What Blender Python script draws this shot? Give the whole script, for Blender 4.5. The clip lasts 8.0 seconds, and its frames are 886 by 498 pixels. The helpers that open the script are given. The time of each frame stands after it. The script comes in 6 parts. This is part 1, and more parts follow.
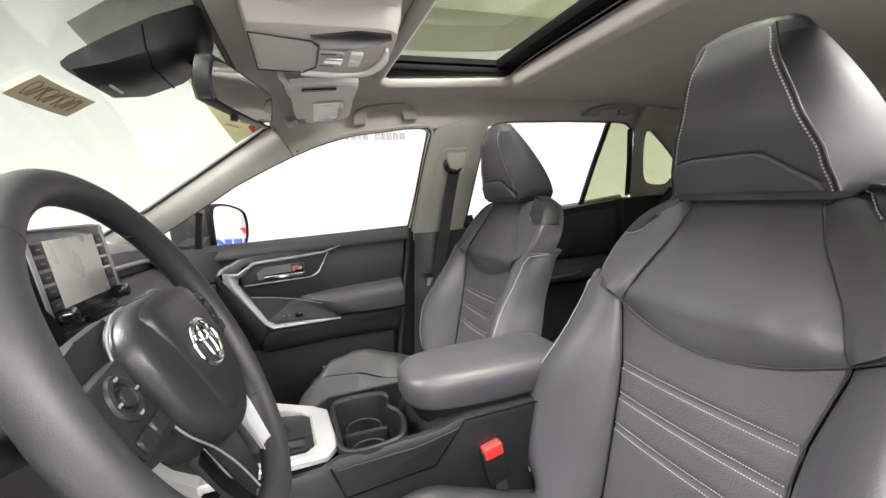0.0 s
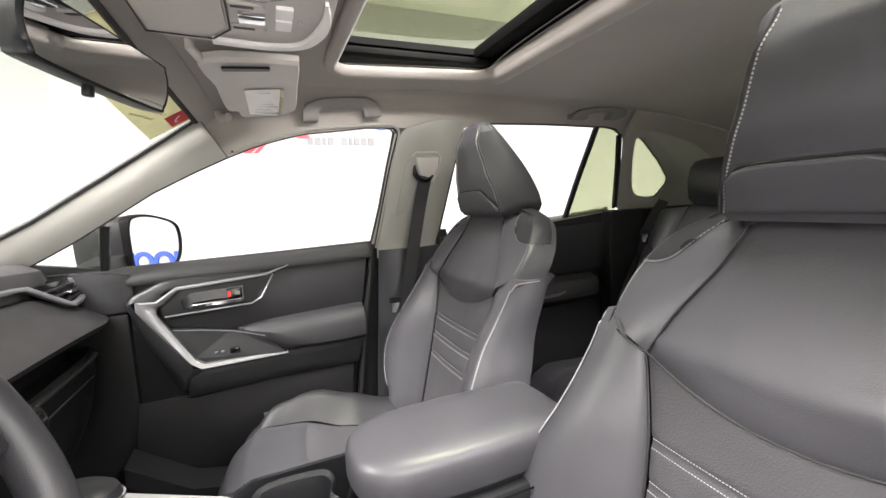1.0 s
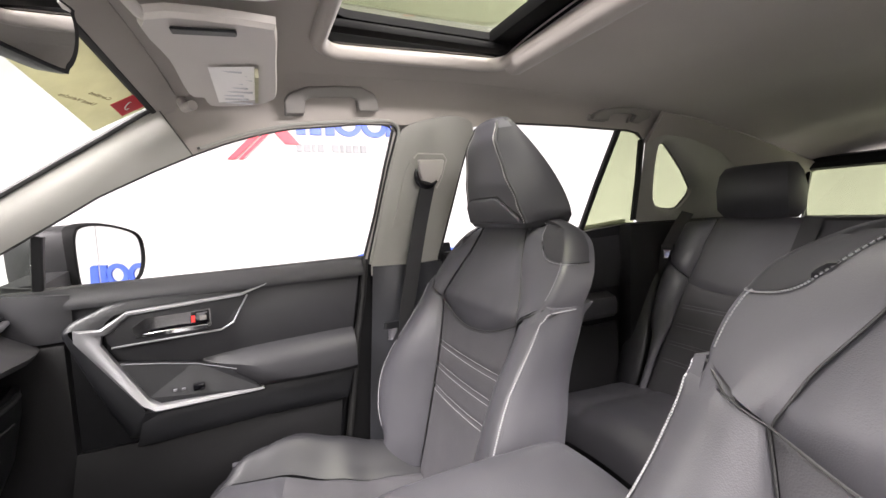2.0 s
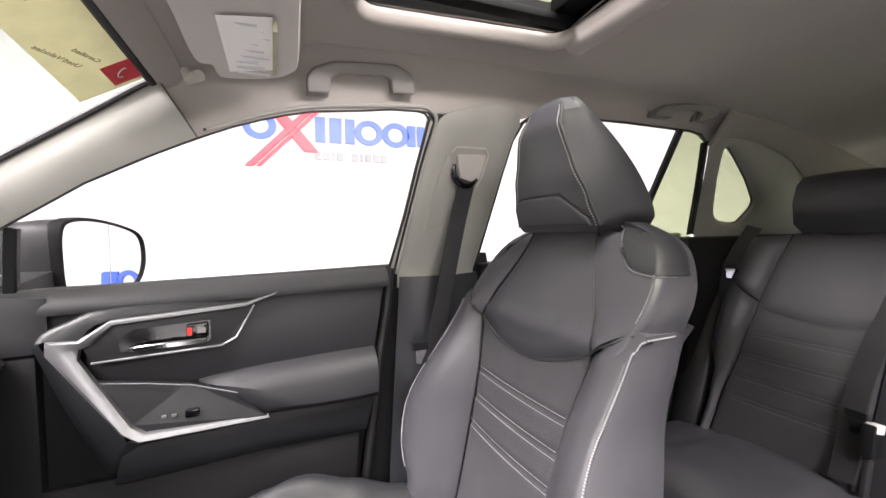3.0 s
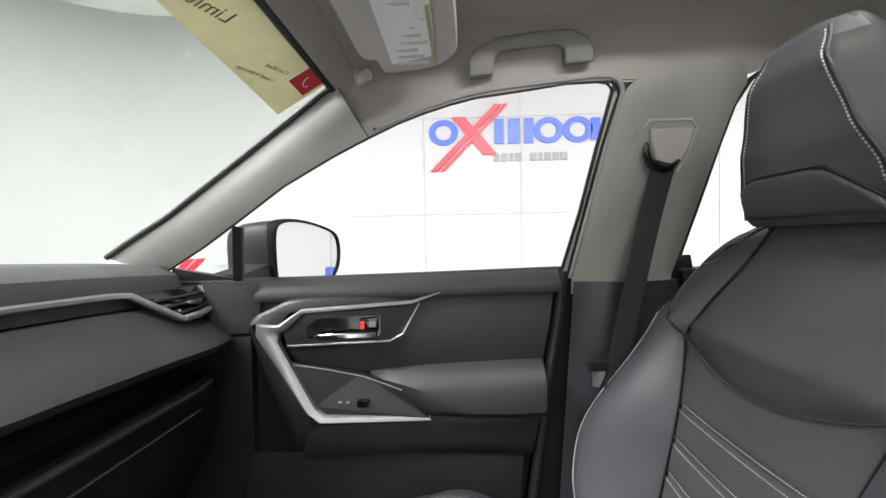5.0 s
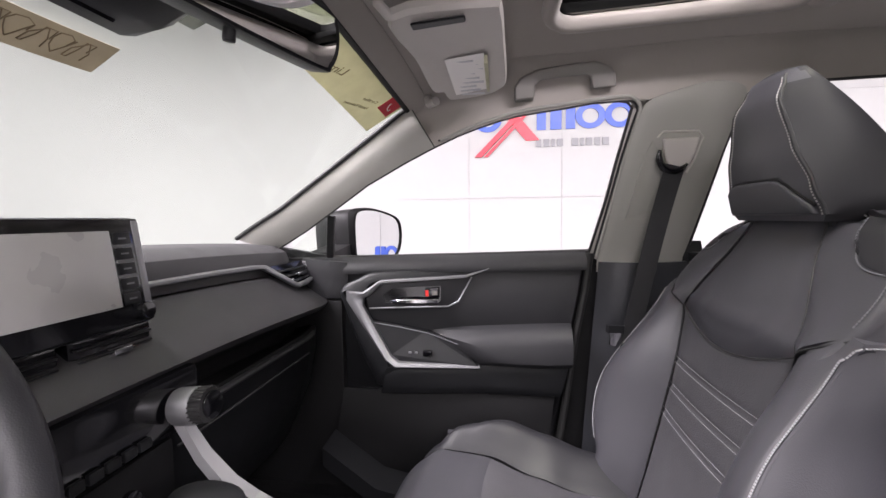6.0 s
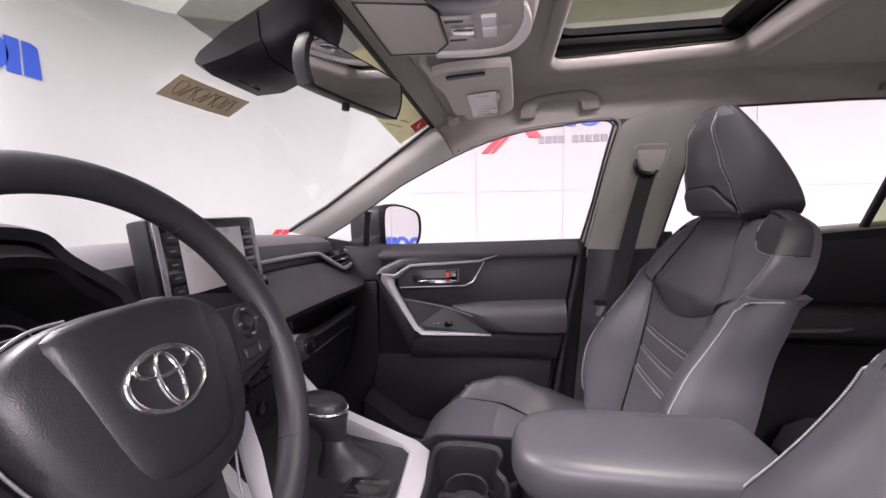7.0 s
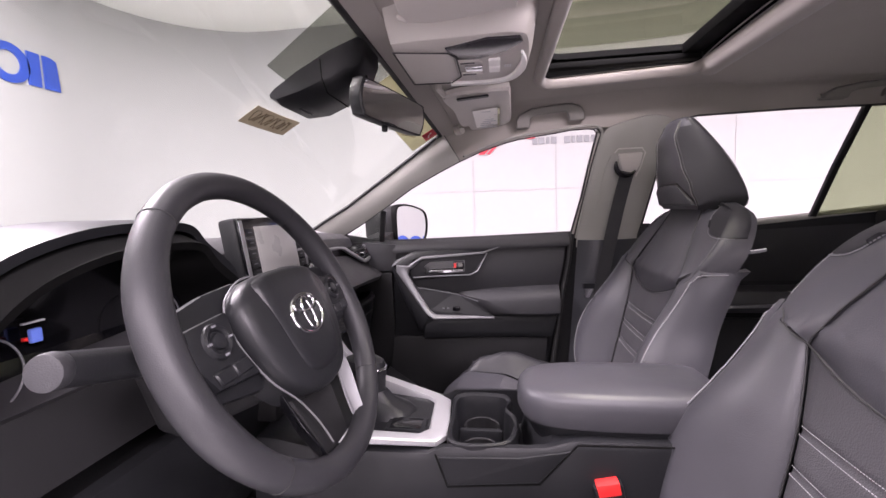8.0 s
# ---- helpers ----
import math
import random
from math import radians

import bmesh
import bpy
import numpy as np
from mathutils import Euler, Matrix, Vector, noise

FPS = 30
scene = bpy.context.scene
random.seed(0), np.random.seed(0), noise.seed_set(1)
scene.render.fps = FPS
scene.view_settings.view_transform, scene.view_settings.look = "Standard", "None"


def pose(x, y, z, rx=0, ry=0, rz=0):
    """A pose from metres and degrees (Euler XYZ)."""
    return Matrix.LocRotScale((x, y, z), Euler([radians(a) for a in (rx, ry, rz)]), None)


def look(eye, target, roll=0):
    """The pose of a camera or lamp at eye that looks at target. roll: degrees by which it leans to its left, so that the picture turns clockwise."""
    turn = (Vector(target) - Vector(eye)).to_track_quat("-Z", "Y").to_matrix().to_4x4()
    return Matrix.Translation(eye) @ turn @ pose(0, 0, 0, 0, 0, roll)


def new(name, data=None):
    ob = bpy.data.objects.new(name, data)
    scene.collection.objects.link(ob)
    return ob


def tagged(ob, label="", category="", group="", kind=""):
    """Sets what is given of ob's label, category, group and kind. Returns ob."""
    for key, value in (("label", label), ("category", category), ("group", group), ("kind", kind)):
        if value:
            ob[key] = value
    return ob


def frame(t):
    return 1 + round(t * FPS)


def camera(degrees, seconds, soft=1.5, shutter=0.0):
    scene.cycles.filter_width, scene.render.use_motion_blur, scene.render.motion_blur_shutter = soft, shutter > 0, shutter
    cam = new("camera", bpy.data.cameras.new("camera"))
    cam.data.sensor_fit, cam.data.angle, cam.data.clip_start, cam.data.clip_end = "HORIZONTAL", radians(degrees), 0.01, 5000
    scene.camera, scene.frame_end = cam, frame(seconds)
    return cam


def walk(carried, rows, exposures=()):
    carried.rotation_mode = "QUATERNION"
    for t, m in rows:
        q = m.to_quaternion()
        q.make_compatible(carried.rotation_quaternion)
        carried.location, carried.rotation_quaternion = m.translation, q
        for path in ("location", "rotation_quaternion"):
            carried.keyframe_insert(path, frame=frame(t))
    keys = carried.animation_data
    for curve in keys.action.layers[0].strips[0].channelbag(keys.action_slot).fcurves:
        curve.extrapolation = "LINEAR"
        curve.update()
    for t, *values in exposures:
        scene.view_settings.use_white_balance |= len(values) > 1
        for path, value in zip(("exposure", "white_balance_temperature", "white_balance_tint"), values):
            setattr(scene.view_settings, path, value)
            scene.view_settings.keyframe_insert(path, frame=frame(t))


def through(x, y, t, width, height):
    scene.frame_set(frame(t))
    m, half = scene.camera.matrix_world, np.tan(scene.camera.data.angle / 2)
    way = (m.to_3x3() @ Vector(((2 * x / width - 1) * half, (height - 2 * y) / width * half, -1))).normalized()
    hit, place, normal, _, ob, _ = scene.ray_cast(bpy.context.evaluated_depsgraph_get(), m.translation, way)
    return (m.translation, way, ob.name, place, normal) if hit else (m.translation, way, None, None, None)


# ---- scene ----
cam = camera(93.9, 8.0)
PATH = [
    (0, (-0.3174, -0.8201, 1.2179), (0.3214, 1.0576, 0.9601), -3.37),
    (0.5, (-0.2716, -0.7157, 1.2151), (0.4419, 1.1377, 0.9787), -3.03),
    (1, (-0.2331, -0.617, 1.2251), (0.5333, 1.2168, 1.0023), -2.82),
    (1.5, (-0.2052, -0.5237, 1.2256), (0.5957, 1.2977, 1.0227), -2.55),
    (3, (-0.1931, -0.2621, 1.1879), (0.5681, 1.5856, 1.1068), -0.88),
    (3.5, (-0.1609, -0.182, 1.1632), (0.438, 1.7256, 1.1152), -0.57),
    (4, (-0.1449, -0.1243, 1.1412), (0.2161, 1.8427, 1.1185), -0.58),
    (4.5, (-0.1464, -0.1073, 1.1477), (-0.0255, 1.8889, 1.1243), -0.81),
    (5, (-0.1447, -0.161, 1.1757), (-0.2253, 1.8366, 1.1229), -0.97),
    (6.5, (-0.1629, -0.5192, 1.2007), (-0.455, 1.4511, 1.0208), -0.69),
    (7, (-0.1683, -0.6402, 1.2115), (-0.4597, 1.3292, 1.0205), -0.9),
    (7.5, (-0.1846, -0.7463, 1.2166), (-0.4786, 1.2226, 1.0239), -1.36),
    (8, (-0.1871, -0.8329, 1.2076), (-0.4566, 1.1395, 1.0151), -1.93),
]
walk(cam, [(t, look(eye, target, roll)) for t, eye, target, roll in PATH],
     exposures=[(0.0, 0.32, 6650, 10), (1.5, 0.60, 6600, 17), (3.5, 0.60, 6550, 20), (4.5, 0.22, 6400, 13), (5.0, 0.04, 6250, 13), (6.5, -0.06, 6400, 30), (8.0, -0.08, 6400, 34)])

# ---- light ----
world = bpy.data.worlds.new("booth_air")
scene.world = world
world.use_nodes = True
world.node_tree.nodes["Background"].inputs[0].default_value = (0.9, 0.95, 1.0, 1)
world.node_tree.nodes["Background"].inputs[1].default_value = 0.25
LAMP_POWER = 230.0


# ---- materials ----
def material(name, colour, rough=0.5, metal=0.0, grain=None, bump=0.0, mottle=0.12, coat=0.0, scale=3.0, sheen=0.0, spec=0.5):
    """A surface with broad mottling, fine grain relief of the given size and uneven gloss."""
    m = bpy.data.materials.new(name)
    m.use_nodes = True
    nt = m.node_tree
    b = nt.nodes["Principled BSDF"]
    b.inputs["Metallic"].default_value = metal
    b.inputs["Coat Weight"].default_value = coat
    b.inputs["Coat Roughness"].default_value = 0.08
    b.inputs["Sheen Weight"].default_value = sheen
    b.inputs["Specular IOR Level"].default_value = spec
    co = nt.nodes.new("ShaderNodeTexCoord")
    broad = nt.nodes.new("ShaderNodeTexNoise")
    broad.inputs["Scale"].default_value = scale
    broad.inputs["Detail"].default_value = 5
    nt.links.new(co.outputs["Object"], broad.inputs["Vector"])
    ramp = nt.nodes.new("ShaderNodeMapRange")
    ramp.inputs[1].default_value, ramp.inputs[2].default_value = 0.3, 0.7
    ramp.inputs[3].default_value, ramp.inputs[4].default_value = 1 - mottle, 1 + mottle
    nt.links.new(broad.outputs[0], ramp.inputs[0])
    mul = nt.nodes.new("ShaderNodeVectorMath")
    mul.operation = "SCALE"
    mul.inputs[0].default_value = colour
    nt.links.new(ramp.outputs[0], mul.inputs["Scale"])
    nt.links.new(mul.outputs[0], b.inputs["Base Color"])
    gloss = nt.nodes.new("ShaderNodeMapRange")
    gloss.inputs[1].default_value, gloss.inputs[2].default_value = 0.3, 0.7
    gloss.inputs[3].default_value, gloss.inputs[4].default_value = rough * 0.92, min(1.0, rough * 1.1)
    fine = nt.nodes.new("ShaderNodeTexNoise")
    fine.inputs["Scale"].default_value = 14
    fine.inputs["Detail"].default_value = 4
    nt.links.new(co.outputs["Object"], fine.inputs["Vector"])
    nt.links.new(fine.outputs[0], gloss.inputs[0])
    nt.links.new(gloss.outputs[0], b.inputs["Roughness"])
    if grain:
        if bump > 0.5:
            tex = nt.nodes.new("ShaderNodeTexNoise")
            tex.inputs["Detail"].default_value = 3
        else:
            tex = nt.nodes.new("ShaderNodeTexVoronoi")
        tex.inputs["Scale"].default_value = 1 / grain
        nt.links.new(co.outputs["Object"], tex.inputs["Vector"])
        bm_node = nt.nodes.new("ShaderNodeBump")
        bm_node.inputs["Strength"].default_value = min(1.0, bump)
        bm_node.inputs["Distance"].default_value = grain * 0.35
        nt.links.new(tex.outputs[0], bm_node.inputs["Height"])
        nt.links.new(bm_node.outputs[0], b.inputs["Normal"])
    return m


def glass(name, tint, gloss_rough=0.0):
    """A thin pane: clear tinted, with mirror gloss that grows at grazing angles."""
    m = bpy.data.materials.new(name)
    m.use_nodes = True
    nt = m.node_tree
    nt.nodes.clear()
    out = nt.nodes.new("ShaderNodeOutputMaterial")
    tr = nt.nodes.new("ShaderNodeBsdfTransparent")
    tr.inputs[0].default_value = (*tint, 1)
    gl = nt.nodes.new("ShaderNodeBsdfGlossy")
    gl.inputs["Roughness"].default_value = gloss_rough
    fr = nt.nodes.new("ShaderNodeLayerWeight")
    fr.inputs[0].default_value = 0.5
    steep = nt.nodes.new("ShaderNodeMath")
    steep.operation = "POWER"
    steep.inputs[1].default_value = 5
    lift = nt.nodes.new("ShaderNodeMath")
    lift.operation = "MULTIPLY_ADD"
    lift.inputs[1].default_value, lift.inputs[2].default_value = 0.6, 0.025
    mix = nt.nodes.new("ShaderNodeMixShader")
    nt.links.new(fr.outputs["Facing"], steep.inputs[0])
    nt.links.new(steep.outputs[0], lift.inputs[0])
    nt.links.new(lift.outputs[0], mix.inputs[0])
    nt.links.new(tr.outputs[0], mix.inputs[1])
    nt.links.new(gl.outputs[0], mix.inputs[2])
    nt.links.new(mix.outputs[0], out.inputs[0])
    return m


def paper(name, colour, through=0.5):
    """Thin paper or film that lets part of the light through."""
    m = material(name, colour, 0.8, mottle=0.15, scale=25)
    nt = m.node_tree
    b, out = nt.nodes["Principled BSDF"], nt.nodes["Material Output"]
    tl = nt.nodes.new("ShaderNodeBsdfTranslucent")
    tl.inputs[0].default_value = (*colour, 1)
    mix = nt.nodes.new("ShaderNodeMixShader")
    mix.inputs[0].default_value = through
    nt.links.new(b.outputs[0], mix.inputs[1])
    nt.links.new(tl.outputs[0], mix.inputs[2])
    nt.links.new(mix.outputs[0], out.inputs[0])
    return m


def glow(name, colour, strength):
    m = bpy.data.materials.new(name)
    m.use_nodes = True
    b = m.node_tree.nodes["Principled BSDF"]
    b.inputs["Base Color"].default_value = (*colour, 1)
    b.inputs["Emission Color"].default_value = (*colour, 1)
    b.inputs["Emission Strength"].default_value = strength
    return m


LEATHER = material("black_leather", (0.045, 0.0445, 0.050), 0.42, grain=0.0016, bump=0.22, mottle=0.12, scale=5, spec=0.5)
# smooth leather; on the cushion bolsters its dark tone stands in for shade
LEATHER_SMOOTH_AND_SHADED = material("smooth_and_shaded_leather", (0.018, 0.018, 0.020), 0.48, grain=0.0012, bump=0.18, mottle=0.1, scale=5, spec=0.32)
PERFORATED = material("perforated_leather", (0.048, 0.047, 0.051), 0.55, grain=0.0022, bump=0.45, mottle=0.1, scale=6)
SOFT = material("soft_dash_pad", (0.020, 0.020, 0.022), 0.52, grain=0.0014, bump=0.3, mottle=0.08, spec=0.35)
# lighter copy of SOFT: the light on the dashboard is put into its colour
DASH_PAD_LIT = material("lit_dash_pad", (0.032, 0.031, 0.033), 0.5, grain=0.0014, bump=0.3, mottle=0.1, spec=0.45)
PLASTIC = material("black_grained_plastic", (0.009, 0.0094, 0.0105), 0.42, grain=0.001, bump=0.3, mottle=0.1, spec=0.3)
PILLAR_DARK = material("dark_satin_plastic", (0.022, 0.023, 0.026), 0.30, grain=0.001, bump=0.12, mottle=0.1, spec=0.5)
PLASTIC_LOW = material("hard_dark_plastic", (0.010, 0.010, 0.0105), 0.5, grain=0.001, bump=0.3, mottle=0.15, spec=0.2)
GLOSS_BLACK = material("piano_black", (0.004, 0.004, 0.005), 0.12, mottle=0.05, coat=0.5)
# lighter grey that paints the highlight along dashboard edges
EDGE_HIGHLIGHT = material("edge_highlight_grey", (0.05, 0.05, 0.052), 0.4, grain=0.001, bump=0.2, mottle=0.1)
RUBBER = material("black_rubber", (0.012, 0.012, 0.012), 0.6, mottle=0.2)
HEADLINER = material("grey_headliner_cloth", (0.305, 0.281, 0.260), 0.95, grain=0.0012, bump=0.8, mottle=0.05, sheen=0.2, spec=0.1)
PILLAR = material("pale_grey_pillar_plastic", (0.275, 0.270, 0.248), 0.6, grain=0.0012, bump=0.3, mottle=0.04)
PALE = material("pale_grey_plastic", (0.42, 0.395, 0.37), 0.5, grain=0.001, bump=0.25, mottle=0.04)
SILVER = material("satin_silver_paint", (0.29, 0.29, 0.30), 0.42, metal=0.8, mottle=0.05)
SILVER_PLATE = material("pale_silver_plate", (0.42, 0.42, 0.43), 0.38, metal=0.6, mottle=0.04)
HANDLE = material("mid_grey_plastic", (0.18, 0.17, 0.158), 0.5, grain=0.001, bump=0.25, mottle=0.05)
SPOKE = material("satin_spoke_paint", (0.13, 0.13, 0.135), 0.5, metal=0.3, mottle=0.05)
CHROME = material("chrome", (0.62, 0.62, 0.64), 0.16, metal=1.0, mottle=0.03)
SEAM_GREY = material("dark_grey_seam", (0.06, 0.058, 0.055), 0.8, mottle=0.1)
STITCH = material("white_thread", (0.38, 0.37, 0.36), 0.8, mottle=0.1)
WEBBING = material("black_belt_webbing", (0.014, 0.014, 0.015), 0.7, grain=0.0015, bump=0.6, mottle=0.08)
SMOKED = material("smoked_lamp_lens", (0.022, 0.020, 0.024), 0.22, mottle=0.05)
RED = material("red_plastic", (0.75, 0.03, 0.025), 0.4, mottle=0.08)
LABEL = material("white_label_paper", (0.78, 0.76, 0.74), 0.6, mottle=0.04)
STICKER = paper("kraft_sticker_paper", (0.33, 0.30, 0.235), 0.40)
CLING = paper("yellowed_window_cling", (0.50, 0.49, 0.36), 0.45)
INK = material("brown_marker_ink", (0.16, 0.125, 0.08), 0.7)
# dark screen glass; the pale grey is the reflected white room, painted in
SCREEN_REFLECTION = material("screen_painted_reflection", (0.40, 0.39, 0.385), 0.28, mottle=0.04, spec=0.8)
MIRROR = material("mirror_silvering", (0.74, 0.74, 0.75), 0.0, metal=1.0, mottle=0.0)
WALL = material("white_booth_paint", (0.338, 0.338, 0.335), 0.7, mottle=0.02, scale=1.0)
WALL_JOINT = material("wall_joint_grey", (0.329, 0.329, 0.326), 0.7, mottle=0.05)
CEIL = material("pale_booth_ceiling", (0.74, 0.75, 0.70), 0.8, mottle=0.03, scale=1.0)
FLOOR = material("grey_booth_floor", (0.45, 0.45, 0.44), 0.35, mottle=0.08, scale=1.5)
SIGN_BLUE = material("blue_sign_paint", (0.018, 0.062, 0.37), 0.4, mottle=0.04)
SIGN_RED = material("red_sign_paint", (0.52, 0.012, 0.03), 0.4, mottle=0.04)
SIGN_GREY = material("grey_sign_paint", (0.32, 0.32, 0.33), 0.5, mottle=0.05)
CARPET = material("black_carpet", (0.014, 0.014, 0.015), 0.95, grain=0.003, bump=0.9, mottle=0.2)
BODY = material("white_car_paint", (0.72, 0.72, 0.72), 0.25, mottle=0.02, coat=0.6)
CLEAR = glass("clear_glass", (0.94, 0.97, 0.94))
WIND = glass("windscreen_glass", (0.92, 0.95, 0.92))
TINT = glass("green_tinted_glass", (0.64, 0.67, 0.55))
SHADE_BAND = glass("grey_shade_band", (0.62, 0.63, 0.60), 0.2)
LAMP_GLOW = glow("lamp_diffuser", (1.0, 0.98, 0.95), 9.0)
MARK_BLUE = material("blue_indicator", (0.15, 0.25, 0.8), 0.4)
GLYPH = material("pale_grey_print", (0.5, 0.5, 0.52), 0.6)
DIM_PRINT = material("grey_button_print", (0.12, 0.12, 0.13), 0.6)
FRAME_BLACK = material("matt_black_frame", (0.004, 0.004, 0.004), 0.7, mottle=0.1, spec=0.06)
SIGN_DARK = material("dark_grey_sign_paint", (0.17, 0.17, 0.18), 0.5, mottle=0.05)


# ---- mesh helpers ----
def part(name, bm, mat, parent=None, label="", smooth=True):
    """Links a bmesh, in world coordinates, as one mesh object under a thing or part."""
    bmesh.ops.recalc_face_normals(bm, faces=bm.faces[:])
    me = bpy.data.meshes.new(name)
    bm.to_mesh(me)
    bm.free()
    if smooth:
        me.shade_smooth()
        me.set_sharp_from_angle(angle=radians(38))
    me.materials.append(mat)
    ob = new(name, me)
    if parent is not None:
        ob.parent = parent
        ob.matrix_parent_inverse = world_of(parent).inverted()
    if label:
        tagged(ob, label)
    return ob


def world_of(ob):
    if ob.parent is None:
        return ob.matrix_basis.copy()
    return world_of(ob.parent) @ ob.matrix_parent_inverse @ ob.matrix_basis


def thing(name, place, label, category, group="", kind=""):
    ob = new(name)
    ob.empty_display_size = 0.05
    ob.matrix_basis = Matrix.Translation(place)
    return tagged(ob, label, category, group, kind)


def loft(rings, closed=True, caps=True, bm=None):
    """Skins rings of equal point counts."""
    bm = bm or bmesh.new()
    rows = [[bm.verts.new(p) for p in ring] for ring in rings]
    n = len(rows[0])
    for a, b in zip(rows, rows[1:]):
        for i in range(n if closed else n - 1):
            j = (i + 1) % n
            bm.faces.new((a[i], a[j], b[j], b[i]))
    if caps and closed:
        bm.faces.new(rows[0][::-1])
        bm.faces.new(rows[-1])
    return bm


def tube(points, radius, sides=10, closed=False, bm=None, flat=1.0, up=(0, 0, 1)):
    """A round or flattened bar along points."""
    pts = [Vector(p) for p in points]
    rings = []
    n = len(pts)
    for i, p in enumerate(pts):
        a, b = (pts[i - 1], pts[(i + 1) % n]) if closed else (pts[max(i - 1, 0)], pts[min(i + 1, n - 1)])
        d = (b - a).normalized()
        side = d.cross(Vector(up))
        if side.length < 1e-4:
            side = d.cross(Vector((0, 1, 0)))
        side.normalize()
        top = side.cross(d).normalized()
        r = radius[i] if isinstance(radius, (list, tuple)) else radius
        rings.append([p + side * (math.cos(k * math.tau / sides) * r) + top * (math.sin(k * math.tau / sides) * r * flat) for k in range(sides)])
    if closed:
        rings.append(rings[0])
    return loft(rings, True, not closed, bm)


def smooth_line(points, n=8, closed=False):
    """Catmull-Rom through points, n steps a span."""
    p = [Vector(q) for q in points]
    out = []
    m = len(p)
    for i in range(m if closed else m - 1):
        p0, p1, p2, p3 = (p[(i - 1) % m], p[i], p[(i + 1) % m], p[(i + 2) % m]) if closed else (p[max(i - 1, 0)], p[i], p[i + 1], p[min(i + 2, m - 1)])
        for k in range(n):
            t = k / n
            out.append(0.5 * (2 * p1 + (p2 - p0) * t + (2 * p0 - 5 * p1 + 4 * p2 - p3) * t * t + (3 * p1 - p0 - 3 * p2 + p3) * t**3))
    if not closed:
        out.append(p[-1])
    return out


def slab(outline, depth, bevel=0.0, segs=2, bm=None):
    """A plate: outline (3D, planar) pushed along the vector depth, edges rounded."""
    own = bmesh.new()
    f = own.faces.new([own.verts.new(p) for p in outline])
    got = bmesh.ops.extrude_face_region(own, geom=[f])
    bmesh.ops.translate(own, verts=[v for v in got["geom"] if isinstance(v, bmesh.types.BMVert)], vec=depth)
    bmesh.ops.recalc_face_normals(own, faces=own.faces[:])
    if bevel:
        bmesh.ops.bevel(own, geom=own.edges[:], offset=bevel, segments=segs, affect="EDGES", profile=0.6)
    return merge(bm, own)


def merge(bm, own):
    if bm is None:
        return own
    me = bpy.data.meshes.new("joined")
    own.to_mesh(me)
    own.free()
    bm.from_mesh(me)
    bpy.data.meshes.remove(me)
    return bm


def box(lo, hi, bevel=0.004, segs=2, bm=None, turn=None):
    own = bmesh.new()
    bmesh.ops.create_cube(own, size=1)
    c, s = (Vector(lo) + Vector(hi)) / 2, Vector(hi) - Vector(lo)
    for v in own.verts:
        v.co = Vector((v.co.x * s.x, v.co.y * s.y, v.co.z * s.z))
    if bevel:
        bmesh.ops.bevel(own, geom=own.edges[:], offset=min(bevel, min(s) * 0.45), segments=segs, affect="EDGES", profile=0.6)
    m = Matrix.Translation(c) @ (turn or Matrix())
    bmesh.ops.transform(own, matrix=m, verts=own.verts[:])
    return merge(bm, own)


def drum(centre, axis, radius, length, sides=28, bevel=0.002, radius2=None, bm=None):
    own = bmesh.new()
    bmesh.ops.create_cone(own, cap_ends=True, segments=sides, radius1=radius, radius2=radius if radius2 is None else radius2, depth=length)
    if bevel:
        rim = [e for e in own.edges if any(len(f.verts) > 4 for f in e.link_faces)]
        bmesh.ops.bevel(own, geom=rim, offset=bevel, segments=2, affect="EDGES", profile=0.6)
    q = Vector((0, 0, 1)).rotation_difference(Vector(axis)).to_matrix().to_4x4()
    bmesh.ops.transform(own, matrix=Matrix.Translation(centre) @ q, verts=own.verts[:])
    return merge(bm, own)


def sheet(f, nu, nv, thick, dip=0.0, out=None, bm=None):
    """A surface patch f(u, v), seen from the side out, thick behind it, with its edges dipped into seams."""
    bm = bm or bmesh.new()
    if out is not None:
        mid = Vector(f(0.5, 0.5))
        if (Vector(f(0.52, 0.5)) - mid).cross(Vector(f(0.5, 0.52)) - mid).dot(Vector(out)) < 0:
            g = f
            f = lambda u, v: g(1 - u, v)  # noqa: E731
    p = [[Vector(f(i / nu, j / nv)) for j in range(nv + 1)] for i in range(nu + 1)]

    def normal(i, j):
        a = p[min(i + 1, nu)][j] - p[max(i - 1, 0)][j]
        b = p[i][min(j + 1, nv)] - p[i][max(j - 1, 0)]
        c = a.cross(b)
        return c.normalized() if c.length > 1e-12 else Vector((0, 0, 1))

    nrm = [[normal(i, j) for j in range(nv + 1)] for i in range(nu + 1)]
    front, back = [], []
    for i in range(nu + 1):
        rf, rb = [], []
        for j in range(nv + 1):
            edge = i in (0, nu) or j in (0, nv)
            rf.append(bm.verts.new(p[i][j] - nrm[i][j] * (dip if edge else 0)))
            rb.append(bm.verts.new(p[i][j] - nrm[i][j] * (thick + (dip if edge else 0))))
        front.append(rf)
        back.append(rb)
    for i in range(nu):
        for j in range(nv):
            bm.faces.new((front[i][j], front[i + 1][j], front[i + 1][j + 1], front[i][j + 1]))
            bm.faces.new((back[i][j], back[i][j + 1], back[i + 1][j + 1], back[i + 1][j]))
    for i in range(nu):
        bm.faces.new((front[i][0], back[i][0], back[i + 1][0], front[i + 1][0]))
        bm.faces.new((front[i][nv], front[i + 1][nv], back[i + 1][nv], back[i][nv]))
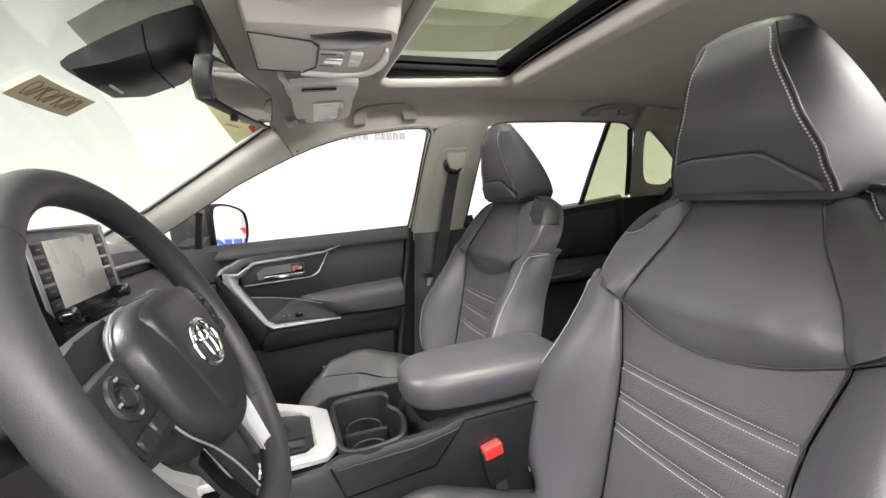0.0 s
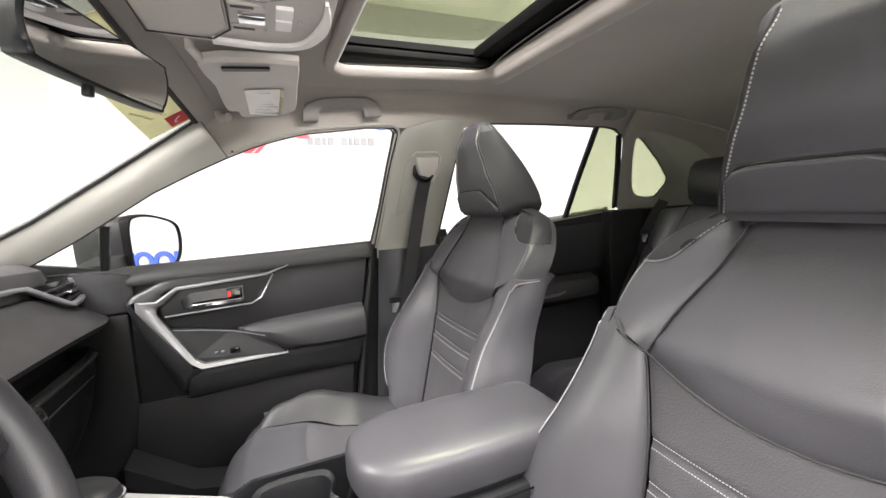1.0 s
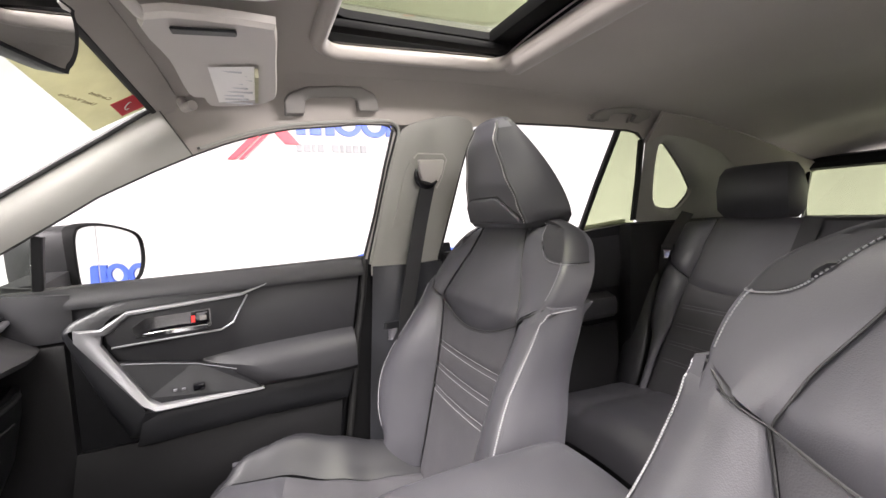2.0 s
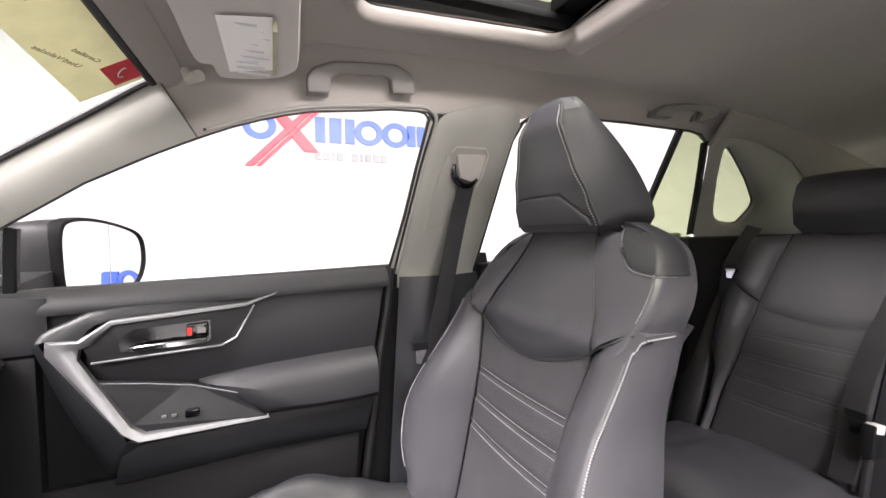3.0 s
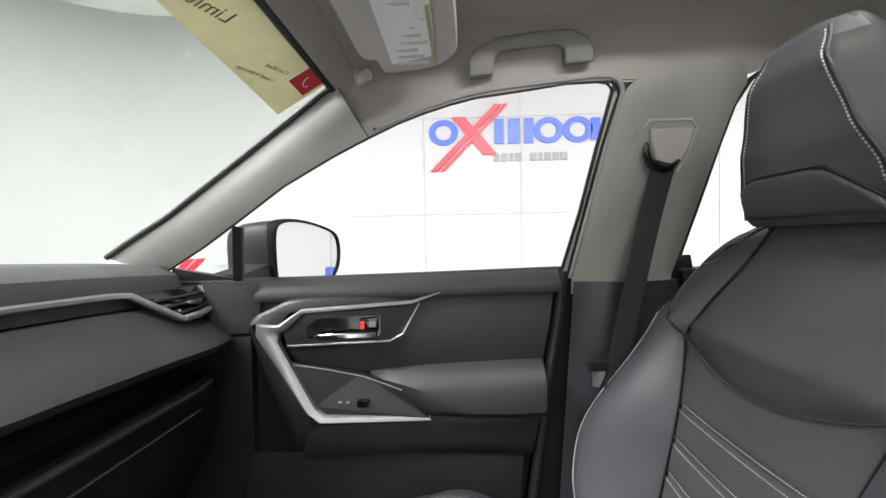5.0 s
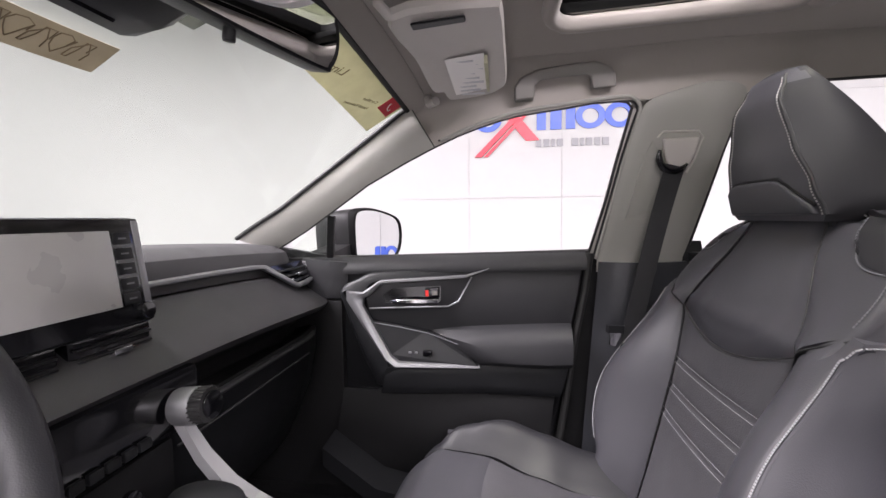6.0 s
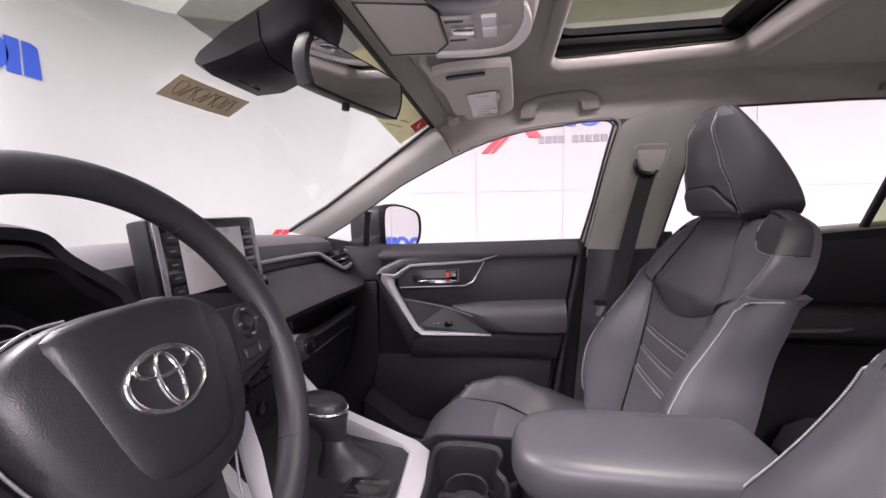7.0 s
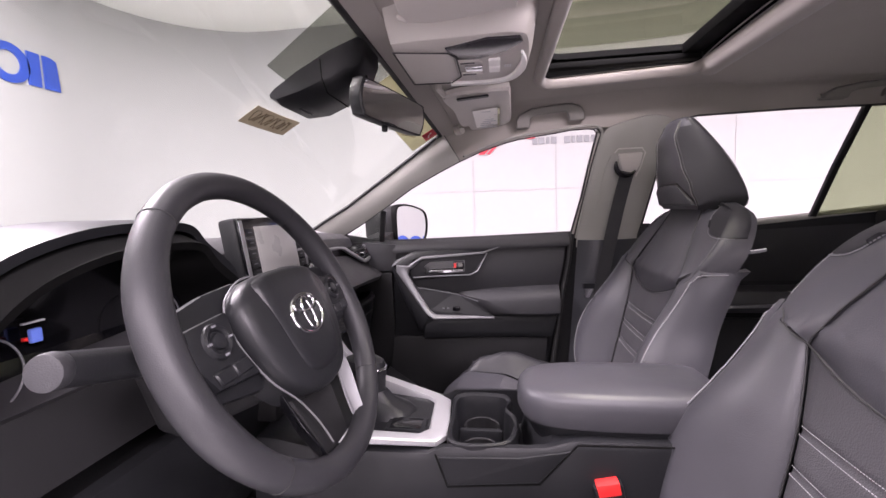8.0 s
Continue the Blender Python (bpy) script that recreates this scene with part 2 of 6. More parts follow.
    for j in range(nv):
        bm.faces.new((front[0][j], front[0][j + 1], back[0][j + 1], back[0][j]))
        bm.faces.new((front[nu][j], back[nu][j], back[nu][j + 1], front[nu][j + 1]))
    return bm


def lerp(x, table):
    """Piecewise linear look-up in ((x, value), ...)."""
    if x <= table[0][0]:
        return table[0][1]
    for (a, va), (b, vb) in zip(table, table[1:]):
        if x <= b:
            return va + (vb - va) * (x - a) / (b - a)
    return table[-1][1]


def ease(x, table):
    """Smooth look-up in ((x, value), ...)."""
    if x <= table[0][0]:
        return table[0][1]
    for (a, va), (b, vb) in zip(table, table[1:]):
        if x <= b:
            t = (x - a) / (b - a)
            return va + (vb - va) * t * t * (3 - 2 * t)
    return table[-1][1]


# ---- the booth ----
def resample(pts, n):
    p = [Vector(q) for q in pts]
    d = [0.0]
    for a, b in zip(p, p[1:]):
        d.append(d[-1] + (b - a).length)
    out = []
    for k in range(n + 1):
        s = d[-1] * k / n
        i = max(j for j in range(len(d)) if d[j] <= s + 1e-9)
        i = min(i, len(p) - 2)
        out.append(p[i].lerp(p[i + 1], (s - d[i]) / max(d[i + 1] - d[i], 1e-9)))
    return out


def strip(c0, c1, n=16, m=6, bulge=0.0, towards=(0, -1, 0), thick=0.01, bm=None):
    """A strip between two curves, bowed towards a side."""
    a, b, w = resample(c0, n), resample(c1, n), Vector(towards)

    def f(u, v):
        i = round(u * n)
        return a[i].lerp(b[i], v) + w * (bulge * 4 * v * (1 - v))

    own = sheet(f, n, m, thick, 0, towards)
    return merge(bm, own)


def wall_path():
    """Plan of the booth's wall: straight sides with wide round corners."""
    pts = []
    x0, x1, y0, y1, r = -3.4, 6.0, -4.2, 3.05, 1.1
    for cx, cy, a0 in ((x0 + r, y1 - r, 180), (x1 - r, y1 - r, 90), (x1 - r, y0 + r, 0), (x0 + r, y0 + r, 270)):
        for k in range(9):
            a = radians(a0 - 90 * k / 8)
            pts.append((cx + r * math.cos(a), cy + r * math.sin(a)))
    return pts


BOOTH_H = 2.95
bm = bmesh.new()
plan = wall_path()
loft([[(x, y, z) for x, y in plan] for z in (0.0, 0.8, BOOTH_H)], True, False, bm)
loft([[((x - 1.3) * 1.03 + 1.3, (y + 0.5) * 1.03 - 0.5, z) for x, y in plan] for z in (0.0, 0.8, BOOTH_H)], True, False, bm)
tagged(part("wall_booth", bm, WALL), "white painted booth wall with rounded corners", "wall", kind="structure")
tagged(part("floor", box((-3.9, -4.6, -0.12), (6.4, 3.5, 0.0), 0), FLOOR, smooth=False), "smooth grey booth floor", "floor", kind="structure")
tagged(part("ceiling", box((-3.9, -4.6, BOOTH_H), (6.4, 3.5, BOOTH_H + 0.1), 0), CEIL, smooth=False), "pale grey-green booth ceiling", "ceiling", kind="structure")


def ceiling_lamp(x, y, power, long=1.4, wide=0.5):
    lamp = thing("ceiling_light", (x, y, BOOTH_H), "white ceiling light panel out of view, placed to light the cabin", "lamp", "booth ceiling lights")
    bm = bmesh.new()
    for a, b in (((-long / 2, -wide / 2), (long / 2, -wide / 2 + 0.03)), ((-long / 2, wide / 2 - 0.03), (long / 2, wide / 2)),
                 ((-long / 2, -wide / 2 + 0.03), (-long / 2 + 0.03, wide / 2 - 0.03)), ((long / 2 - 0.03, -wide / 2 + 0.03), (long / 2, wide / 2 - 0.03))):
        box((x + a[0], y + a[1], BOOTH_H - 0.05), (x + b[0], y + b[1], BOOTH_H), 0.004, 1, bm)
    part("frame", bm, PALE, lamp)
    part("diffuser", box((x - long / 2 + 0.03, y - wide / 2 + 0.03, BOOTH_H - 0.03), (x + long / 2 - 0.03, y + wide / 2 - 0.03, BOOTH_H - 0.004), 0), LAMP_GLOW, lamp, "glowing white diffuser", smooth=False)
    ld = bpy.data.lights.new("lamp", "AREA")
    ld.shape, ld.size, ld.size_y, ld.energy, ld.color = "RECTANGLE", long - 0.1, wide - 0.1, LAMP_POWER * power, (1.0, 0.985, 0.965)
    lo = new("lamp_light", ld)
    lo.parent = lamp
    lo.matrix_parent_inverse = lamp.matrix_basis.inverted()
    lo.matrix_basis = Matrix.Translation((x, y, BOOTH_H - 0.06))
    return lamp


# layout assumed, all out of view; (0.5, -0.2) is added to brighten the seats
for lx, ly, lp, lw in ((-1.9, -2.9, 0.55, 1.0), (-0.2, -2.9, 0.50, 1.0), (1.5, -2.9, 1.15, 1.0), (3.2, -2.9, 2.2, 1.0), (-2.3, 0.1, 1.1, 0.6), (0.5, -0.2, 0.65, 0.9), (4.4, -0.6, 1.4, 0.5)):
    ceiling_lamp(lx, ly, lp, wide=lw)


def ring_shape(bm, cx, cz, w, h, t, y, d, place):
    """A flat oval ring of bar width t."""
    n = 28
    outer = [(cx + w / 2 * math.cos(k * math.tau / n), cz + h / 2 * math.sin(k * math.tau / n)) for k in range(n)]
    inner = [(cx + (w / 2 - t) * math.cos(k * math.tau / n), cz + (h / 2 - t * 0.8) * math.sin(k * math.tau / n)) for k in range(n)]
    rings = [[place(a, c, e) for a, c in line] for line, e in ((outer, 0), (outer, d), (inner, d), (inner, 0))]
    rings.append(rings[0])
    loft(rings, True, False, bm)


def wall_sign(place, base, words=True):
    """A two-line wall sign: blue rounded shapes, a red cross over them and a grey line of small bars beneath."""
    sign = thing("wall_sign", base, "raised sign of blue shapes and a red cross on the wall", "sign", "booth wall signs")
    d = 0.012

    def bar(bm, pts, depth=d):
        own = bmesh.new()
        lo = [own.verts.new(place(a, c, 0)) for a, c in pts]
        hi = [own.verts.new(place(a, c, depth)) for a, c in pts]
        own.faces.new(lo[::-1])
        own.faces.new(hi)
        for i in range(len(pts)):
            j = (i + 1) % len(pts)
            own.faces.new((lo[i], lo[j], hi[j], hi[i]))
        return merge(bm, own)

    for cx, mat in ((-0.255, SIGN_BLUE), (0.545, SIGN_BLUE), (0.765, SIGN_BLUE)):
        bm = bmesh.new()
        ring_shape(bm, cx, 1.985, 0.225, 0.195, 0.05, 0, d, place)
        part("oval", bm, mat, sign)
    for x0, x1 in ((0.135, 0.205), (0.240, 0.325), (0.360, 0.43)):
        part("block", bar(bmesh.new(), ((x0, 1.89), (x1, 1.89), (x1, 2.08), (x0, 2.08))), SIGN_BLUE, sign)
    part("block", bar(bmesh.new(), ((0.865, 1.9), (0.935, 1.9), (0.935, 2.07), (0.865, 2.07))), SIGN_BLUE, sign)
    part("block", bar(bmesh.new(), ((0.955, 1.9), (1.045, 1.9), (1.035, 2.055), (1.0, 2.07), (0.955, 2.07))), SIGN_BLUE, sign)
    part("cross_bar", bar(bmesh.new(), ((-0.19, 2.10), (-0.09, 2.10), (0.155, 1.81), (0.05, 1.81)), 0.016), SIGN_RED, sign)
    bm = bmesh.new()
    bar(bm, ((-0.36, 1.69), (-0.305, 1.69), (0.19, 2.19), (0.135, 2.19)), 0.022)
    bar(bm, ((-0.285, 1.69), (-0.255, 1.69), (0.235, 2.19), (0.205, 2.19)), 0.022)
    part("cross_bar", bm, SIGN_RED, sign)
    x = 0.13
    for w in (0.05, 0.055, 0.035, 0.055, 0.0, 0.058, 0.035, 0.055, 0.052, 0.058):
        if w:
            part("text_bar", bar(bmesh.new(), ((x, 1.757), (x + w - 0.010, 1.757), (x + w - 0.010, 1.816), (x, 1.816)), 0.01), SIGN_DARK, sign, smooth=False)
        x += w + 0.008 if w else 0.05
    return sign


wall_sign(lambda a, c, e: (a, 3.05 - e, c), (0.3, 3.05, 1.7))
wall_sign(lambda a, c, e: (0.87 + a, 3.05 - e, c - 1.17), (1.1, 3.05, 0.5))
wall_sign(lambda a, c, e: (-3.4 + e, 0.74 + a * 1.15, 2.27 + (c - 1.98) * 1.35), (-3.4, 0.8, 1.9))
joints = thing("wall_joints", (0.3, 3.05, 0.0), "thin joints between the white wall panels", "trim", kind="structure")
for x in (-0.41, 0.335, 1.08, 1.82):
    part("joint", box((x - 0.003, 3.044, 0.02), (x + 0.003, 3.049, 2.9), 0), WALL_JOINT, joints, smooth=False)
for z in (0.62, 1.36, 2.10):
    part("joint", box((-1.0, 3.044, z - 0.003), (4.6, 3.049, z + 0.003), 0), WALL_JOINT, joints, smooth=False)
marks = thing("wall_stripes", (-2.2, 3.05, 0.97), "two slanted red stripes low on the white wall", "sign")
for k in (0, 1):
    x0 = -2.45 + 0.085 * k
    part("stripe", slab([(x0, 3.048, 0.915), (x0 + 0.065, 3.048, 0.915), (x0 + 0.20, 3.048, 1.045), (x0 + 0.135, 3.048, 1.045)], (0, -0.012, 0)), SIGN_RED, marks, smooth=False)
for k in range(2):
    part("grey_bar", slab([(-2.10 + 0.05 * k, 3.048, 0.99 - 0.02 * k), (-1.99, 3.048, 0.99 - 0.02 * k), (-1.99, 3.048, 1.0 - 0.02 * k), (-2.10 + 0.05 * k, 3.048, 1.0 - 0.02 * k)], (0, -0.008, 0)), SIGN_GREY, marks, smooth=False)


# ---- the car's shell ----
def yw(z):
    """Half width of the side glass at height z."""
    return 0.745 - max(z - 1.09, 0) * 0.40


def roof(x, y):
    c = ease(x, ((-0.5, 1.535), (-0.1, 1.578), (0.35, 1.592), (0.8, 1.588), (1.2, 1.56), (1.7, 1.49), (2.1, 1.40)))
    return c - ease(x, ((-0.42, 0.068), (-0.08, 0.062))) * (abs(y) / 0.6) ** 4


def ws(y, z):
    """The windscreen's fore-and-aft place."""
    return -0.66 + (z - 1.41) / 0.57 + 0.49 * y * y


def header(y):
    z = 1.54 - 0.2 * y * y
    return ws(y, z), z


tagged(part("floor_carpet", box((-1.15, -0.74, 0.30), (2.1, 0.74, 0.36), 0.01), CARPET), "black carpet of the car floor", "carpet", kind="structure")

# headliner with the sunroof opening
SX0, SX1, SY = -0.055, 0.365, 0.435
xs = sorted({*[-0.46 + 0.05 * k for k in range(52)], SX0, SX1})
ys = sorted({*[-0.6 + 0.05 * k for k in range(25)], -SY, SY})
bm = bmesh.new()
for lift in (0.0, 0.012):
    grid = {}
    for x in xs:
        for y in ys:
            hx = header(y)[0]
            gx = max(x, hx + 0.004) if x < 0 else x
            grid[x, y] = bm.verts.new((gx, y, roof(gx, y) + lift))
    for a, b in zip(xs, xs[1:]):
        for c, d in zip(ys, ys[1:]):
            if SX0 <= (a + b) / 2 <= SX1 and abs((c + d) / 2) < SY:
                continue
            if grid[a, c].co.x >= grid[b, c].co.x - 1e-6 or grid[a, d].co.x >= grid[b, d].co.x - 1e-6:
                continue
            bm.faces.new((grid[a, c], grid[b, c], grid[b, d], grid[a, d]))
tagged(part("headliner", bm, HEADLINER), "light grey cloth headliner with a sunroof opening", "headliner", kind="structure")
tagged(part("roof_panel", sheet(lambda u, v: (0.44 + 1.7 * u, -0.62 + 1.24 * v, roof(0.44 + 1.7 * u, 0) + 0.07 - 0.05 * (2 * v - 1) ** 4), 10, 8, 0.004), BODY),
       "white painted steel roof over the headliner", "roof", kind="structure")


tagged(part("header_trim", loft([[(header(y)[0] - 0.008, y, header(y)[1] - 0.006), (header(y)[0] + 0.012, y, header(y)[1] - 0.004), (header(y)[0] + 0.05, y, roof(header(y)[0] + 0.05, y) - 0.002), (header(y)[0] + 0.05, y, roof(header(y)[0] + 0.05, y) + 0.008), (header(y)[0], y, header(y)[1] + 0.03)] for y in [-0.65 + 0.05 * k for k in range(27)]]), HEADLINER),
       "light grey cloth edge above the windscreen", "trim", kind="structure")


def sunroof():
    s = thing("sunroof", (0.15, 0, 1.60), "tinted glass sunroof with black frame, shade pushed open", "sunroof", kind="structure")
    z0 = 1.575

    def loop(x0, x1, y, z, r=0.05, n=6):
        pts = []
        for cx, cy, a0 in ((x1 - r, y - r, 0), (x0 + r, y - r, 90), (x0 + r, -y + r, 180), (x1 - r, -y + r, 270)):
            for k in range(n + 1):
                a = radians(a0 + 90 * k / n)
                px, py = cx + r * math.cos(a), cy + r * math.sin(a)
                pts.append((px, py, z if z > 1 else roof(px, py) + z))
        return pts

    part("rim", tube(loop(SX0 - 0.012, SX1 + 0.012, SY + 0.012, -0.002), 0.016, 10, True), HEADLINER, s, "rounded grey cloth edge of the opening")
    rings = [loop(SX0 - 0.006, SX1 + 0.006, SY + 0.006, -0.006), loop(SX0 - 0.006, SX1 + 0.006, SY + 0.006, 1.634, 0.05), loop(SX0 + 0.012, SX1 - 0.012, SY - 0.012, 1.634, 0.045), loop(SX0 + 0.012, SX1 - 0.012, SY - 0.012, 1.618, 0.045)]
    part("well", loft(rings, True, False), FRAME_BLACK, s, "black plastic frame")
    part("rail", box((SX0, SY - 0.045, 1.585), (SX1 - 0.01, SY - 0.014, 1.60), 0.003), FRAME_BLACK, s)
    part("rail", box((SX0, -SY + 0.014, 1.585), (SX1 - 0.01, -SY + 0.045, 1.60), 0.003), FRAME_BLACK, s)
    part("cross_seal", box((SX1 - 0.055, -SY + 0.03, 1.60), (SX1 - 0.008, SY - 0.03, 1.628), 0.006), FRAME_BLACK, s)
    part("shade_edge", tube([(SX1 + 0.03, -SY + 0.05 * 0, 1.572), *[(SX1 + 0.03, -SY + 2 * SY * k / 8, 1.572) for k in range(1, 8)], (SX1 + 0.03, SY, 1.572)], 0.031, 12, flat=0.75), HEADLINER, s, "grey front edge of the sliding shade")
    pane = part("pane", box((-0.2, -0.50, 1.640), (0.44, 0.50, 1.646), 0.002), TINT, s, "green-tinted glass")
    pane.visible_shadow = False
    return s


sunroof()

WIN_TOP = [(-0.80, 1.113), (-0.70, 1.166), (-0.60, 1.226), (-0.50, 1.287), (-0.395, 1.338), (-0.318, 1.372), (-0.256, 1.396), (-0.209, 1.411), (-0.16, 1.424), (-0.111, 1.434), (-0.006, 1.445), (0.05, 1.452), (0.107, 1.4535), (0.126, 1.4505), (0.137, 1.438)]
REAR_TOP = [(0.318, 1.122), (0.333, 1.23), (0.348, 1.344), (0.359, 1.41), (0.378, 1.45), (0.405, 1.468), (0.44, 1.474), (0.70, 1.477), (0.95, 1.474), (1.0, 1.468), (1.03, 1.45), (1.05, 1.41)]
WS_EDGE = [(-0.90, 1.143), (-0.85, 1.172), (-0.75, 1.225), (-0.613, 1.312), (-0.475, 1.40), (-0.40, 1.449), (-0.372, 1.465)]
RAIL_EDGE = [*WIN_TOP[4:13], (0.34, 1.455), (0.375, 1.457), (0.40, 1.468), (0.44, 1.474), (0.60, 1.477), (0.90, 1.474), (0.985, 1.470), (1.02, 1.455), (1.045, 1.444), (1.10, 1.465)]
QUARTER = [(1.132, 1.441), (1.117, 1.433), (1.118, 1.41), (1.131, 1.353), (1.170, 1.262), (1.198, 1.228), (1.243, 1.210), (1.303, 1.205), (1.338, 1.209), (1.378, 1.262), (1.372, 1.287), (1.288, 1.354), (1.189, 1.417), (1.150, 1.440)]


def side(s):
    """One side of the shell: pillars and rails; s is +1 for the passenger's side."""
    w = lambda x, z, off=0.0: Vector((x, s * (yw(z) - off), z))  # noqa: E731
    e = lambda x, z: Vector((x, s * (0.619 + 0.25 * (1.464 - z)), z))  # noqa: E731
    tw = (0, -s, 0)
    ap = strip([e(*p) for p in WS_EDGE], [w(*p) for p in WIN_TOP[:6]], 30, 8, 0.012, tw, 0.012)
    tagged(part("pillar_trim", ap, PILLAR), "pale grey plastic trim of the windscreen pillar", "pillar", kind="structure")
    tagged(part("trim_joint", tube([e(*WS_EDGE[-1]).lerp(w(*WIN_TOP[5]), k / 6) + Vector((0.001, -s * 0.012 * (4 * k / 6 * (1 - k / 6)) + s * 0.0012, 0)) for k in range(7)], 0.0016, 6), SEAM_GREY),
           "thin joint between pillar trim and roof cloth", "trim", kind="structure")

    def rail(u, v):
        """Cloth from the roof down to the window edge, turning sharply near the top."""
        xt = -0.385 + 1.485 * u
        yt = lerp(xt, ((-0.385, 0.624), (-0.25, 0.57), (-0.1, 0.535)))
        top = Vector((xt, yt, roof(xt, yt) - 0.001))
        xb_ = -0.335 + 1.435 * u
        zb = lerp(xb_, RAIL_EDGE)
        low = Vector((xb_, yw(zb), zb))
        bend = Vector(((xt + xb_) / 2, (yt + low.y) / 2 + 0.022, top.z - 0.12 * (top.z - zb)))
        p = top * (1 - v) ** 2 + bend * (2 * v * (1 - v)) + low * v * v
        return (p.x, s * p.y, p.z)

    tagged(part("roof_rail_trim", sheet(rail, 90, 12, 0.012, 0, tw), HEADLINER), "light grey cloth-covered roof rail above the doors", "trim", kind="structure")
    back = strip([Vector((x, s * 0.535, roof(x, 0.535) - 0.001)) for x in (1.04, 1.2, 1.5, 2.0)], [w(1.04, 1.44), w(1.10, 1.475), w(1.25, 1.468), w(1.45, 1.43), w(1.62, 1.36), w(1.95, 1.2)], 20, 6, 0.0, tw, 0.012)
    tagged(part("roof_rail_trim", back, HEADLINER), "light grey cloth beside the load space roof", "trim", kind="structure")
    xl = lambda z: ease(z, ((1.05, 0.094), (1.23, 0.118), (1.345, 0.136), (1.41, 0.150), (1.447, 0.163), (1.48, 0.20)))  # noqa: E731
    xr = lambda z: lerp(z, ((1.08, 0.306), (1.122, 0.314), (1.23, 0.330), (1.344, 0.346), (1.41, 0.357), (1.45, 0.374), (1.468, 0.40)))  # noqa: E731

    def upper(u, v):
        z = 1.05 + (1.442 + 0.036 * math.sin(math.pi * u) ** 0.7 - 1.05) * v
        return (xl(z) + (xr(z) - xl(z)) * u, s * (yw(z) - 0.004 - 0.010 * math.sin(math.pi * u) ** 0.8), z)

    tagged(part("pillar_trim", sheet(upper, 20, 20, 0.012, 0.002, tw), PILLAR), "pale grey plastic trim of the pillar between the doors", "pillar", kind="structure")
    jamb = strip([w(0.078, 1.09, -0.03), w(0.112, 1.25, -0.03), w(0.142, 1.46, -0.03)], [w(0.20, 1.09, -0.03), w(0.23, 1.25, -0.03), w(0.26, 1.46, -0.03)], 10, 2, 0, tw, 0.01)
    tagged(part("door_jamb", jamb, HANDLE), "grey jamb strip beside the window", "pillar", kind="structure")
    opening = [(-0.30, 1.386), (-0.209, 1.418), (-0.111, 1.441), (-0.006, 1.452), (0.107, 1.461), (0.138, 1.457), (0.153, 1.441), (0.152, 1.415), (0.137, 1.345), (0.118, 1.23), (0.094, 1.085)]
    tagged(part("opening_seal", tube(smooth_line([w(x, z, -0.001) for x, z in opening], 4), 0.0045, 8), PILLAR), "pale grey lip seal round the door opening", "trim", kind="structure")
    # black tube draws in the shade of the gap inside the lip seal
    tagged(part("seal_shadow_gap", tube(smooth_line([w(x - (0.006 if z < 1.44 else 0.003), z - 0.005 * (z > 1.43), -0.006) for x, z in opening], 4), 0.003, 8), RUBBER), "black bead drawn for the shadow gap inside the lip seal", "trim", kind="structure")
    shut = strip([Vector((-0.12, s * 0.775, 0.36)), Vector((-0.02, s * 0.775, 0.75)), Vector((0.03, s * 0.775, 1.10))], [Vector((0.2, s * 0.775, 0.36)), Vector((0.2, s * 0.775, 0.75)), Vector((0.2, s * 0.775, 1.10))], 8, 2, 0, tw, 0.01)
    strip([Vector((0.25, s * 0.775, 0.36)), Vector((0.25, s * 0.775, 1.13))], [Vector((0.5, s * 0.775, 0.36)), Vector((0.36, s * 0.775, 1.13))], 8, 2, 0, tw, 0.01, shut)
    tagged(part("shut_face", shut, PLASTIC_LOW), "black painted door shut face of the pillar", "pillar", kind="structure")
    low = strip([Vector((0.098, s * 0.733, 1.078)), Vector((0.085, s * 0.733, 0.9)), Vector((0.06, s * 0.72, 0.6)), Vector((0.05, s * 0.70, 0.38))],
                [Vector((0.315, s * 0.733, 1.08)), Vector((0.33, s * 0.733, 0.9)), Vector((0.38, s * 0.72, 0.6)), Vector((0.42, s * 0.70, 0.38))], 14, 8, 0.03, tw, 0.012)
    tagged(part("pillar_trim", low, PILLAR_DARK), "dark grey plastic lower trim of the pillar between the doors", "pillar", kind="structure")
    # rear quarter: one moulded panel round the small window
    hole = resample([(x, z, 0) for x, z in [*QUARTER, QUARTER[0]]], 48)[:-1]
    rim = resample([(1.10, 1.505, 0), (1.022, 1.482, 0), (1.036, 1.452, 0), (1.056, 1.40, 0), (1.122, 1.17, 0), (1.18, 1.085, 0), (1.40, 1.085, 0), (1.62, 1.085, 0), (1.66, 1.25, 0), (1.62, 1.365, 0), (1.45, 1.445, 0), (1.25, 1.490, 0), (1.10, 1.505, 0)], 48)[:-1]
    rings = []
    for g, off in ((1.0, 0.004), (0.6, 0.008), (0.3, 0.012), (0.12, 0.010), (0.03, 0.002), (0.0, -0.012)):
        rings.append([w(h.x + (r.x - h.x) * g, h.y + (r.y - h.y) * g, off) for h, r in zip(hole, rim)])
    tagged(part("pillar_trim", loft(rings, True, False), PILLAR), "pale grey plastic rear quarter trim", "pillar", kind="structure")
    tail = strip([w(1.6, 1.37), w(1.64, 1.24), w(1.60, 1.085)], [w(2.0, 1.3), w(2.0, 1.2), w(2.0, 1.085)], 6, 3, 0, tw, 0.012)
    tagged(part("pillar_trim", tail, PILLAR), "pale grey plastic trim beside the tailgate", "pillar", kind="structure")
    tagged(part("trim", box((1.05, s * 0.70 - 0.03, 0.38), (2.05, s * 0.70 + 0.03, 1.16), 0.02), PLASTIC_LOW), "dark plastic load space side trim", "trim", kind="structure")
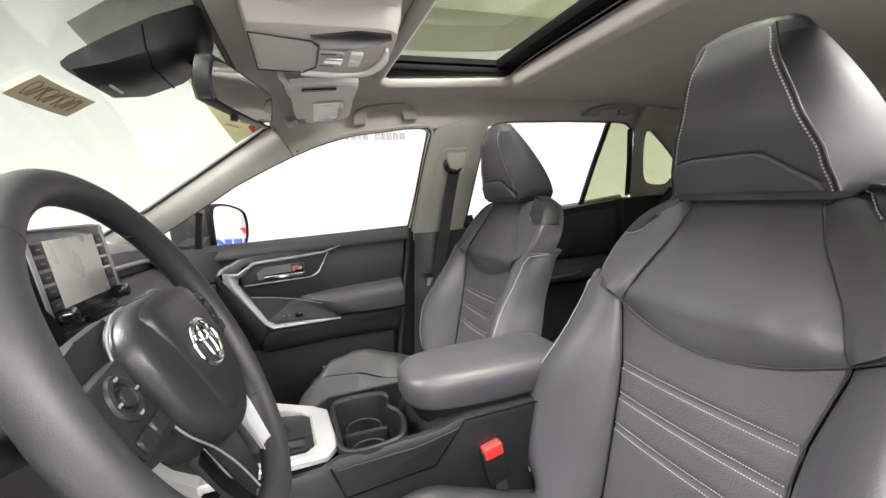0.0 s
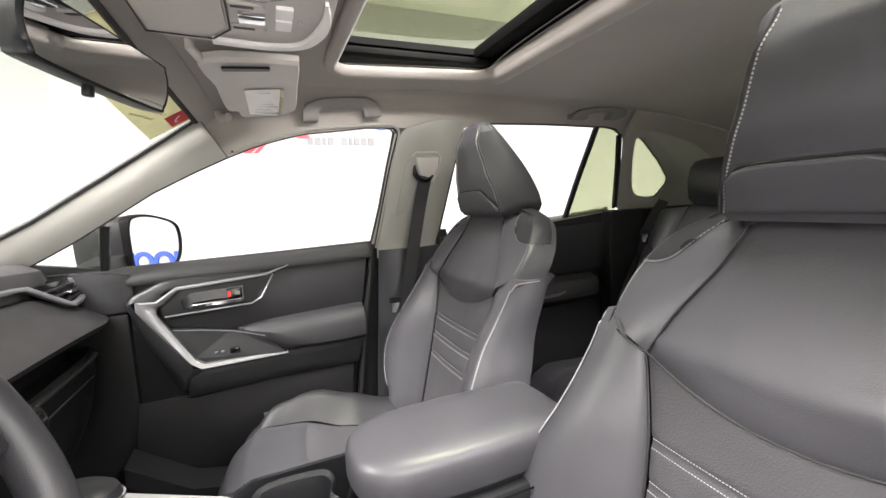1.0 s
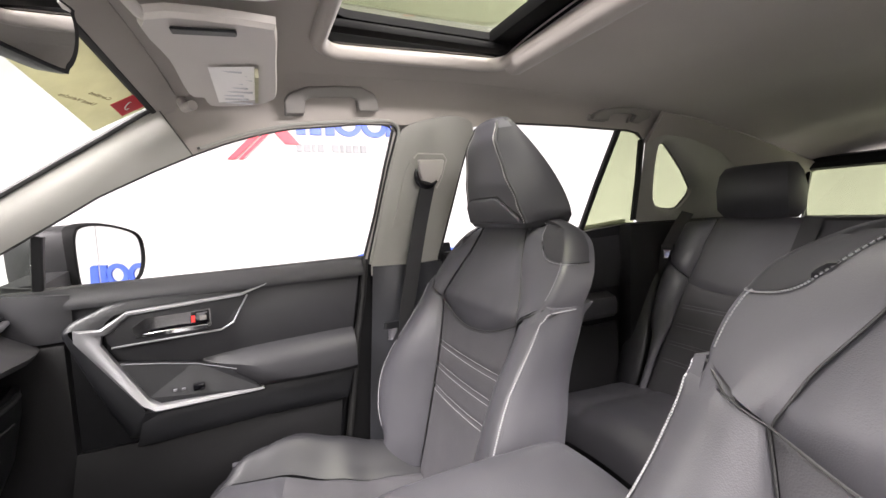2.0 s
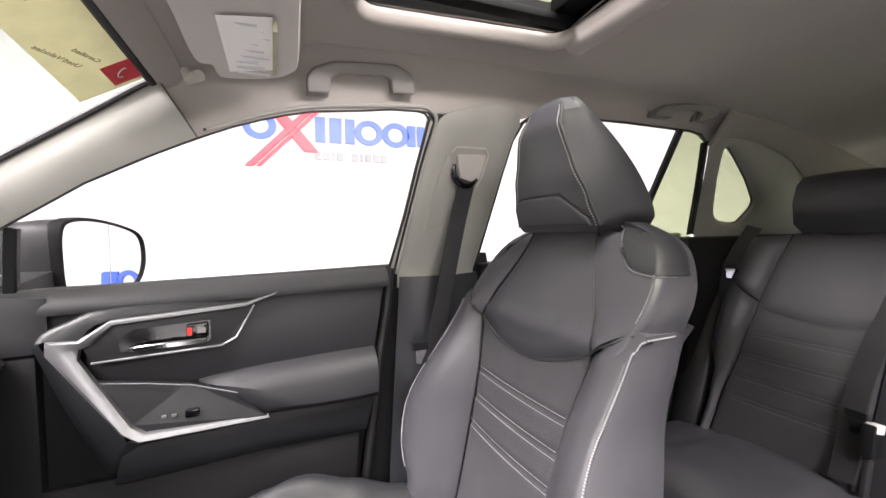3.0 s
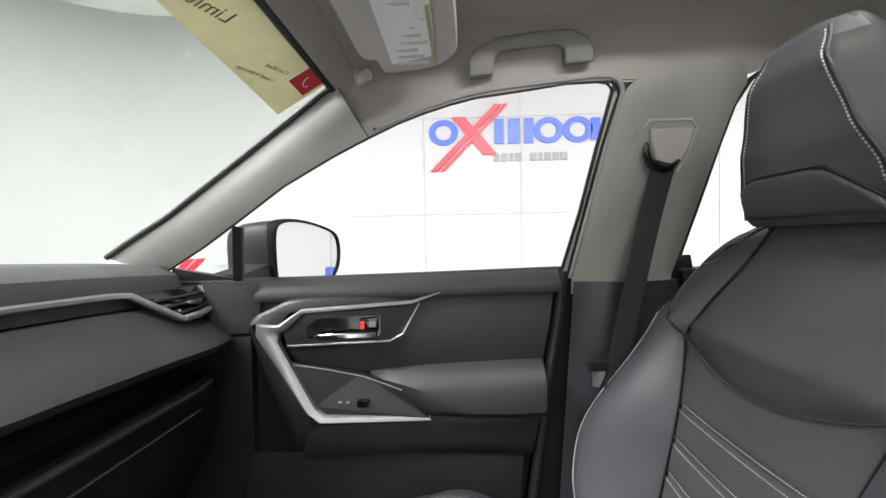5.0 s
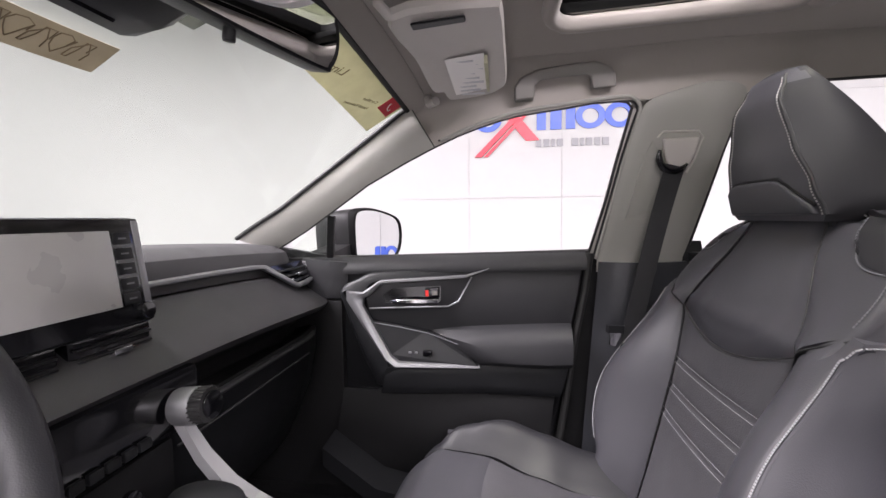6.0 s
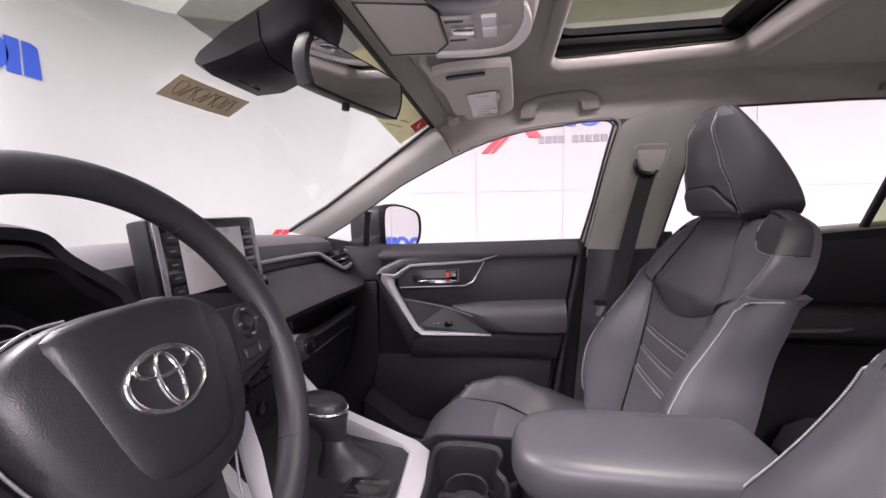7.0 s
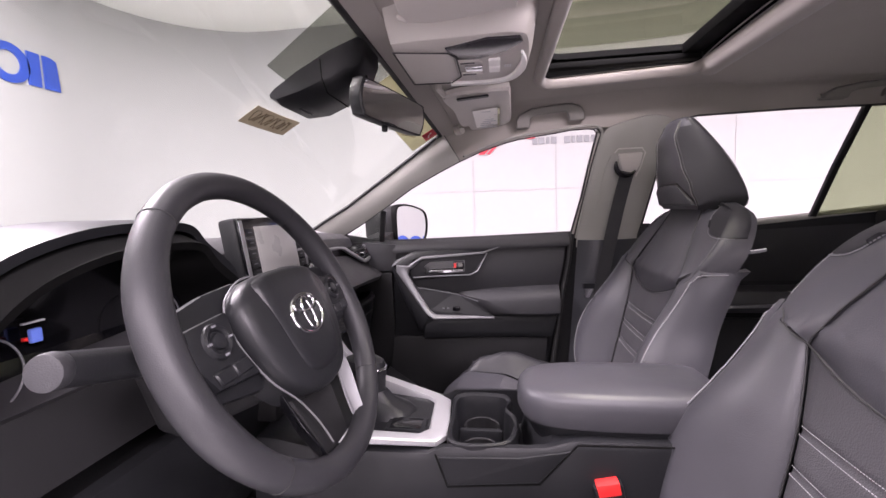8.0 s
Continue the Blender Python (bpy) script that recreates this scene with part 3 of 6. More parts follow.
    win = thing("window_quarter", w(1.2, 1.2), "small rear quarter window with green-tinted glass", "window", kind="structure")
    pane = part("pane", slab([w(p.x, p.y, -0.013) for p in hole], (0, s * 0.004, 0)), TINT, win, smooth=False)
    pane.visible_shadow = False
    part("seal", tube([w(p.x, p.y, -0.010) for p in hole], 0.003, 8, True), RUBBER, win, "black rubber edge")
    # sill
    tagged(part("trim", box((-0.95, s * 0.72 - 0.05, 0.30), (1.1, s * 0.72 + 0.05, 0.42), 0.015), PLASTIC_LOW), "dark plastic door sill trim", "trim", kind="structure")


side(1)
side(-1)
tagged(part("tailgate", box((2.0, -0.72, 0.36), (2.08, 0.72, 1.12), 0.02), PLASTIC_LOW), "dark plastic tailgate lining", "tailgate", kind="structure")
tg = thing("window_rear", (1.95, 0, 1.12), "tinted rear window in a black frame", "window", kind="structure")
part("frame", tube([(2.04, -0.60, 1.12), (2.04, 0.60, 1.12), (1.98, 0.56, 1.37), (1.98, -0.56, 1.37)], 0.03, 8, True), PLASTIC_LOW, tg)
pane = part("pane", slab([(2.04, -0.60, 1.12), (2.04, 0.60, 1.12), (1.98, 0.56, 1.37), (1.98, -0.56, 1.37)], (0.005, 0, 0)), TINT, tg, smooth=False)
pane.visible_shadow = False


def windscreen():
    w = thing("windscreen", (-1.0, 0, 1.1), "large raked windscreen with a black edge band", "window", kind="structure")

    def f(u, v):
        y = -0.70 + 1.40 * u
        zt = 1.545 - 0.2 * y * y
        z = 1.08 + (zt - 1.08) * v
        return (ws(y, z) - 0.004, y, z)

    pane = part("pane", sheet(f, 24, 16, 0.005), WIND, w, "clear glass")
    pane.visible_shadow = False
    for s in (1, -1):
        part("seal", tube([(x, s * (0.614 + 0.25 * (1.464 - z)), z + 0.003) for x, z in WS_EDGE], 0.006, 8), RUBBER, w)
    part("seal", tube([(header(y)[0] - 0.002, y, header(y)[1] - 0.002) for y in [-0.62 + 0.04 * k for k in range(32)]], 0.008, 8), RUBBER, w)
    # grey dotted band round the mirror bracket
    def g(u, v):
        y = -0.01 + (2 * u - 1) * (0.15 + 0.03 * v)
        z = 1.455 + 0.08 * v
        return (ws(y, z) + 0.004, y, z)
    part("shade_band", sheet(g, 8, 6, 0.001), SHADE_BAND, w, "translucent grey dotted band")
    return w


windscreen()


def lower_firewall():
    bm = box((-1.25, -0.74, 0.34), (-1.18, 0.74, 1.10), 0.01)
    tagged(part("firewall", bm, CARPET), "black carpeted footwell front wall", "wall", kind="structure")
    bm = sheet(lambda u, v: (-1.7 + 0.72 * u * 1.0, -0.8 + 1.6 * v, 1.06 + 0.03 * u), 6, 6, 0.01)
    tagged(part("bonnet", bm, BODY), "white painted car bonnet", "bonnet", kind="structure")
    for s in (1, -1):
        tagged(part("kick_panel", box((-1.2, s * 0.735 - 0.02, 0.36), (-0.60, s * 0.735 + 0.02, 0.97), 0.01), PLASTIC_LOW), "dark plastic side panel of the footwell", "trim", kind="structure")


lower_firewall()


STITCH_PALE = material("pale_grey_thread", (0.27, 0.27, 0.28), 0.8, mottle=0.1)
STITCH_GREY = material("grey_thread", (0.16, 0.16, 0.17), 0.8, mottle=0.1)


# ---- seats ----
FWD = (-1, 0, 0.4)

def spread(table, n):
    """A look-up table made finer along a smooth curve."""
    return [(p.x, p.y) for p in smooth_line([(a, b, 0) for a, b in table], n)]


WIDTH = spread([(0.64, 0.225), (0.70, 0.268), (0.78, 0.291), (0.85, 0.280), (0.913, 0.263), (0.98, 0.257), (1.03, 0.256), (1.065, 0.262), (1.10, 0.259), (1.134, 0.246), (1.16, 0.220), (1.19, 0.15), (1.20, 0.13)], 5)
RIDGE = spread([(0.64, 0.075), (0.70, 0.090), (0.78, 0.092), (0.85, 0.080), (0.913, 0.058), (0.946, 0.043), (0.977, 0.030), (1.004, 0.018), (1.026, 0.010), (1.068, -0.002), (1.12, -0.014), (1.20, -0.035)], 5)


def seat(yc, who):
    st = thing("car_seat", (-0.1, yc, 0.36), f"black leather {who} seat with white stitching and headrest", "seat", "front seats")
    xb = lambda z: 0.232 + (z - 1.005) * 0.5 if z > 1.03 else 0.2445 - 0.25 * (1.03 - z) - 0.0045 * math.exp(-((z - 1.03) / 0.03) ** 2)  # noqa: E731
    wi = lambda z: lerp(z, ((0.66, 0.130), (0.75, 0.134), (0.85, 0.140), (0.90, 0.146), (0.945, 0.157), (1.0, 0.172)))  # noqa: E731
    wd = lambda z: lerp(z, ((1.0, 0.172), (1.06, 0.150), (1.126, 0.112), (1.172, 0.095), (1.20, 0.09)))  # noqa: E731
    wo = lambda z: lerp(z, WIDTH)  # noqa: E731
    ridge = lambda z: lerp(z, RIDGE)  # noqa: E731
    seam = lambda a: 0.964 + 0.041 * (a / 0.172) ** 2  # noqa: E731

    def front(a, z):
        k = abs(a)
        inner = wi(z) if z < 1.0 else wd(z)
        if k <= inner:
            return (xb(z) - 0.006 * (1 - (k / inner) ** 2), yc + a, z)
        t = min((k - inner) / max(wo(z) - inner, 1e-4), 1.0)
        d = ridge(z) * math.sin(t * math.pi / 2) + 0.010 * math.sin(math.pi * t)
        return (xb(z) - d, yc + a, z)

    def crown(z):
        """Half width, back face and roll of the shoulders at a height."""
        g = lerp(z, ((1.155, 1.0), (1.172, 0.99), (1.186, 0.97), (1.196, 0.93), (1.202, 0.86)))
        w = wo(min(z, 1.13)) * (1 - (max(z - 1.105, 0) / 0.101) ** 2.4 * 0.46) * g
        roll = 0.05 * max(z - 1.17, 0) / 0.03
        return w, xb(z) + 0.070 - roll * 0.4, roll

    def skin(s, k, z, lift=0.0, start=0.0):
        """The rounded shoulder: k = 0 to 1 over the front from start to the corner, 1 to 2 round the side to the back."""
        w, xr, roll = crown(z)
        a = start + (0.9 * w - start) * min(k, 1)
        x = min(front(s * a, z)[0] + 0.3 * roll, xr - 0.03)
        th = max(k - 1, 0) * math.pi / 2
        x += (xr - x) * (1 - math.cos(th))
        y = a + 0.07 * w * math.sin(th)
        return (x - lift * math.cos(th), yc + s * (y + lift * math.sin(th)), z + lift * max((z - 1.15) / 0.05, 0))

    def insert(u, v):
        z1 = seam(0.172 * (2 * u - 1))
        z = 0.575 + (z1 - 0.575) * v
        a = wi(min(z, 1.0)) * (2 * u - 1)
        x, y, zz = front(a, z)
        # quilted channels between the stitched lines
        for zc in (0.895, 0.842, 0.789):
            x += 0.003 * math.exp(-((zz - zc) / 0.006) ** 2)
        return (x, y, zz)

    part("back_insert", sheet(insert, 20, 80, 0.02, 0.004, FWD), PERFORATED, st, "perforated leather with stitched channels")

    def upper(u, v):
        a0 = 0.172 * (2 * u - 1)
        z = seam(a0) + (1.195 - seam(a0)) * v
        a = (wd(z) if z > 1.005 else 0.172) * (2 * u - 1)
        return front(a, z)

    part("back_panel", sheet(upper, 20, 16, 0.02, 0.004, FWD), LEATHER, st)
    for s in (1, -1):
        def shoulder(u, v, s=s):
            k = u * 1.4
            zl = 1.005 + 0.043 * min(k, 1)
            z = zl + (1.188 - 0.055 * u**2 - zl) * v
            return skin(s, k, z, 0.001, wd(z))

        part("shoulder_panel", sheet(shoulder, 20, 12, 0.01, 0.001, FWD), LEATHER, st)

        def pad(u, v, s=s):
            zb = 1.124 + 0.024 * (1 - u) ** 5
            z = zb + (1.197 - zb) * v
            return skin(s, 1.85 * u, z, 0.0035, min(0.168 - 0.048 * v, 0.78 * crown(z)[0]))

        part("shoulder_pad", sheet(pad, 30, 14, 0.004, 0.001, FWD), LEATHER_SMOOTH_AND_SHADED, st)
        bm = bmesh.new()
        rim = [pad(0.0, 1 - k / 14) for k in range(15)] + [pad(k / 40, 0.0) for k in range(1, 36)]
        for q0, q1 in zip(rim, rim[1:]):
            a, b = Vector(q0) + Vector((-0.002, 0, -0.003)), Vector(q1) + Vector((-0.002, 0, -0.003))
            tube([a, a.lerp(b, 0.62)], 0.0011, 5, False, bm)
        part("stitching", bm, STITCH_GREY, st, "grey thread")

        def bolster(u, v, s=s):
            zt = 1.005 + 0.043 * u
            z = 0.57 + (zt - 0.57) * v
            a = wi(min(z, 1.0)) + (wo(z) - wi(min(z, 1.0))) * u
            return front(s * a, z)

        part("back_bolster", sheet(bolster, 16, 30, 0.02, 0.004, FWD), LEATHER, st)

        def flank(u, v, s=s):
            z = 0.60 + (1.048 - 0.60) * v
            x0 = front(s * wo(z), z)[0]
            x1 = xb(z) + lerp(z, ((0.60, 0.050), (0.75, 0.062), (0.95, 0.082), (1.05, 0.102)))
            return (x0 + (x1 - x0) * u, yc + s * (wo(z) + (0.008 - 0.012 * max((z - 0.98) / 0.072, 0) ** 2) * math.sin(math.pi * u) - 0.012 * u ** 3), z)

        part("back_flank", sheet(flank, 8, 24, 0.015, 0.003, (0, s, 0)), LEATHER, st)
        pts = []
        for k in range(121):
            z = 0.66 + (1.040 - 0.66) * k / 120
            x, y, z = front(s * (wo(z) - 0.004), z)
            pts.append((x - 0.001, y, z))
        pts += [(x - 0.001, y - s * 0.0015, z) for x, y, z in (flank(k / 30, 0.99) for k in range(1, 18))]
        bm = bmesh.new()
        for k in range(18):
            a, b = (Vector(skin(s, 1.0, z, 0.002)) for z in (1.062 + 0.0035 * k, 1.0644 + 0.0035 * k))
            tube([a, b], 0.0010, 5, False, bm)
        part("stitching", bm, STITCH_GREY, st, "grey thread")
        for off in (0.0, 0.010):
            bm = bmesh.new()
            for i in range(len(pts) - 1 if off == 0 else 118):
                a, b = Vector(pts[i]), Vector(pts[i + 1])
                o = Vector((off * 0.9, s * (0.001 - off * 0.15), 0))
                tube([a + o, a.lerp(b, 0.75) + o], 0.0013, 5, False, bm)
            part("stitching", bm, STITCH_PALE, st, "pale grey thread")

    # body of the upper back, rounded over the shoulders
    rings = []
    for z in (1.02, 1.05, 1.08, 1.105, 1.125, 1.14, 1.153, 1.164, 1.174, 1.183, 1.190, 1.196, 1.202):
        w, xr, roll = crown(z)
        ring = [(min(front(w * t, z)[0] + 0.010 * (1 - (t / 0.9) ** 8) + roll * 0.3, xr - 0.03), yc + w * t, z) for t in [-0.9 + 1.8 * k / 16 for k in range(17)]]
        ring += [skin(1, 1 + k / 8, z) for k in range(1, 9)]
        ring += [(xr, yc + w * t, z) for t in (0.8, 0.45, 0.0, -0.45, -0.8)]
        ring += [skin(-1, 1 + k / 8, z) for k in range(8, 0, -1)]
        rings.append(ring)
    part("upper_back", loft(rings), LEATHER, st, "rounded leather shoulders")

    def shell(u, v):
        z = 0.60 + (1.185 - 0.60) * v
        a = (wo(z) - 0.05) * (2 * u - 1)
        return (xb(z) + 0.058 + 0.03 * (1 - (2 * u - 1) ** 2), yc + a, z)

    part("back_shell", sheet(shell, 10, 14, 0.02, 0, (1, 0, 0)), PLASTIC, st, "dark plastic back shell")
    part("back_top", sheet(lambda u, v: (0.318 + 0.09 * v, yc + 0.10 * (2 * u - 1), 1.192 + 0.006 * math.sin(math.pi * v)), 8, 6, 0.02, 0, (0, 0, 1)), LEATHER_SMOOTH_AND_SHADED, st)
    # dark piping sunk in the seams
    lines = [[front(0.172 * (k / 10 - 1) if k <= 20 else 0.172, seam(0.172 * (k / 10 - 1))) for k in range(21)]]
    for s in (1, -1):
        lines.append([front(s * wd(z), z) for z in [1.005 + 0.0127 * k for k in range(15)]])
        lines.append([tuple(Vector(front(s * (0.172 + 0.07 * k / 8), 1.005 + 0.043 * k / 8)) + Vector((0.0003 * k, 0, 0))) for k in range(9)])
        lines.append([front(s * wi(min(z, 1.0)), z) for z in [0.66 + 0.0172 * k for k in range(21)]])
    for line in lines:
        part("seam", tube([(x - 0.0002, y, z) for x, y, z in line], 0.0014, 6), RUBBER, st)
    # stitched lines across the insert
    for zc in (0.895, 0.842, 0.789):
        for dz in (0.006, -0.006):
            bm = bmesh.new()
            w = wi(zc) * 0.97
            n = 72
            for i in range(n):
                a0, a1 = w * (2 * i / n - 1), w * (2 * (i + 0.6) / n - 1)
                x, y, z = front(a0, zc + dz)
                x1, y1, z1 = front(a1, zc + dz)
                tube([(x - 0.0005, y, z), (x1 - 0.0005, y1, z1)], 0.0006, 5, False, bm)
            part("stitching", bm, STITCH_PALE, st, "pale grey thread")
    headrest(st, yc)
    cushion(st, yc)
    return st


def headrest(st, yc):
    """Padded headrest: flat front face between two stitched seams, winged sides and a raised lower block."""
    zs = [1.195 + 0.215 * k / 16 for k in range(17)]
    fx = lambda z: ease(z, ((1.195, 0.300), (1.235, 0.288), (1.30, 0.274), (1.37, 0.266), (1.41, 0.280)))  # noqa: E731
    fw = lambda z: lerp(z, ((1.195, 0.116), (1.25, 0.104), (1.30, 0.084), (1.37, 0.061), (1.41, 0.048)))  # noqa: E731
    bw = lambda z: 0.138 - 0.062 * max((z - 1.21) / 0.20, 0) ** 1.7 - 0.8 * max(1.21 - z, 0)  # noqa: E731
    bx = lambda z: 0.434 - 0.105 * max((z - 1.195) / 0.215, 0) ** 1.5  # noqa: E731

    def ring(z, grow=1.0):
        f, w, b, d = fx(z), fw(z) * grow, bw(z) * grow, bx(z)
        pts = []
        for k in range(9):
            a = w * (1 - 2 * k / 8)
            pts.append((f - 0.004 * (1 - (a / w) ** 2), yc + a, z))
        for k in range(1, 7):
            t = k / 6
            pts.append((f + (d - 0.03 - f) * t, yc - (w + (b - w) * math.sin(t * math.pi / 2)), z))
        for k in range(1, 8):
            a = b * (2 * k / 8 - 1)
            pts.append((d - 0.03 * (a / b) ** 4, yc + a, z))
        for k in range(0, 6):
            t = 1 - k / 6
            pts.append((f + (d - 0.03 - f) * t, yc + (w + (b - w) * math.sin(t * math.pi / 2)), z))
        return pts

    rings = [ring(z) for z in zs]
    top = rings[-1]
    c = sum((Vector(p) for p in top), Vector()) / len(top)
    rings.append([tuple(c + (Vector(p) - c) * 0.85 + Vector((0, 0, 0.009))) for p in top])
    rings.append([tuple(c + (Vector(p) - c) * 0.5 + Vector((0, 0, 0.015))) for p in top])
    bot = rings[0]
    cb = sum((Vector(p) for p in bot), Vector()) / len(bot)
    rings.insert(0, [tuple(cb + (Vector(p) - cb) * 0.93 + Vector((0, 0, -0.01))) for p in bot])
    head = part("headrest", loft(rings), LEATHER_SMOOTH_AND_SHADED, st, "padded black leather headrest")
    # forward-facing polygons take the lighter leather, sides and back keep the darker
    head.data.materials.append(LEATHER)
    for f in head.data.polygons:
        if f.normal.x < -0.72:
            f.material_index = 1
    for s in (1, -1):
        bm = bmesh.new()
        for i in range(len(zs) - 1):
            for q in range(3):
                z0 = zs[i] + (zs[i + 1] - zs[i]) * q / 3
                z1 = z0 + (zs[i + 1] - zs[i]) * 0.2
                tube([(fx(z0) - 0.0008, yc + s * (fw(z0) - 0.004), z0), (fx(z1) - 0.0008, yc + s * (fw(z1) - 0.004), z1)], 0.0011, 5, False, bm)
        part("stitching", bm, STITCH, head, "white thread")
        line = [(fx(z) + 0.001, yc + s * (fw(z) + 0.0015), z) for z in zs] + [(fx(1.41) + 0.010, yc + s * fw(1.41) * 0.93, 1.417)]
        part("piping", tube(line, 0.0028, 8), RUBBER, head, "raised dark piping")
    outline = [(0.106, 1.194), (0.101, 1.232), (0.090, 1.244), (0.070, 1.249), (-0.028, 1.250), (-0.048, 1.244), (-0.104, 1.206), (-0.108, 1.194)]
    part("lower_block", slab([(fx(z) + 0.006, yc + a, z) for a, z in outline], (-0.017, 0, 0.001), 0.006, 4), LEATHER, head, "raised leather block")
    part("block_seam", tube(smooth_line([(fx(z) - 0.0035, yc + a, z + 0.0025) for a, z in outline[1:7]], 4), 0.0028, 6), RUBBER, head, "sunken dark seam")
    for a in (0.055, -0.055):
        part("post", tube([(0.36, yc + a, 1.14), (0.36, yc + a, 1.20)], 0.006, 10), CHROME, head, "chrome post")


def cushion(st, yc):
    half = lambda x: lerp(x, ((-0.40, 0.182), (-0.33, 0.178), (-0.18, 0.155), (-0.04, 0.128), (0.18, 0.115)))  # noqa: E731

    def top(x, a):
        z = ease(x, ((-0.40, 0.575), (-0.37, 0.618), (-0.32, 0.645), (-0.20, 0.645), (-0.08, 0.616), (0.02, 0.593), (0.18, 0.575)))
        peak = max(half(x) + 0.042, 0.217)
        rise = 0.055 * ease(abs(a), ((half(x) - 0.005, 0.0), (peak, 1.0), (0.244, 0.82), (0.268, -0.1)))
        return z + rise * ease(x, ((-0.38, 0.2), (-0.283, 0.72), (-0.22, 0.98), (-0.12, 1.03), (-0.02, 0.87), (0.06, 0.64), (0.18, 0.5)))

    front_edge = lambda a: -0.395 + 0.10 * (abs(a) / 0.26) ** 3  # noqa: E731

    def area(x0, x1, t0, t1, curve0=0.0, curve1=0.0):
        """A panel; across it t = 1 is the seam of the insert and t = 2 the outer edge."""
        def f(u, v):
            t = t0 + (t1 - t0) * v
            k = abs(t)
            h = half(x0 + (x1 - x0) * u)
            a = math.copysign(h * k if k <= 1 else h + (0.262 - h) * (k - 1), t)
            bow = max(1 - t * t, 0)
            nose = x0 <= -0.39
            xs_ = front_edge(a) if nose else x0 - curve0 * bow
            x = xs_ + (x1 - curve1 * bow - xs_) * u
            return (x, yc + a, top(x + (-0.395 - front_edge(a)) * (1 - u) if nose else x, a))
        return f

    part("cushion_insert", sheet(area(-0.178, 0.18, -1, 1, 0.018), 14, 20, 0.02, 0.004, (0, 0, 1)), PERFORATED, st, "perforated leather seat panel")
    part("cushion_front", sheet(area(-0.395, -0.178, -1, 1, 0, 0.018), 14, 20, 0.02, 0.004, (0, 0, 1)), LEATHER, st)
    for s in (1, -1):
        t0, t1 = (1, 2) if s > 0 else (-2, -1)
        # darker leather than the back bolsters: the cushion's shade is put into the colour
        part("cushion_bolster", sheet(area(-0.395, 0.16, t0, t1), 28, 12, 0.02, 0.004, (0, 0, 1)), LEATHER_SMOOTH_AND_SHADED, st)
        part("cushion_flank", sheet(lambda u, v, s=s: (front_edge(0.262) + (0.15 - front_edge(0.262)) * u, yc + s * (0.262 + 0.008 * math.sin(math.pi * v)), 0.46 + (top(front_edge(0.262) + (0.15 - front_edge(0.262)) * u, 0.262) - 0.46) * v), 14, 6, 0.015, 0, (0, s, 0)), LEATHER, st)
    part("cushion_nose", sheet(lambda u, v: (lambda a: (front_edge(a) + 0.05 * (1 - v) ** 2 - 0.012 * math.sin(math.pi * v), yc + a, 0.45 + (top(-0.395, a) - 0.45) * v))(0.262 * (2 * u - 1)), 20, 8, 0.02, 0, (-1, 0, 0)), LEATHER, st)
    part("base", box((-0.30, yc - 0.22, 0.362), (0.20, yc + 0.22, 0.52), 0.02), PLASTIC_LOW, st, "dark plastic seat base")


seat(0.383, "passenger")
seat(-0.383, "driver")


# ---- dashboard ----
DASH = [(-1.17, 1.10), (-1.15, 1.135), (-1.0, 1.150), (-0.86, 1.157), (-0.775, 1.150), (-0.742, 1.132), (-0.732, 1.105), (-0.735, 1.092), (-0.745, 1.085), (-0.742, 1.072), (-0.72, 1.068), (-0.674, 1.03), (-0.631, 1.003), (-0.618, 0.992), (-0.628, 0.978), (-0.70, 0.966), (-0.72, 0.93), (-0.715, 0.905), (-0.668, 0.899), (-0.657, 0.89), (-0.66, 0.84), (-0.68, 0.74), (-0.74, 0.60), (-0.86, 0.50), (-1.1, 0.46)]


def dash_sag(y):
    return 0.025 * (abs(y) / 0.7) ** 2


def dash_back(y):
    return 0.026 * (max(abs(y) - 0.6, 0) / 0.125) ** 1.5


def bar4(path, w, d, bm=None, flat=(1, 0, 0)):
    """A flat bar of width w and depth d along a path; its broad face looks along flat."""
    pts = [Vector(p) for p in path]
    rings = []
    n = Vector(flat).normalized()
    for i, p in enumerate(pts):
        t = (pts[min(i + 1, len(pts) - 1)] - pts[max(i - 1, 0)]).normalized()
        s = n.cross(t).normalized()
        ww = w[i] if isinstance(w, (list, tuple)) else w
        c = min(d, ww) * 0.25
        rings.append([p + s * (ww / 2 - c) + n * d / 2, p + s * (ww / 2) + n * (d / 2 - c), p + s * ww / 2 - n * d / 2, p - s * ww / 2 - n * d / 2, p - s * ww / 2 + n * (d / 2 - c), p - s * (ww / 2 - c) + n * d / 2])
    return merge(bm, loft(rings))


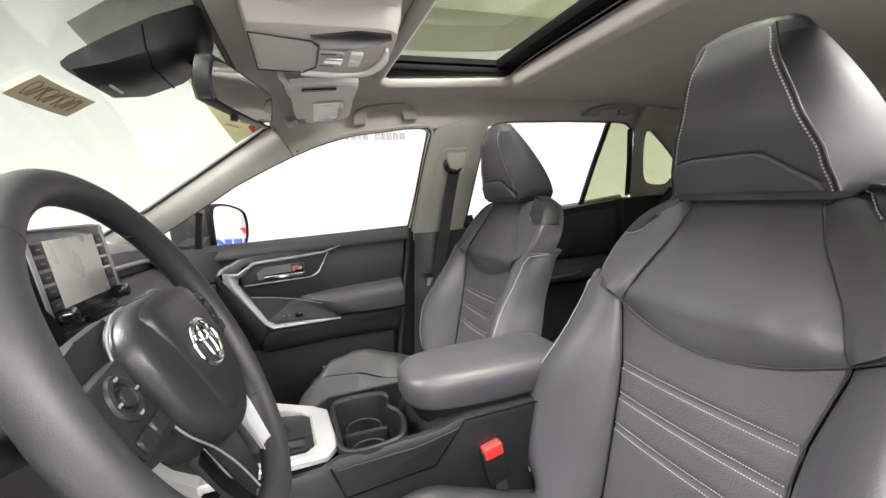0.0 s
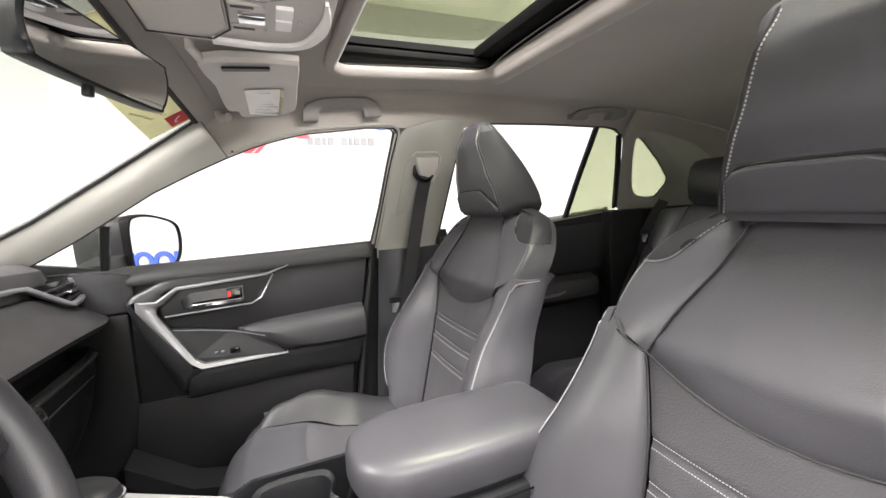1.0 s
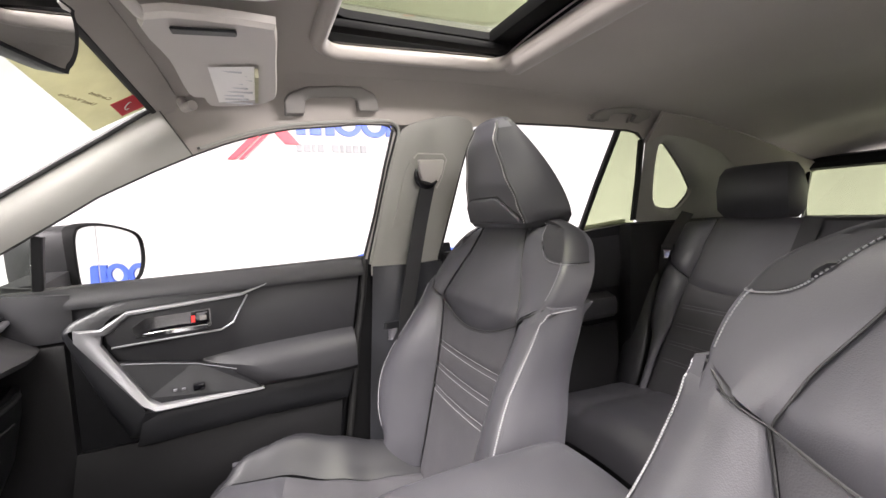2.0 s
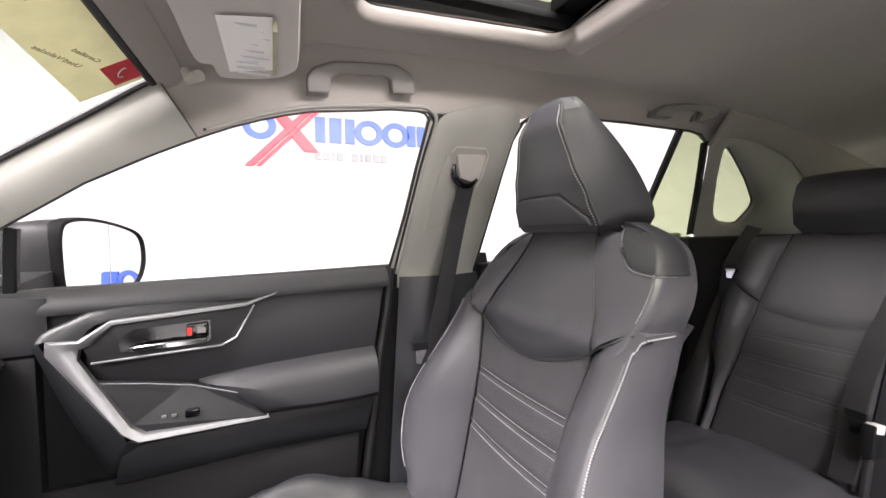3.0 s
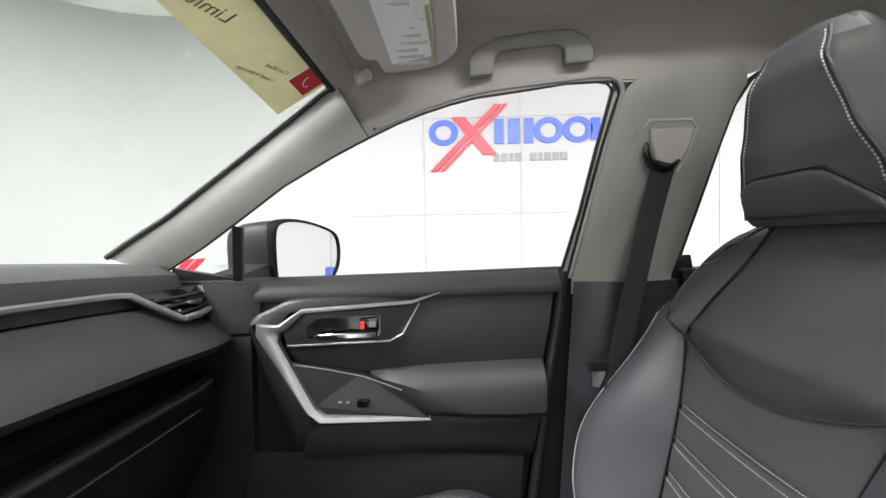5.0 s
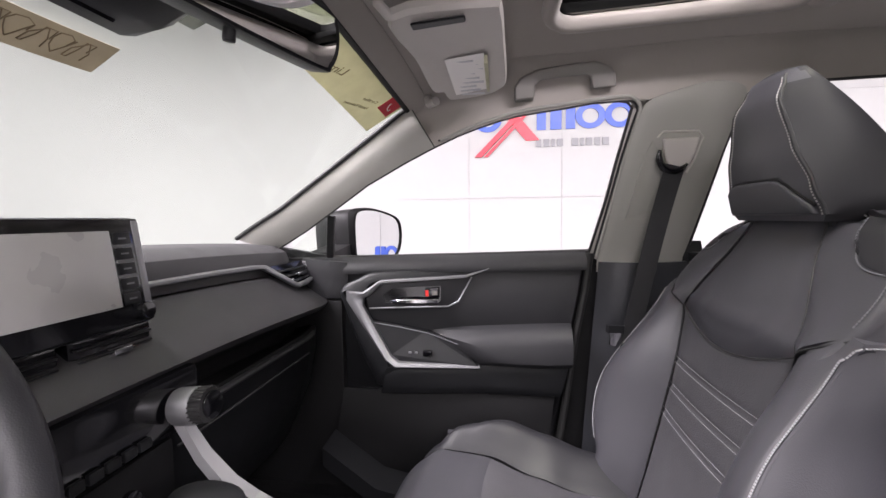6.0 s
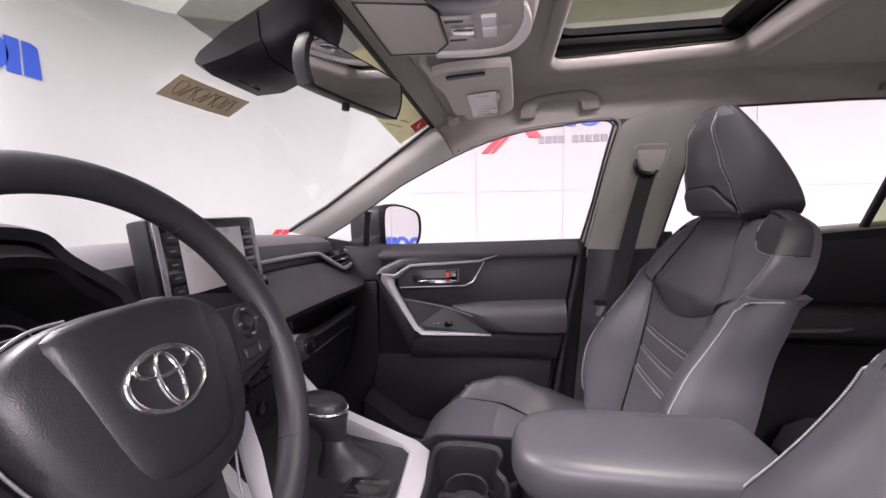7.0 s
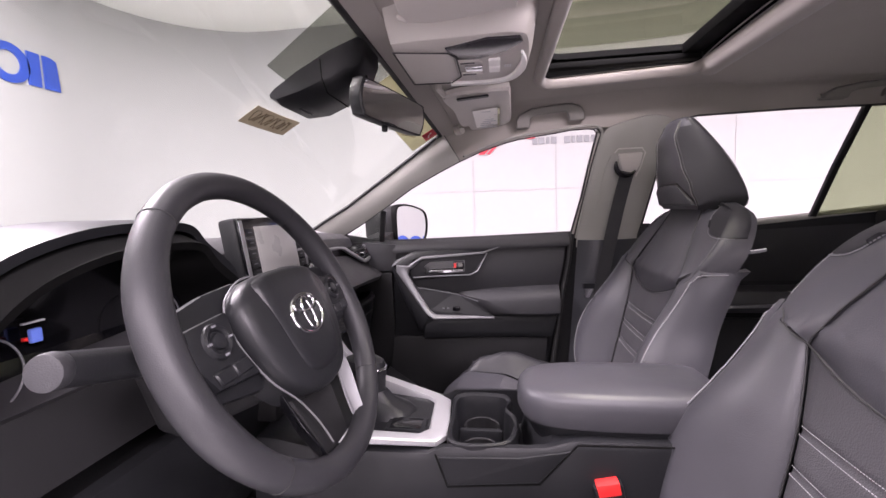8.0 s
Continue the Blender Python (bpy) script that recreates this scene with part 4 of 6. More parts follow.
def dashboard():
    d = thing("dashboard", (-0.85, 0, 0.46), "black soft-touch dashboard with silver strip, vents and open shelf", "dashboard")

    def prof(y, i0, i1):
        return [(x - dash_back(y), y, z - dash_sag(y) * (z > 0.9)) for x, z in DASH[i0:i1]]

    ys_ = [-0.725 + 1.45 * k / 40 for k in range(41)]
    for name, i0, i1, mat in (("top_pad", 0, 8, DASH_PAD_LIT), ("face_pad", 8, 15, DASH_PAD_LIT), ("shelf", 14, 19, PLASTIC_LOW), ("lower_panel", 18, 25, PLASTIC)):
        rings = []
        for y in ys_:
            line = prof(y, i0, i1)
            rings.append(line + [(x - 0.05, yy, z - 0.012) for x, yy, z in reversed(line)] if name != "top_pad" else line + [(x, yy, z - 0.03) for x, yy, z in reversed(line[:-1])])
        part(name, loft(rings), mat, d)
    # shelf edge in a lighter grey, standing in for its highlight
    part("shelf_lip", tube([(-0.656 - dash_back(y), y, 0.892 - dash_sag(y) * 0.2) for y in [0.17 + 0.05 * k for k in range(11)]], 0.0065, 8), EDGE_HIGHLIGHT, d, "rounded shelf edge, its highlight painted lighter grey")
    # silver strip and the surround of the end vent
    fx = -0.728
    strip_path = [(fx, 0.20, 1.094), (fx, 0.35, 1.092), (fx, 0.50, 1.087), (fx + 0.004, 0.537, 1.084), (fx + 0.050, 0.598, 1.034), (fx + 0.056, 0.606, 1.030), (fx + 0.050, 0.660, 1.029), (fx + 0.036, 0.726, 1.033), (fx + 0.016, 0.714, 1.080)]
    part("silver_strip", bar4(strip_path, [0.009, 0.010, 0.011, 0.011, 0.011, 0.011, 0.011, 0.011, 0.010], 0.014), SILVER, d, "satin silver trim strip")
    part("silver_strip", bar4([(fx, -0.60, 1.07), (fx, -0.2, 1.08)], 0.010, 0.012), SILVER, d, "satin silver trim strip")
    vent = part("vent", slab([(fx + 0.004, 0.545, 1.082), (fx + 0.050, 0.606, 1.033), (fx + 0.034, 0.722, 1.036), (fx + 0.014, 0.712, 1.082)], (-0.03, 0, 0)), GLOSS_BLACK, d, "black air vent", smooth=False)
    for k in range(3):
        z = 1.040 + 0.013 * k
        part("slat", bar4([(fx + 0.046 - 0.014 * k, 0.608 - 0.016 * k, z), (fx + 0.034 - 0.006 * k, 0.716, z + 0.002)], 0.004, 0.008), PLASTIC, vent)
    part("vent_tab", box((fx + 0.022, 0.640, 1.052), (fx + 0.044, 0.682, 1.058), 0.002), CHROME, vent, "chrome vent tab")
    # fairing that runs from the dashboard's end to the door
    part("end_fairing", sheet(lambda u, v: (-0.715 + 0.13 * u, 0.716 - 0.012 * math.sin(math.pi * u * 0.9) + 0.012 * u, 0.975 + (1.088 - 0.012 * u - 0.975) * v), 8, 6, 0.02, 0.002, (0, -1, 0)), SOFT, d)
    # centre vents under the screen
    for y0, y1 in ((-0.10, 0.02), (0.03, 0.15)):
        v = part("vent", box((-0.70, y0, 1.002), (-0.672, y1, 1.052), 0.006), GLOSS_BLACK, d, "black centre air vent")
        for k in range(3):
            z = 1.012 + 0.014 * k
            part("slat", box((-0.674, y0 + 0.006, z - 0.002), (-0.664, y1 - 0.006, z + 0.002), 0.001, 1), PLASTIC, v)
        part("vent_tab", box((-0.668, (y0 + y1) / 2 - 0.014, 1.022), (-0.655, (y0 + y1) / 2 + 0.014, 1.030), 0.002), CHROME, v, "chrome vent tab")
    # climate panel with two knurled knobs
    part("climate_panel", box((-0.68, -0.15, 0.895), (-0.612, 0.17, 0.985), 0.012), GLOSS_BLACK, d, "black climate control panel")
    for y in (0.12, -0.10):
        k = part("climate_knob", drum((-0.59, y, 0.938), (1, 0, 0.12), 0.026, 0.034, 32, 0.004), SILVER, d, "silver rotary knob")
        part("knob_ring", drum((-0.566, y, 0.941), (1, 0, 0.12), 0.024, 0.022, 32, 0.004), RUBBER, k, "knurled black rubber ring")
        bm = bmesh.new()
        for q in range(24):
            a = q * math.tau / 24
            drum((-0.566, y + 0.0242 * math.cos(a), 0.941 + 0.0242 * math.sin(a)), (1, 0, 0.12), 0.0016, 0.018, 5, 0, bm=bm)
        part("knurling", bm, RUBBER, k)
        part("knob_face", drum((-0.554, y, 0.9425), (1, 0, 0.12), 0.019, 0.004, 28, 0.001), GLOSS_BLACK, k)
    for q in range(6):
        part("climate_button", box((-0.613, -0.055 + 0.022 * q, 0.905), (-0.606, -0.037 + 0.022 * q, 0.918), 0.002), PLASTIC, d)
    part("lower_switch_panel", box((-0.70, -0.11, 0.80), (-0.625, 0.13, 0.888), 0.01), PLASTIC_LOW, d)
    for y in (-0.06, -0.01, 0.05):
        part("socket", drum((-0.622, y, 0.842), (1, 0, 0.1), 0.014, 0.012, 20, 0.002), GLOSS_BLACK, d, "round power socket")
    # lighter line painted for the bright edge along the glovebox gap
    part("glovebox_line", bar4([(-0.656, 0.17, 0.847), (-0.656, 0.62, 0.847)], 0.003, 0.004), EDGE_HIGHLIGHT, d)
    return d


dashboard()


def instrument_hood():
    h = thing("instrument_cluster", (-0.72, -0.37, 1.08), "dark instrument cluster under a black hood", "instruments")

    key = [(-0.605, -0.13), (-0.595, -0.085), (-0.535, -0.032), (-0.455, -0.006), (-0.37, 0.0), (-0.295, -0.006), (-0.262, -0.035), (-0.205, -0.080), (-0.185, -0.13)]
    line = [(p.x, p.y) for p in smooth_line([(a, b, 0) for a, b in key], 5)]

    def arch(x, top, grow=1.0, tall=1.0):
        return [(x, -0.385 + (a + 0.385) * grow, top + b * tall) for a, b in line]

    outer = [arch(-0.95, 1.160, 0.97, 0.6), arch(-0.86, 1.198, 1.0, 0.9), arch(-0.74, 1.208), arch(-0.64, 1.207), arch(-0.622, 1.203, 0.995)]
    inner = [arch(-0.625, 1.192, 0.965), arch(-0.72, 1.180, 0.94)]
    part("hood", loft(outer + inner, False), PLASTIC, h)
    part("inner_hood", loft([arch(-0.635, 1.190, 0.955), arch(-0.60, 1.176, 0.93), arch(-0.605, 1.166, 0.91), arch(-0.71, 1.155, 0.88)], False), FRAME_BLACK, h, "matt black inner hood")
    part("panel", slab([*arch(-0.712, 1.185, 0.96), (-0.68, -0.19, 0.985), (-0.68, -0.60, 0.985)], (-0.01, 0, 0)), GLOSS_BLACK, h, "glossy black display", smooth=False)
    part("surround", sheet(lambda u, v: (-0.612 - 0.015 * v, -0.605 + 0.43 * u, 0.955 + 0.075 * v), 8, 4, 0.02, 0, (1, 0, 0)), PLASTIC_LOW, h, "black plastic surround")
    for y in (-0.515, -0.30):
        part("gauge_ring", tube([(-0.685, y + 0.041 * math.cos(a * math.tau / 40), 1.058 + 0.041 * math.sin(a * math.tau / 40)) for a in range(40)], 0.0012, 8, True, up=(1, 0, 0)), SILVER, h, "thin silver gauge ring")
    part("screen_line", box((-0.700, -0.462, 1.098), (-0.696, -0.440, 1.100), 0), GLYPH, h, "pale line above the icon", smooth=False)
    part("warning_mark", box((-0.700, -0.463, 1.080), (-0.696, -0.459, 1.084), 0), RED, h, "small red mark", smooth=False)
    icon = part("icon", box((-0.700, -0.457, 1.076), (-0.694, -0.445, 1.092), 0.002), MARK_BLUE, h, "lit blue car-shaped icon")
    return h


instrument_hood()


def touch_screen():
    t = thing("touch_screen", (-0.68, 0.02, 1.05), "touch screen in a black frame with side buttons, reflection painted grey", "screen")
    tilt = pose(0, 0, 0, 0, -8, 0)
    c = Vector((-0.68, 0.02, 1.128))
    m = Matrix.Translation(c) @ tilt

    def pb(lo, hi, bev=0.003):
        bm = box(lo, hi, bev)
        bmesh.ops.transform(bm, matrix=m, verts=bm.verts[:])
        return bm

    part("housing", pb((-0.03, -0.128, -0.078), (0.006, 0.130, 0.076), 0.008), PLASTIC, t)
    part("bezel", pb((0.004, -0.124, -0.074), (0.011, 0.126, 0.073), 0.003), GLOSS_BLACK, t, "gloss black bezel")
    part("edge_trim", pb((0.002, 0.114, -0.070), (0.0122, 0.125, 0.070), 0.002), SILVER, t, "silver edge")
    part("edge_trim", pb((0.002, -0.123, -0.070), (0.0122, -0.112, 0.070), 0.002), SILVER, t, "silver edge")
    # display coloured pale to imitate the reflection lying on it
    part("display", pb((0.010, -0.078, -0.048), (0.0125, 0.078, 0.056), 0.001), SCREEN_REFLECTION, t, "switched-off display, its bright reflection painted pale grey")
    for s in (-1, 1):
        for k in range(5):
            z = 0.045 - 0.021 * k
            b = part("button", pb((0.010, s * 0.095 - 0.013, z - 0.008), (0.0125, s * 0.095 + 0.013, z + 0.008), 0.001), PLASTIC, t)
            part("mark", pb((0.0126, s * 0.095 - 0.006, z - 0.0012), (0.0129, s * 0.095 + 0.006, z + 0.0012), 0), DIM_PRINT, b, "grey printed mark", smooth=False)
        dr = drum((0.02, s * 0.098, -0.058), (1, 0, 0), 0.012, 0.022, 24, 0.002)
        bmesh.ops.transform(dr, matrix=m, verts=dr.verts[:])
        part("knob", dr, GLOSS_BLACK, t, "black rotary knob")
    return t


touch_screen()

# ---- steering wheel ----
wheel_c = Vector((-0.443, -0.373, 1.083))
WT = 0.433
WN = Vector((math.cos(WT), 0, math.sin(WT)))


def wp(a, r, w=0.0):
    """Place on the wheel: a lateral, r up its plane, w towards the driver."""
    return Vector((wheel_c.x - r * math.sin(WT) + w * math.cos(WT), wheel_c.y + a, wheel_c.z + r * math.cos(WT) + w * math.sin(WT)))


def steering_wheel():
    w = thing("steering_wheel", wheel_c, "black leather steering wheel with silver lower spokes and buttons", "steering wheel")
    R = 0.177
    rr = []
    for k in range(96):
        a = k * math.tau / 96
        c = abs(math.sin(a))
        rr.append(0.0158 + 0.0014 * math.exp(-((c - 0.95) / 0.12) ** 2))
    part("rim", tube([wp(R * math.sin(k * math.tau / 96), R * math.cos(k * math.tau / 96)) for k in range(96)], rr, 16, True, up=WN), LEATHER_SMOOTH_AND_SHADED, w, "leather-wrapped rim")
    for ang in (-41, 41, -135, 135):
        a = radians(ang)
        d = Vector(wp(math.sin(a + 0.01), math.cos(a + 0.01))) - Vector(wp(math.sin(a), math.cos(a)))
        part("seam", tube([wp(R * math.sin(a), R * math.cos(a)) + d.normalized() * 0.0006 * k for k in (-1, 1)], 0.0165, 20, up=WN), RUBBER, w)
    for s in (1, -1):
        bm = bmesh.new()
        for k in range(34):
            a = radians(s * (52 + 2.1 * k))
            p = wp((R - 0.0145) * math.sin(a), (R - 0.0145) * math.cos(a), 0.005)
            q = wp((R - 0.013) * math.sin(a + s * 0.012), (R - 0.013) * math.cos(a + s * 0.012), 0.0085)
            tube([p, q], 0.0012, 5, False, bm)
        part("stitching", bm, WEBBING, w, "black thread")
    # cover: a rounded shield, domed towards the driver
    key = [(0, 0.060), (0.055, 0.056), (0.088, 0.036), (0.094, 0.004), (0.078, -0.045), (0.048, -0.083), (0.0, -0.094), (-0.048, -0.083), (-0.078, -0.045), (-0.094, 0.004), (-0.088, 0.036), (-0.055, 0.056)]
    pts = [(p.x, p.y) for p in smooth_line([(a, r, 0) for a, r in key], 5, True)]
    rings = []
    for g, dep in ((1.0, -0.03), (1.0, 0.004), (0.985, 0.014), (0.95, 0.018), (0.85, 0.022), (0.6, 0.0255), (0.3, 0.027)):
        rings.append([wp(a * g, -0.012 + (r + 0.012) * g, dep) for a, r in pts])
    cover = part("airbag_cover", loft(rings), PLASTIC, w, "dark plastic horn cover")
    # smoother centre field of the cover
    field = [(-0.052, 0.052), (0.05, 0.052), (0.062, 0.02), (0.05, -0.045), (0.028, -0.07), (-0.028, -0.07), (-0.05, -0.045), (-0.062, 0.02)]
    fpts = [(p.x, p.y) for p in smooth_line([(a, r, 0) for a, r in field], 4, True)]
    rings = [[wp(a * g, -0.005 + (r + 0.005) * g, dep) for a, r in fpts] for g, dep in ((1.02, 0.018), (0.99, 0.0235), (0.93, 0.0265), (0.7, 0.0285), (0.3, 0.030))]
    part("centre_field", loft(rings), PLASTIC, cover)
    em = part("emblem", tube([wp(-0.004 + 0.033 * math.cos(k * math.tau / 40), -0.005 + 0.0235 * math.sin(k * math.tau / 40), 0.0300) for k in range(40)], 0.0021, 8, True, up=WN), CHROME, cover, "chrome oval emblem")
    part("emblem_oval", tube([wp(-0.004 + 0.0235 * math.cos(k * math.tau / 32), 0.007 + 0.0095 * math.sin(k * math.tau / 32), 0.0308) for k in range(32)], 0.0019, 8, True, up=WN), CHROME, em)
    part("emblem_oval", tube([wp(-0.004 + 0.0095 * math.cos(k * math.tau / 32), -0.006 + 0.020 * math.sin(k * math.tau / 32), 0.0312) for k in range(32)], 0.0019, 8, True, up=WN), CHROME, em)
    # lower silver spokes and the edge line round the cover
    for s in (1, -1):
        part("lower_spoke", slab([wp(s * a, r, q) for a, r, q in ((0.069, -0.080, -0.012), (0.080, -0.066, 0.002), (0.073, -0.108, 0.002), (0.056, -0.158, 0.002), (0.048, -0.164, -0.010), (0.061, -0.118, -0.014))], WN * 0.005, 0.002, 1), SPOKE if s > 0 else GLOSS_BLACK, w, "satin silver lower spoke" if s > 0 else "gloss black lower spoke")
        if s > 0:
            part("spoke_trim", bar4([wp(s * 0.104, 0.046, -0.010), wp(s * 0.130, 0.043, -0.010), wp(s * 0.152, 0.038, -0.010)], [0.004, 0.006, 0.003], 0.006, flat=WN), SILVER, w, "satin silver spoke edge")
        part("edge_line", tube(smooth_line([wp(s * a, r, 0.001) for a, r in ((0.030, 0.061), (0.057, 0.0585), (0.0905, 0.039), (0.097, 0.004), (0.081, -0.047), (0.053, -0.086), (0.038, -0.120), (0.032, -0.150))], 5), 0.0011, 8, up=WN), SPOKE, w, "thin silver line")
        pod = part("button_pod", slab([wp(s * a, r, -0.012) for a, r in ((0.098, 0.034), (0.155, 0.030), (0.164, 0.0), (0.150, -0.030), (0.092, -0.036), (0.104, 0.0))], WN * 0.020, 0.005, 2), PLASTIC, w, "dark button pod")
        part("pad", tube([wp(s * 0.128 + 0.014 * math.cos(k * math.tau / 24), 0.010 + 0.014 * math.sin(k * math.tau / 24), 0.0075) for k in range(24)], 0.004, 8, True, up=WN), PLASTIC, pod, "round direction pad")
        part("ok_button", drum(wp(s * 0.128, 0.010, 0.009), WN, 0.0075, 0.006, 20, 0.0015), PLASTIC, pod)
        for dx, dr in ((0.0, 0.014), (0.0, -0.014), (0.014, 0.0), (-0.014, 0.0)):
            part("mark", slab([wp(s * 0.128 + dx + e * 0.003, 0.010 + dr + f * 0.0010, 0.0116) for e, f in ((-1, -1), (1, -1), (1, 1), (-1, 1))], WN * 0.0003), DIM_PRINT, pod, "grey printed mark", smooth=False)
        for k in range(2):
            part("button", slab([wp(s * a, r, 0.005) for a, r in ((0.105 + 0.024 * k, -0.013), (0.127 + 0.024 * k, -0.014), (0.126 + 0.022 * k, -0.027), (0.104 + 0.022 * k, -0.027))], WN * 0.006, 0.0015, 1), PLASTIC, pod)
        part("side_spoke", slab([wp(s * a, r, -0.024) for a, r in ((0.045, 0.062), (0.10, 0.058), (0.168, 0.044), (0.172, -0.035), (0.08, -0.055), (0.06, 0.0))], WN * 0.018, 0.006, 2), PLASTIC, w)
    part("bottom_web", slab([wp(a, r, -0.03) for a, r in ((-0.05, -0.07), (0.05, -0.07), (0.03, -0.165), (-0.03, -0.165))], WN * 0.018, 0.005, 2), PLASTIC_LOW, w)
    part("column_shroud", slab([wp(a, r, -0.17) for a, r in ((-0.06, 0.045), (0.06, 0.045), (0.065, -0.05), (0.04, -0.075), (-0.04, -0.075), (-0.065, -0.05))], WN * 0.13, 0.015, 3), PLASTIC_LOW, w, "dark plastic column shroud")
    for s, L in ((-1, 0.222), (1, 0.14)):
        st = part("stalk", tube([wp(s * 0.05, 0.0, -0.065), wp(s * 0.09, 0.010, -0.055), wp(s * L, 0.040, -0.032)], [0.012, 0.015, 0.0128], 12), PLASTIC, w, "black control stalk")
        part("stalk_tip", drum(wp(s * (L + 0.006), 0.041, -0.031), Vector((0.25, s, 0.15)), 0.0135, 0.014, 20, 0.004), SOFT, st, "dark grey twist tip")
    return w


steering_wheel()


# ---- centre console ----
def centre_console():
    c = thing("centre_console", (-0.2, -0.01, 0.36), "black centre console with silver plate, shifter and cup holders", "console")
    cy = -0.01
    # side walls narrow towards the back
    half = lambda x: ease(x, ((-0.62, 0.155), (-0.45, 0.138), (-0.30, 0.128), (-0.10, 0.126), (0.25, 0.118)))  # noqa: E731
    ts = lambda x: ease(x, ((-0.62, 0.80), (-0.5, 0.775), (-0.315, 0.767), (-0.305, 0.781), (-0.15, 0.784), (-0.12, 0.786), (-0.06, 0.80), (0.25, 0.80)))  # noqa: E731
    tz = lambda x: ease(x, ((-0.62, 0.80), (-0.5, 0.772), (-0.315, 0.765), (-0.305, 0.70), (-0.15, 0.70), (-0.13, 0.76), (-0.10, 0.79), (-0.04, 0.80), (0.25, 0.80)))  # noqa: E731
    rings = []
    for k in range(61):
        x = -0.64 + 0.90 * k / 60
        h, t, q = half(x), tz(x), ts(x)
        rings.append([(x, cy - h - 0.02, 0.362), (x, cy - h - 0.006, q - 0.10), (x, cy - h, q - 0.012), (x, cy - h + 0.006, q - 0.001), (x, cy - h + 0.016, q), (x, cy - h + 0.022, t), (x, cy + h - 0.022, t), (x, cy + h - 0.016, q), (x, cy + h - 0.006, q - 0.001), (x, cy + h, q - 0.012), (x, cy + h + 0.006, q - 0.10), (x, cy + h + 0.02, 0.362)])
    part("body", loft(rings), PLASTIC, c, "black grained plastic body")
    # silver plate round the shifter, an open frame
    z = 0.779
    outer = [(-0.50, cy + 0.150), (-0.33, cy + 0.098), (-0.302, cy + 0.070), (-0.290, cy - 0.07), (-0.312, cy - 0.10), (-0.50, cy - 0.150)]
    inner = [(-0.50, cy + 0.118), (-0.355, cy + 0.078), (-0.338, cy + 0.060), (-0.332, cy - 0.058), (-0.352, cy - 0.076), (-0.50, cy - 0.118)]
    rings = []
    for (ox, oy), (ix, iy) in zip(outer, inner):
        up = 0.5 * max(-0.44 - ox, 0)
        rings.append([(ox, oy, z - 0.012 + up), (ox, oy, z - 0.003 + up), (ox + (ix - ox) * 0.1, oy + (iy - oy) * 0.1, z + up), (ox + (ix - ox) * 0.9, oy + (iy - oy) * 0.9, z + up), (ix, iy, z - 0.004 + up), (ix, iy, z - 0.03 + up)])
    part("silver_plate", loft(rings), SILVER_PLATE, c, "pale satin silver plate")
    for s in (1, -1):
        rings = []
        for x, y, zz, w in ((-0.49, 0.134, 0.80, 0.030), (-0.535, 0.135, 0.83, 0.024), (-0.57, 0.133, 0.87, 0.020), (-0.605, 0.128, 0.935, 0.014)):
            rings.append([(x, cy + s * (y - w / 2), zz), (x, cy + s * (y + w / 2), zz), (x - 0.01, cy + s * (y + w / 2), zz - 0.012), (x - 0.01, cy + s * (y - w / 2), zz - 0.012)])
        part("silver_leg", loft(rings), SILVER_PLATE, c, "pale satin silver upright")
    part("shifter_panel", slab([(x, y, z - 0.012) for x, y in inner], (0, 0, 0.006)), PLASTIC, c, smooth=False)
    part("slot_frame", box((-0.42, cy - 0.065, z - 0.008), (-0.34, cy - 0.015, z - 0.001), 0.003), PLASTIC, c)
    part("slot", box((-0.412, cy - 0.060, z - 0.004), (-0.348, cy - 0.022, z + 0.0005), 0.001), GLOSS_BLACK, c, "gloss black recess")
    boot = []
    for zz, sx, sy, ox in ((z - 0.008, 0.060, 0.052, -0.432), (z + 0.006, 0.050, 0.044, -0.436), (z + 0.016, 0.034, 0.034, -0.445), (z + 0.024, 0.030, 0.026, -0.452), (z + 0.042, 0.024, 0.020, -0.460)):
        boot.append([(ox + sx * math.cos(k * math.tau / 24) * (1 + 0.08 * math.sin(5 * k * math.tau / 24)), cy + 0.02 + sy * math.sin(k * math.tau / 24), zz) for k in range(24)])
    part("shifter_boot", loft(boot), PLASTIC, c, "wrinkled leather shifter boot")
    knob = []
    for zz, sx, sy, ox in ((0.815, 0.020, 0.018, -0.460), (0.834, 0.026, 0.022, -0.465), (0.850, 0.036, 0.028, -0.474), (0.862, 0.044, 0.032, -0.480), (0.876, 0.046, 0.033, -0.482), (0.888, 0.042, 0.030, -0.482), (0.894, 0.030, 0.022, -0.481)):
        knob.append([(ox + sx * math.cos(k * math.tau / 24), cy + 0.02 + sy * math.sin(k * math.tau / 24), zz + 0.10 * sx * math.cos(k * math.tau / 24) * -1) for k in range(24)])
    kn = part("shifter_knob", loft(knob), PLASTIC, c, "black leather shifter knob")
    part("knob_band", tube([(-0.480 + 0.0435 * math.cos(a), cy + 0.02 + 0.0315 * math.sin(a), 0.874 - 0.004 * math.cos(a)) for a in [-1.9 + 0.19 * k for k in range(21)]], 0.0032, 8), CHROME, kn, "chrome band")
    # cup holder: block with a rounded lip and two wells
    lip = smooth_line([(-0.288, cy + 0.085, 0.783), (-0.19, cy + 0.090, 0.785), (-0.168, cy + 0.058, 0.785), (-0.176, cy + 0.02, 0.785), (-0.160, cy - 0.015, 0.785), (-0.158, cy - 0.06, 0.785), (-0.185, cy - 0.115, 0.785), (-0.282, cy - 0.115, 0.783), (-0.292, cy - 0.02, 0.783)], 5, True)
    mid = Vector((-0.228, cy - 0.018, 0))

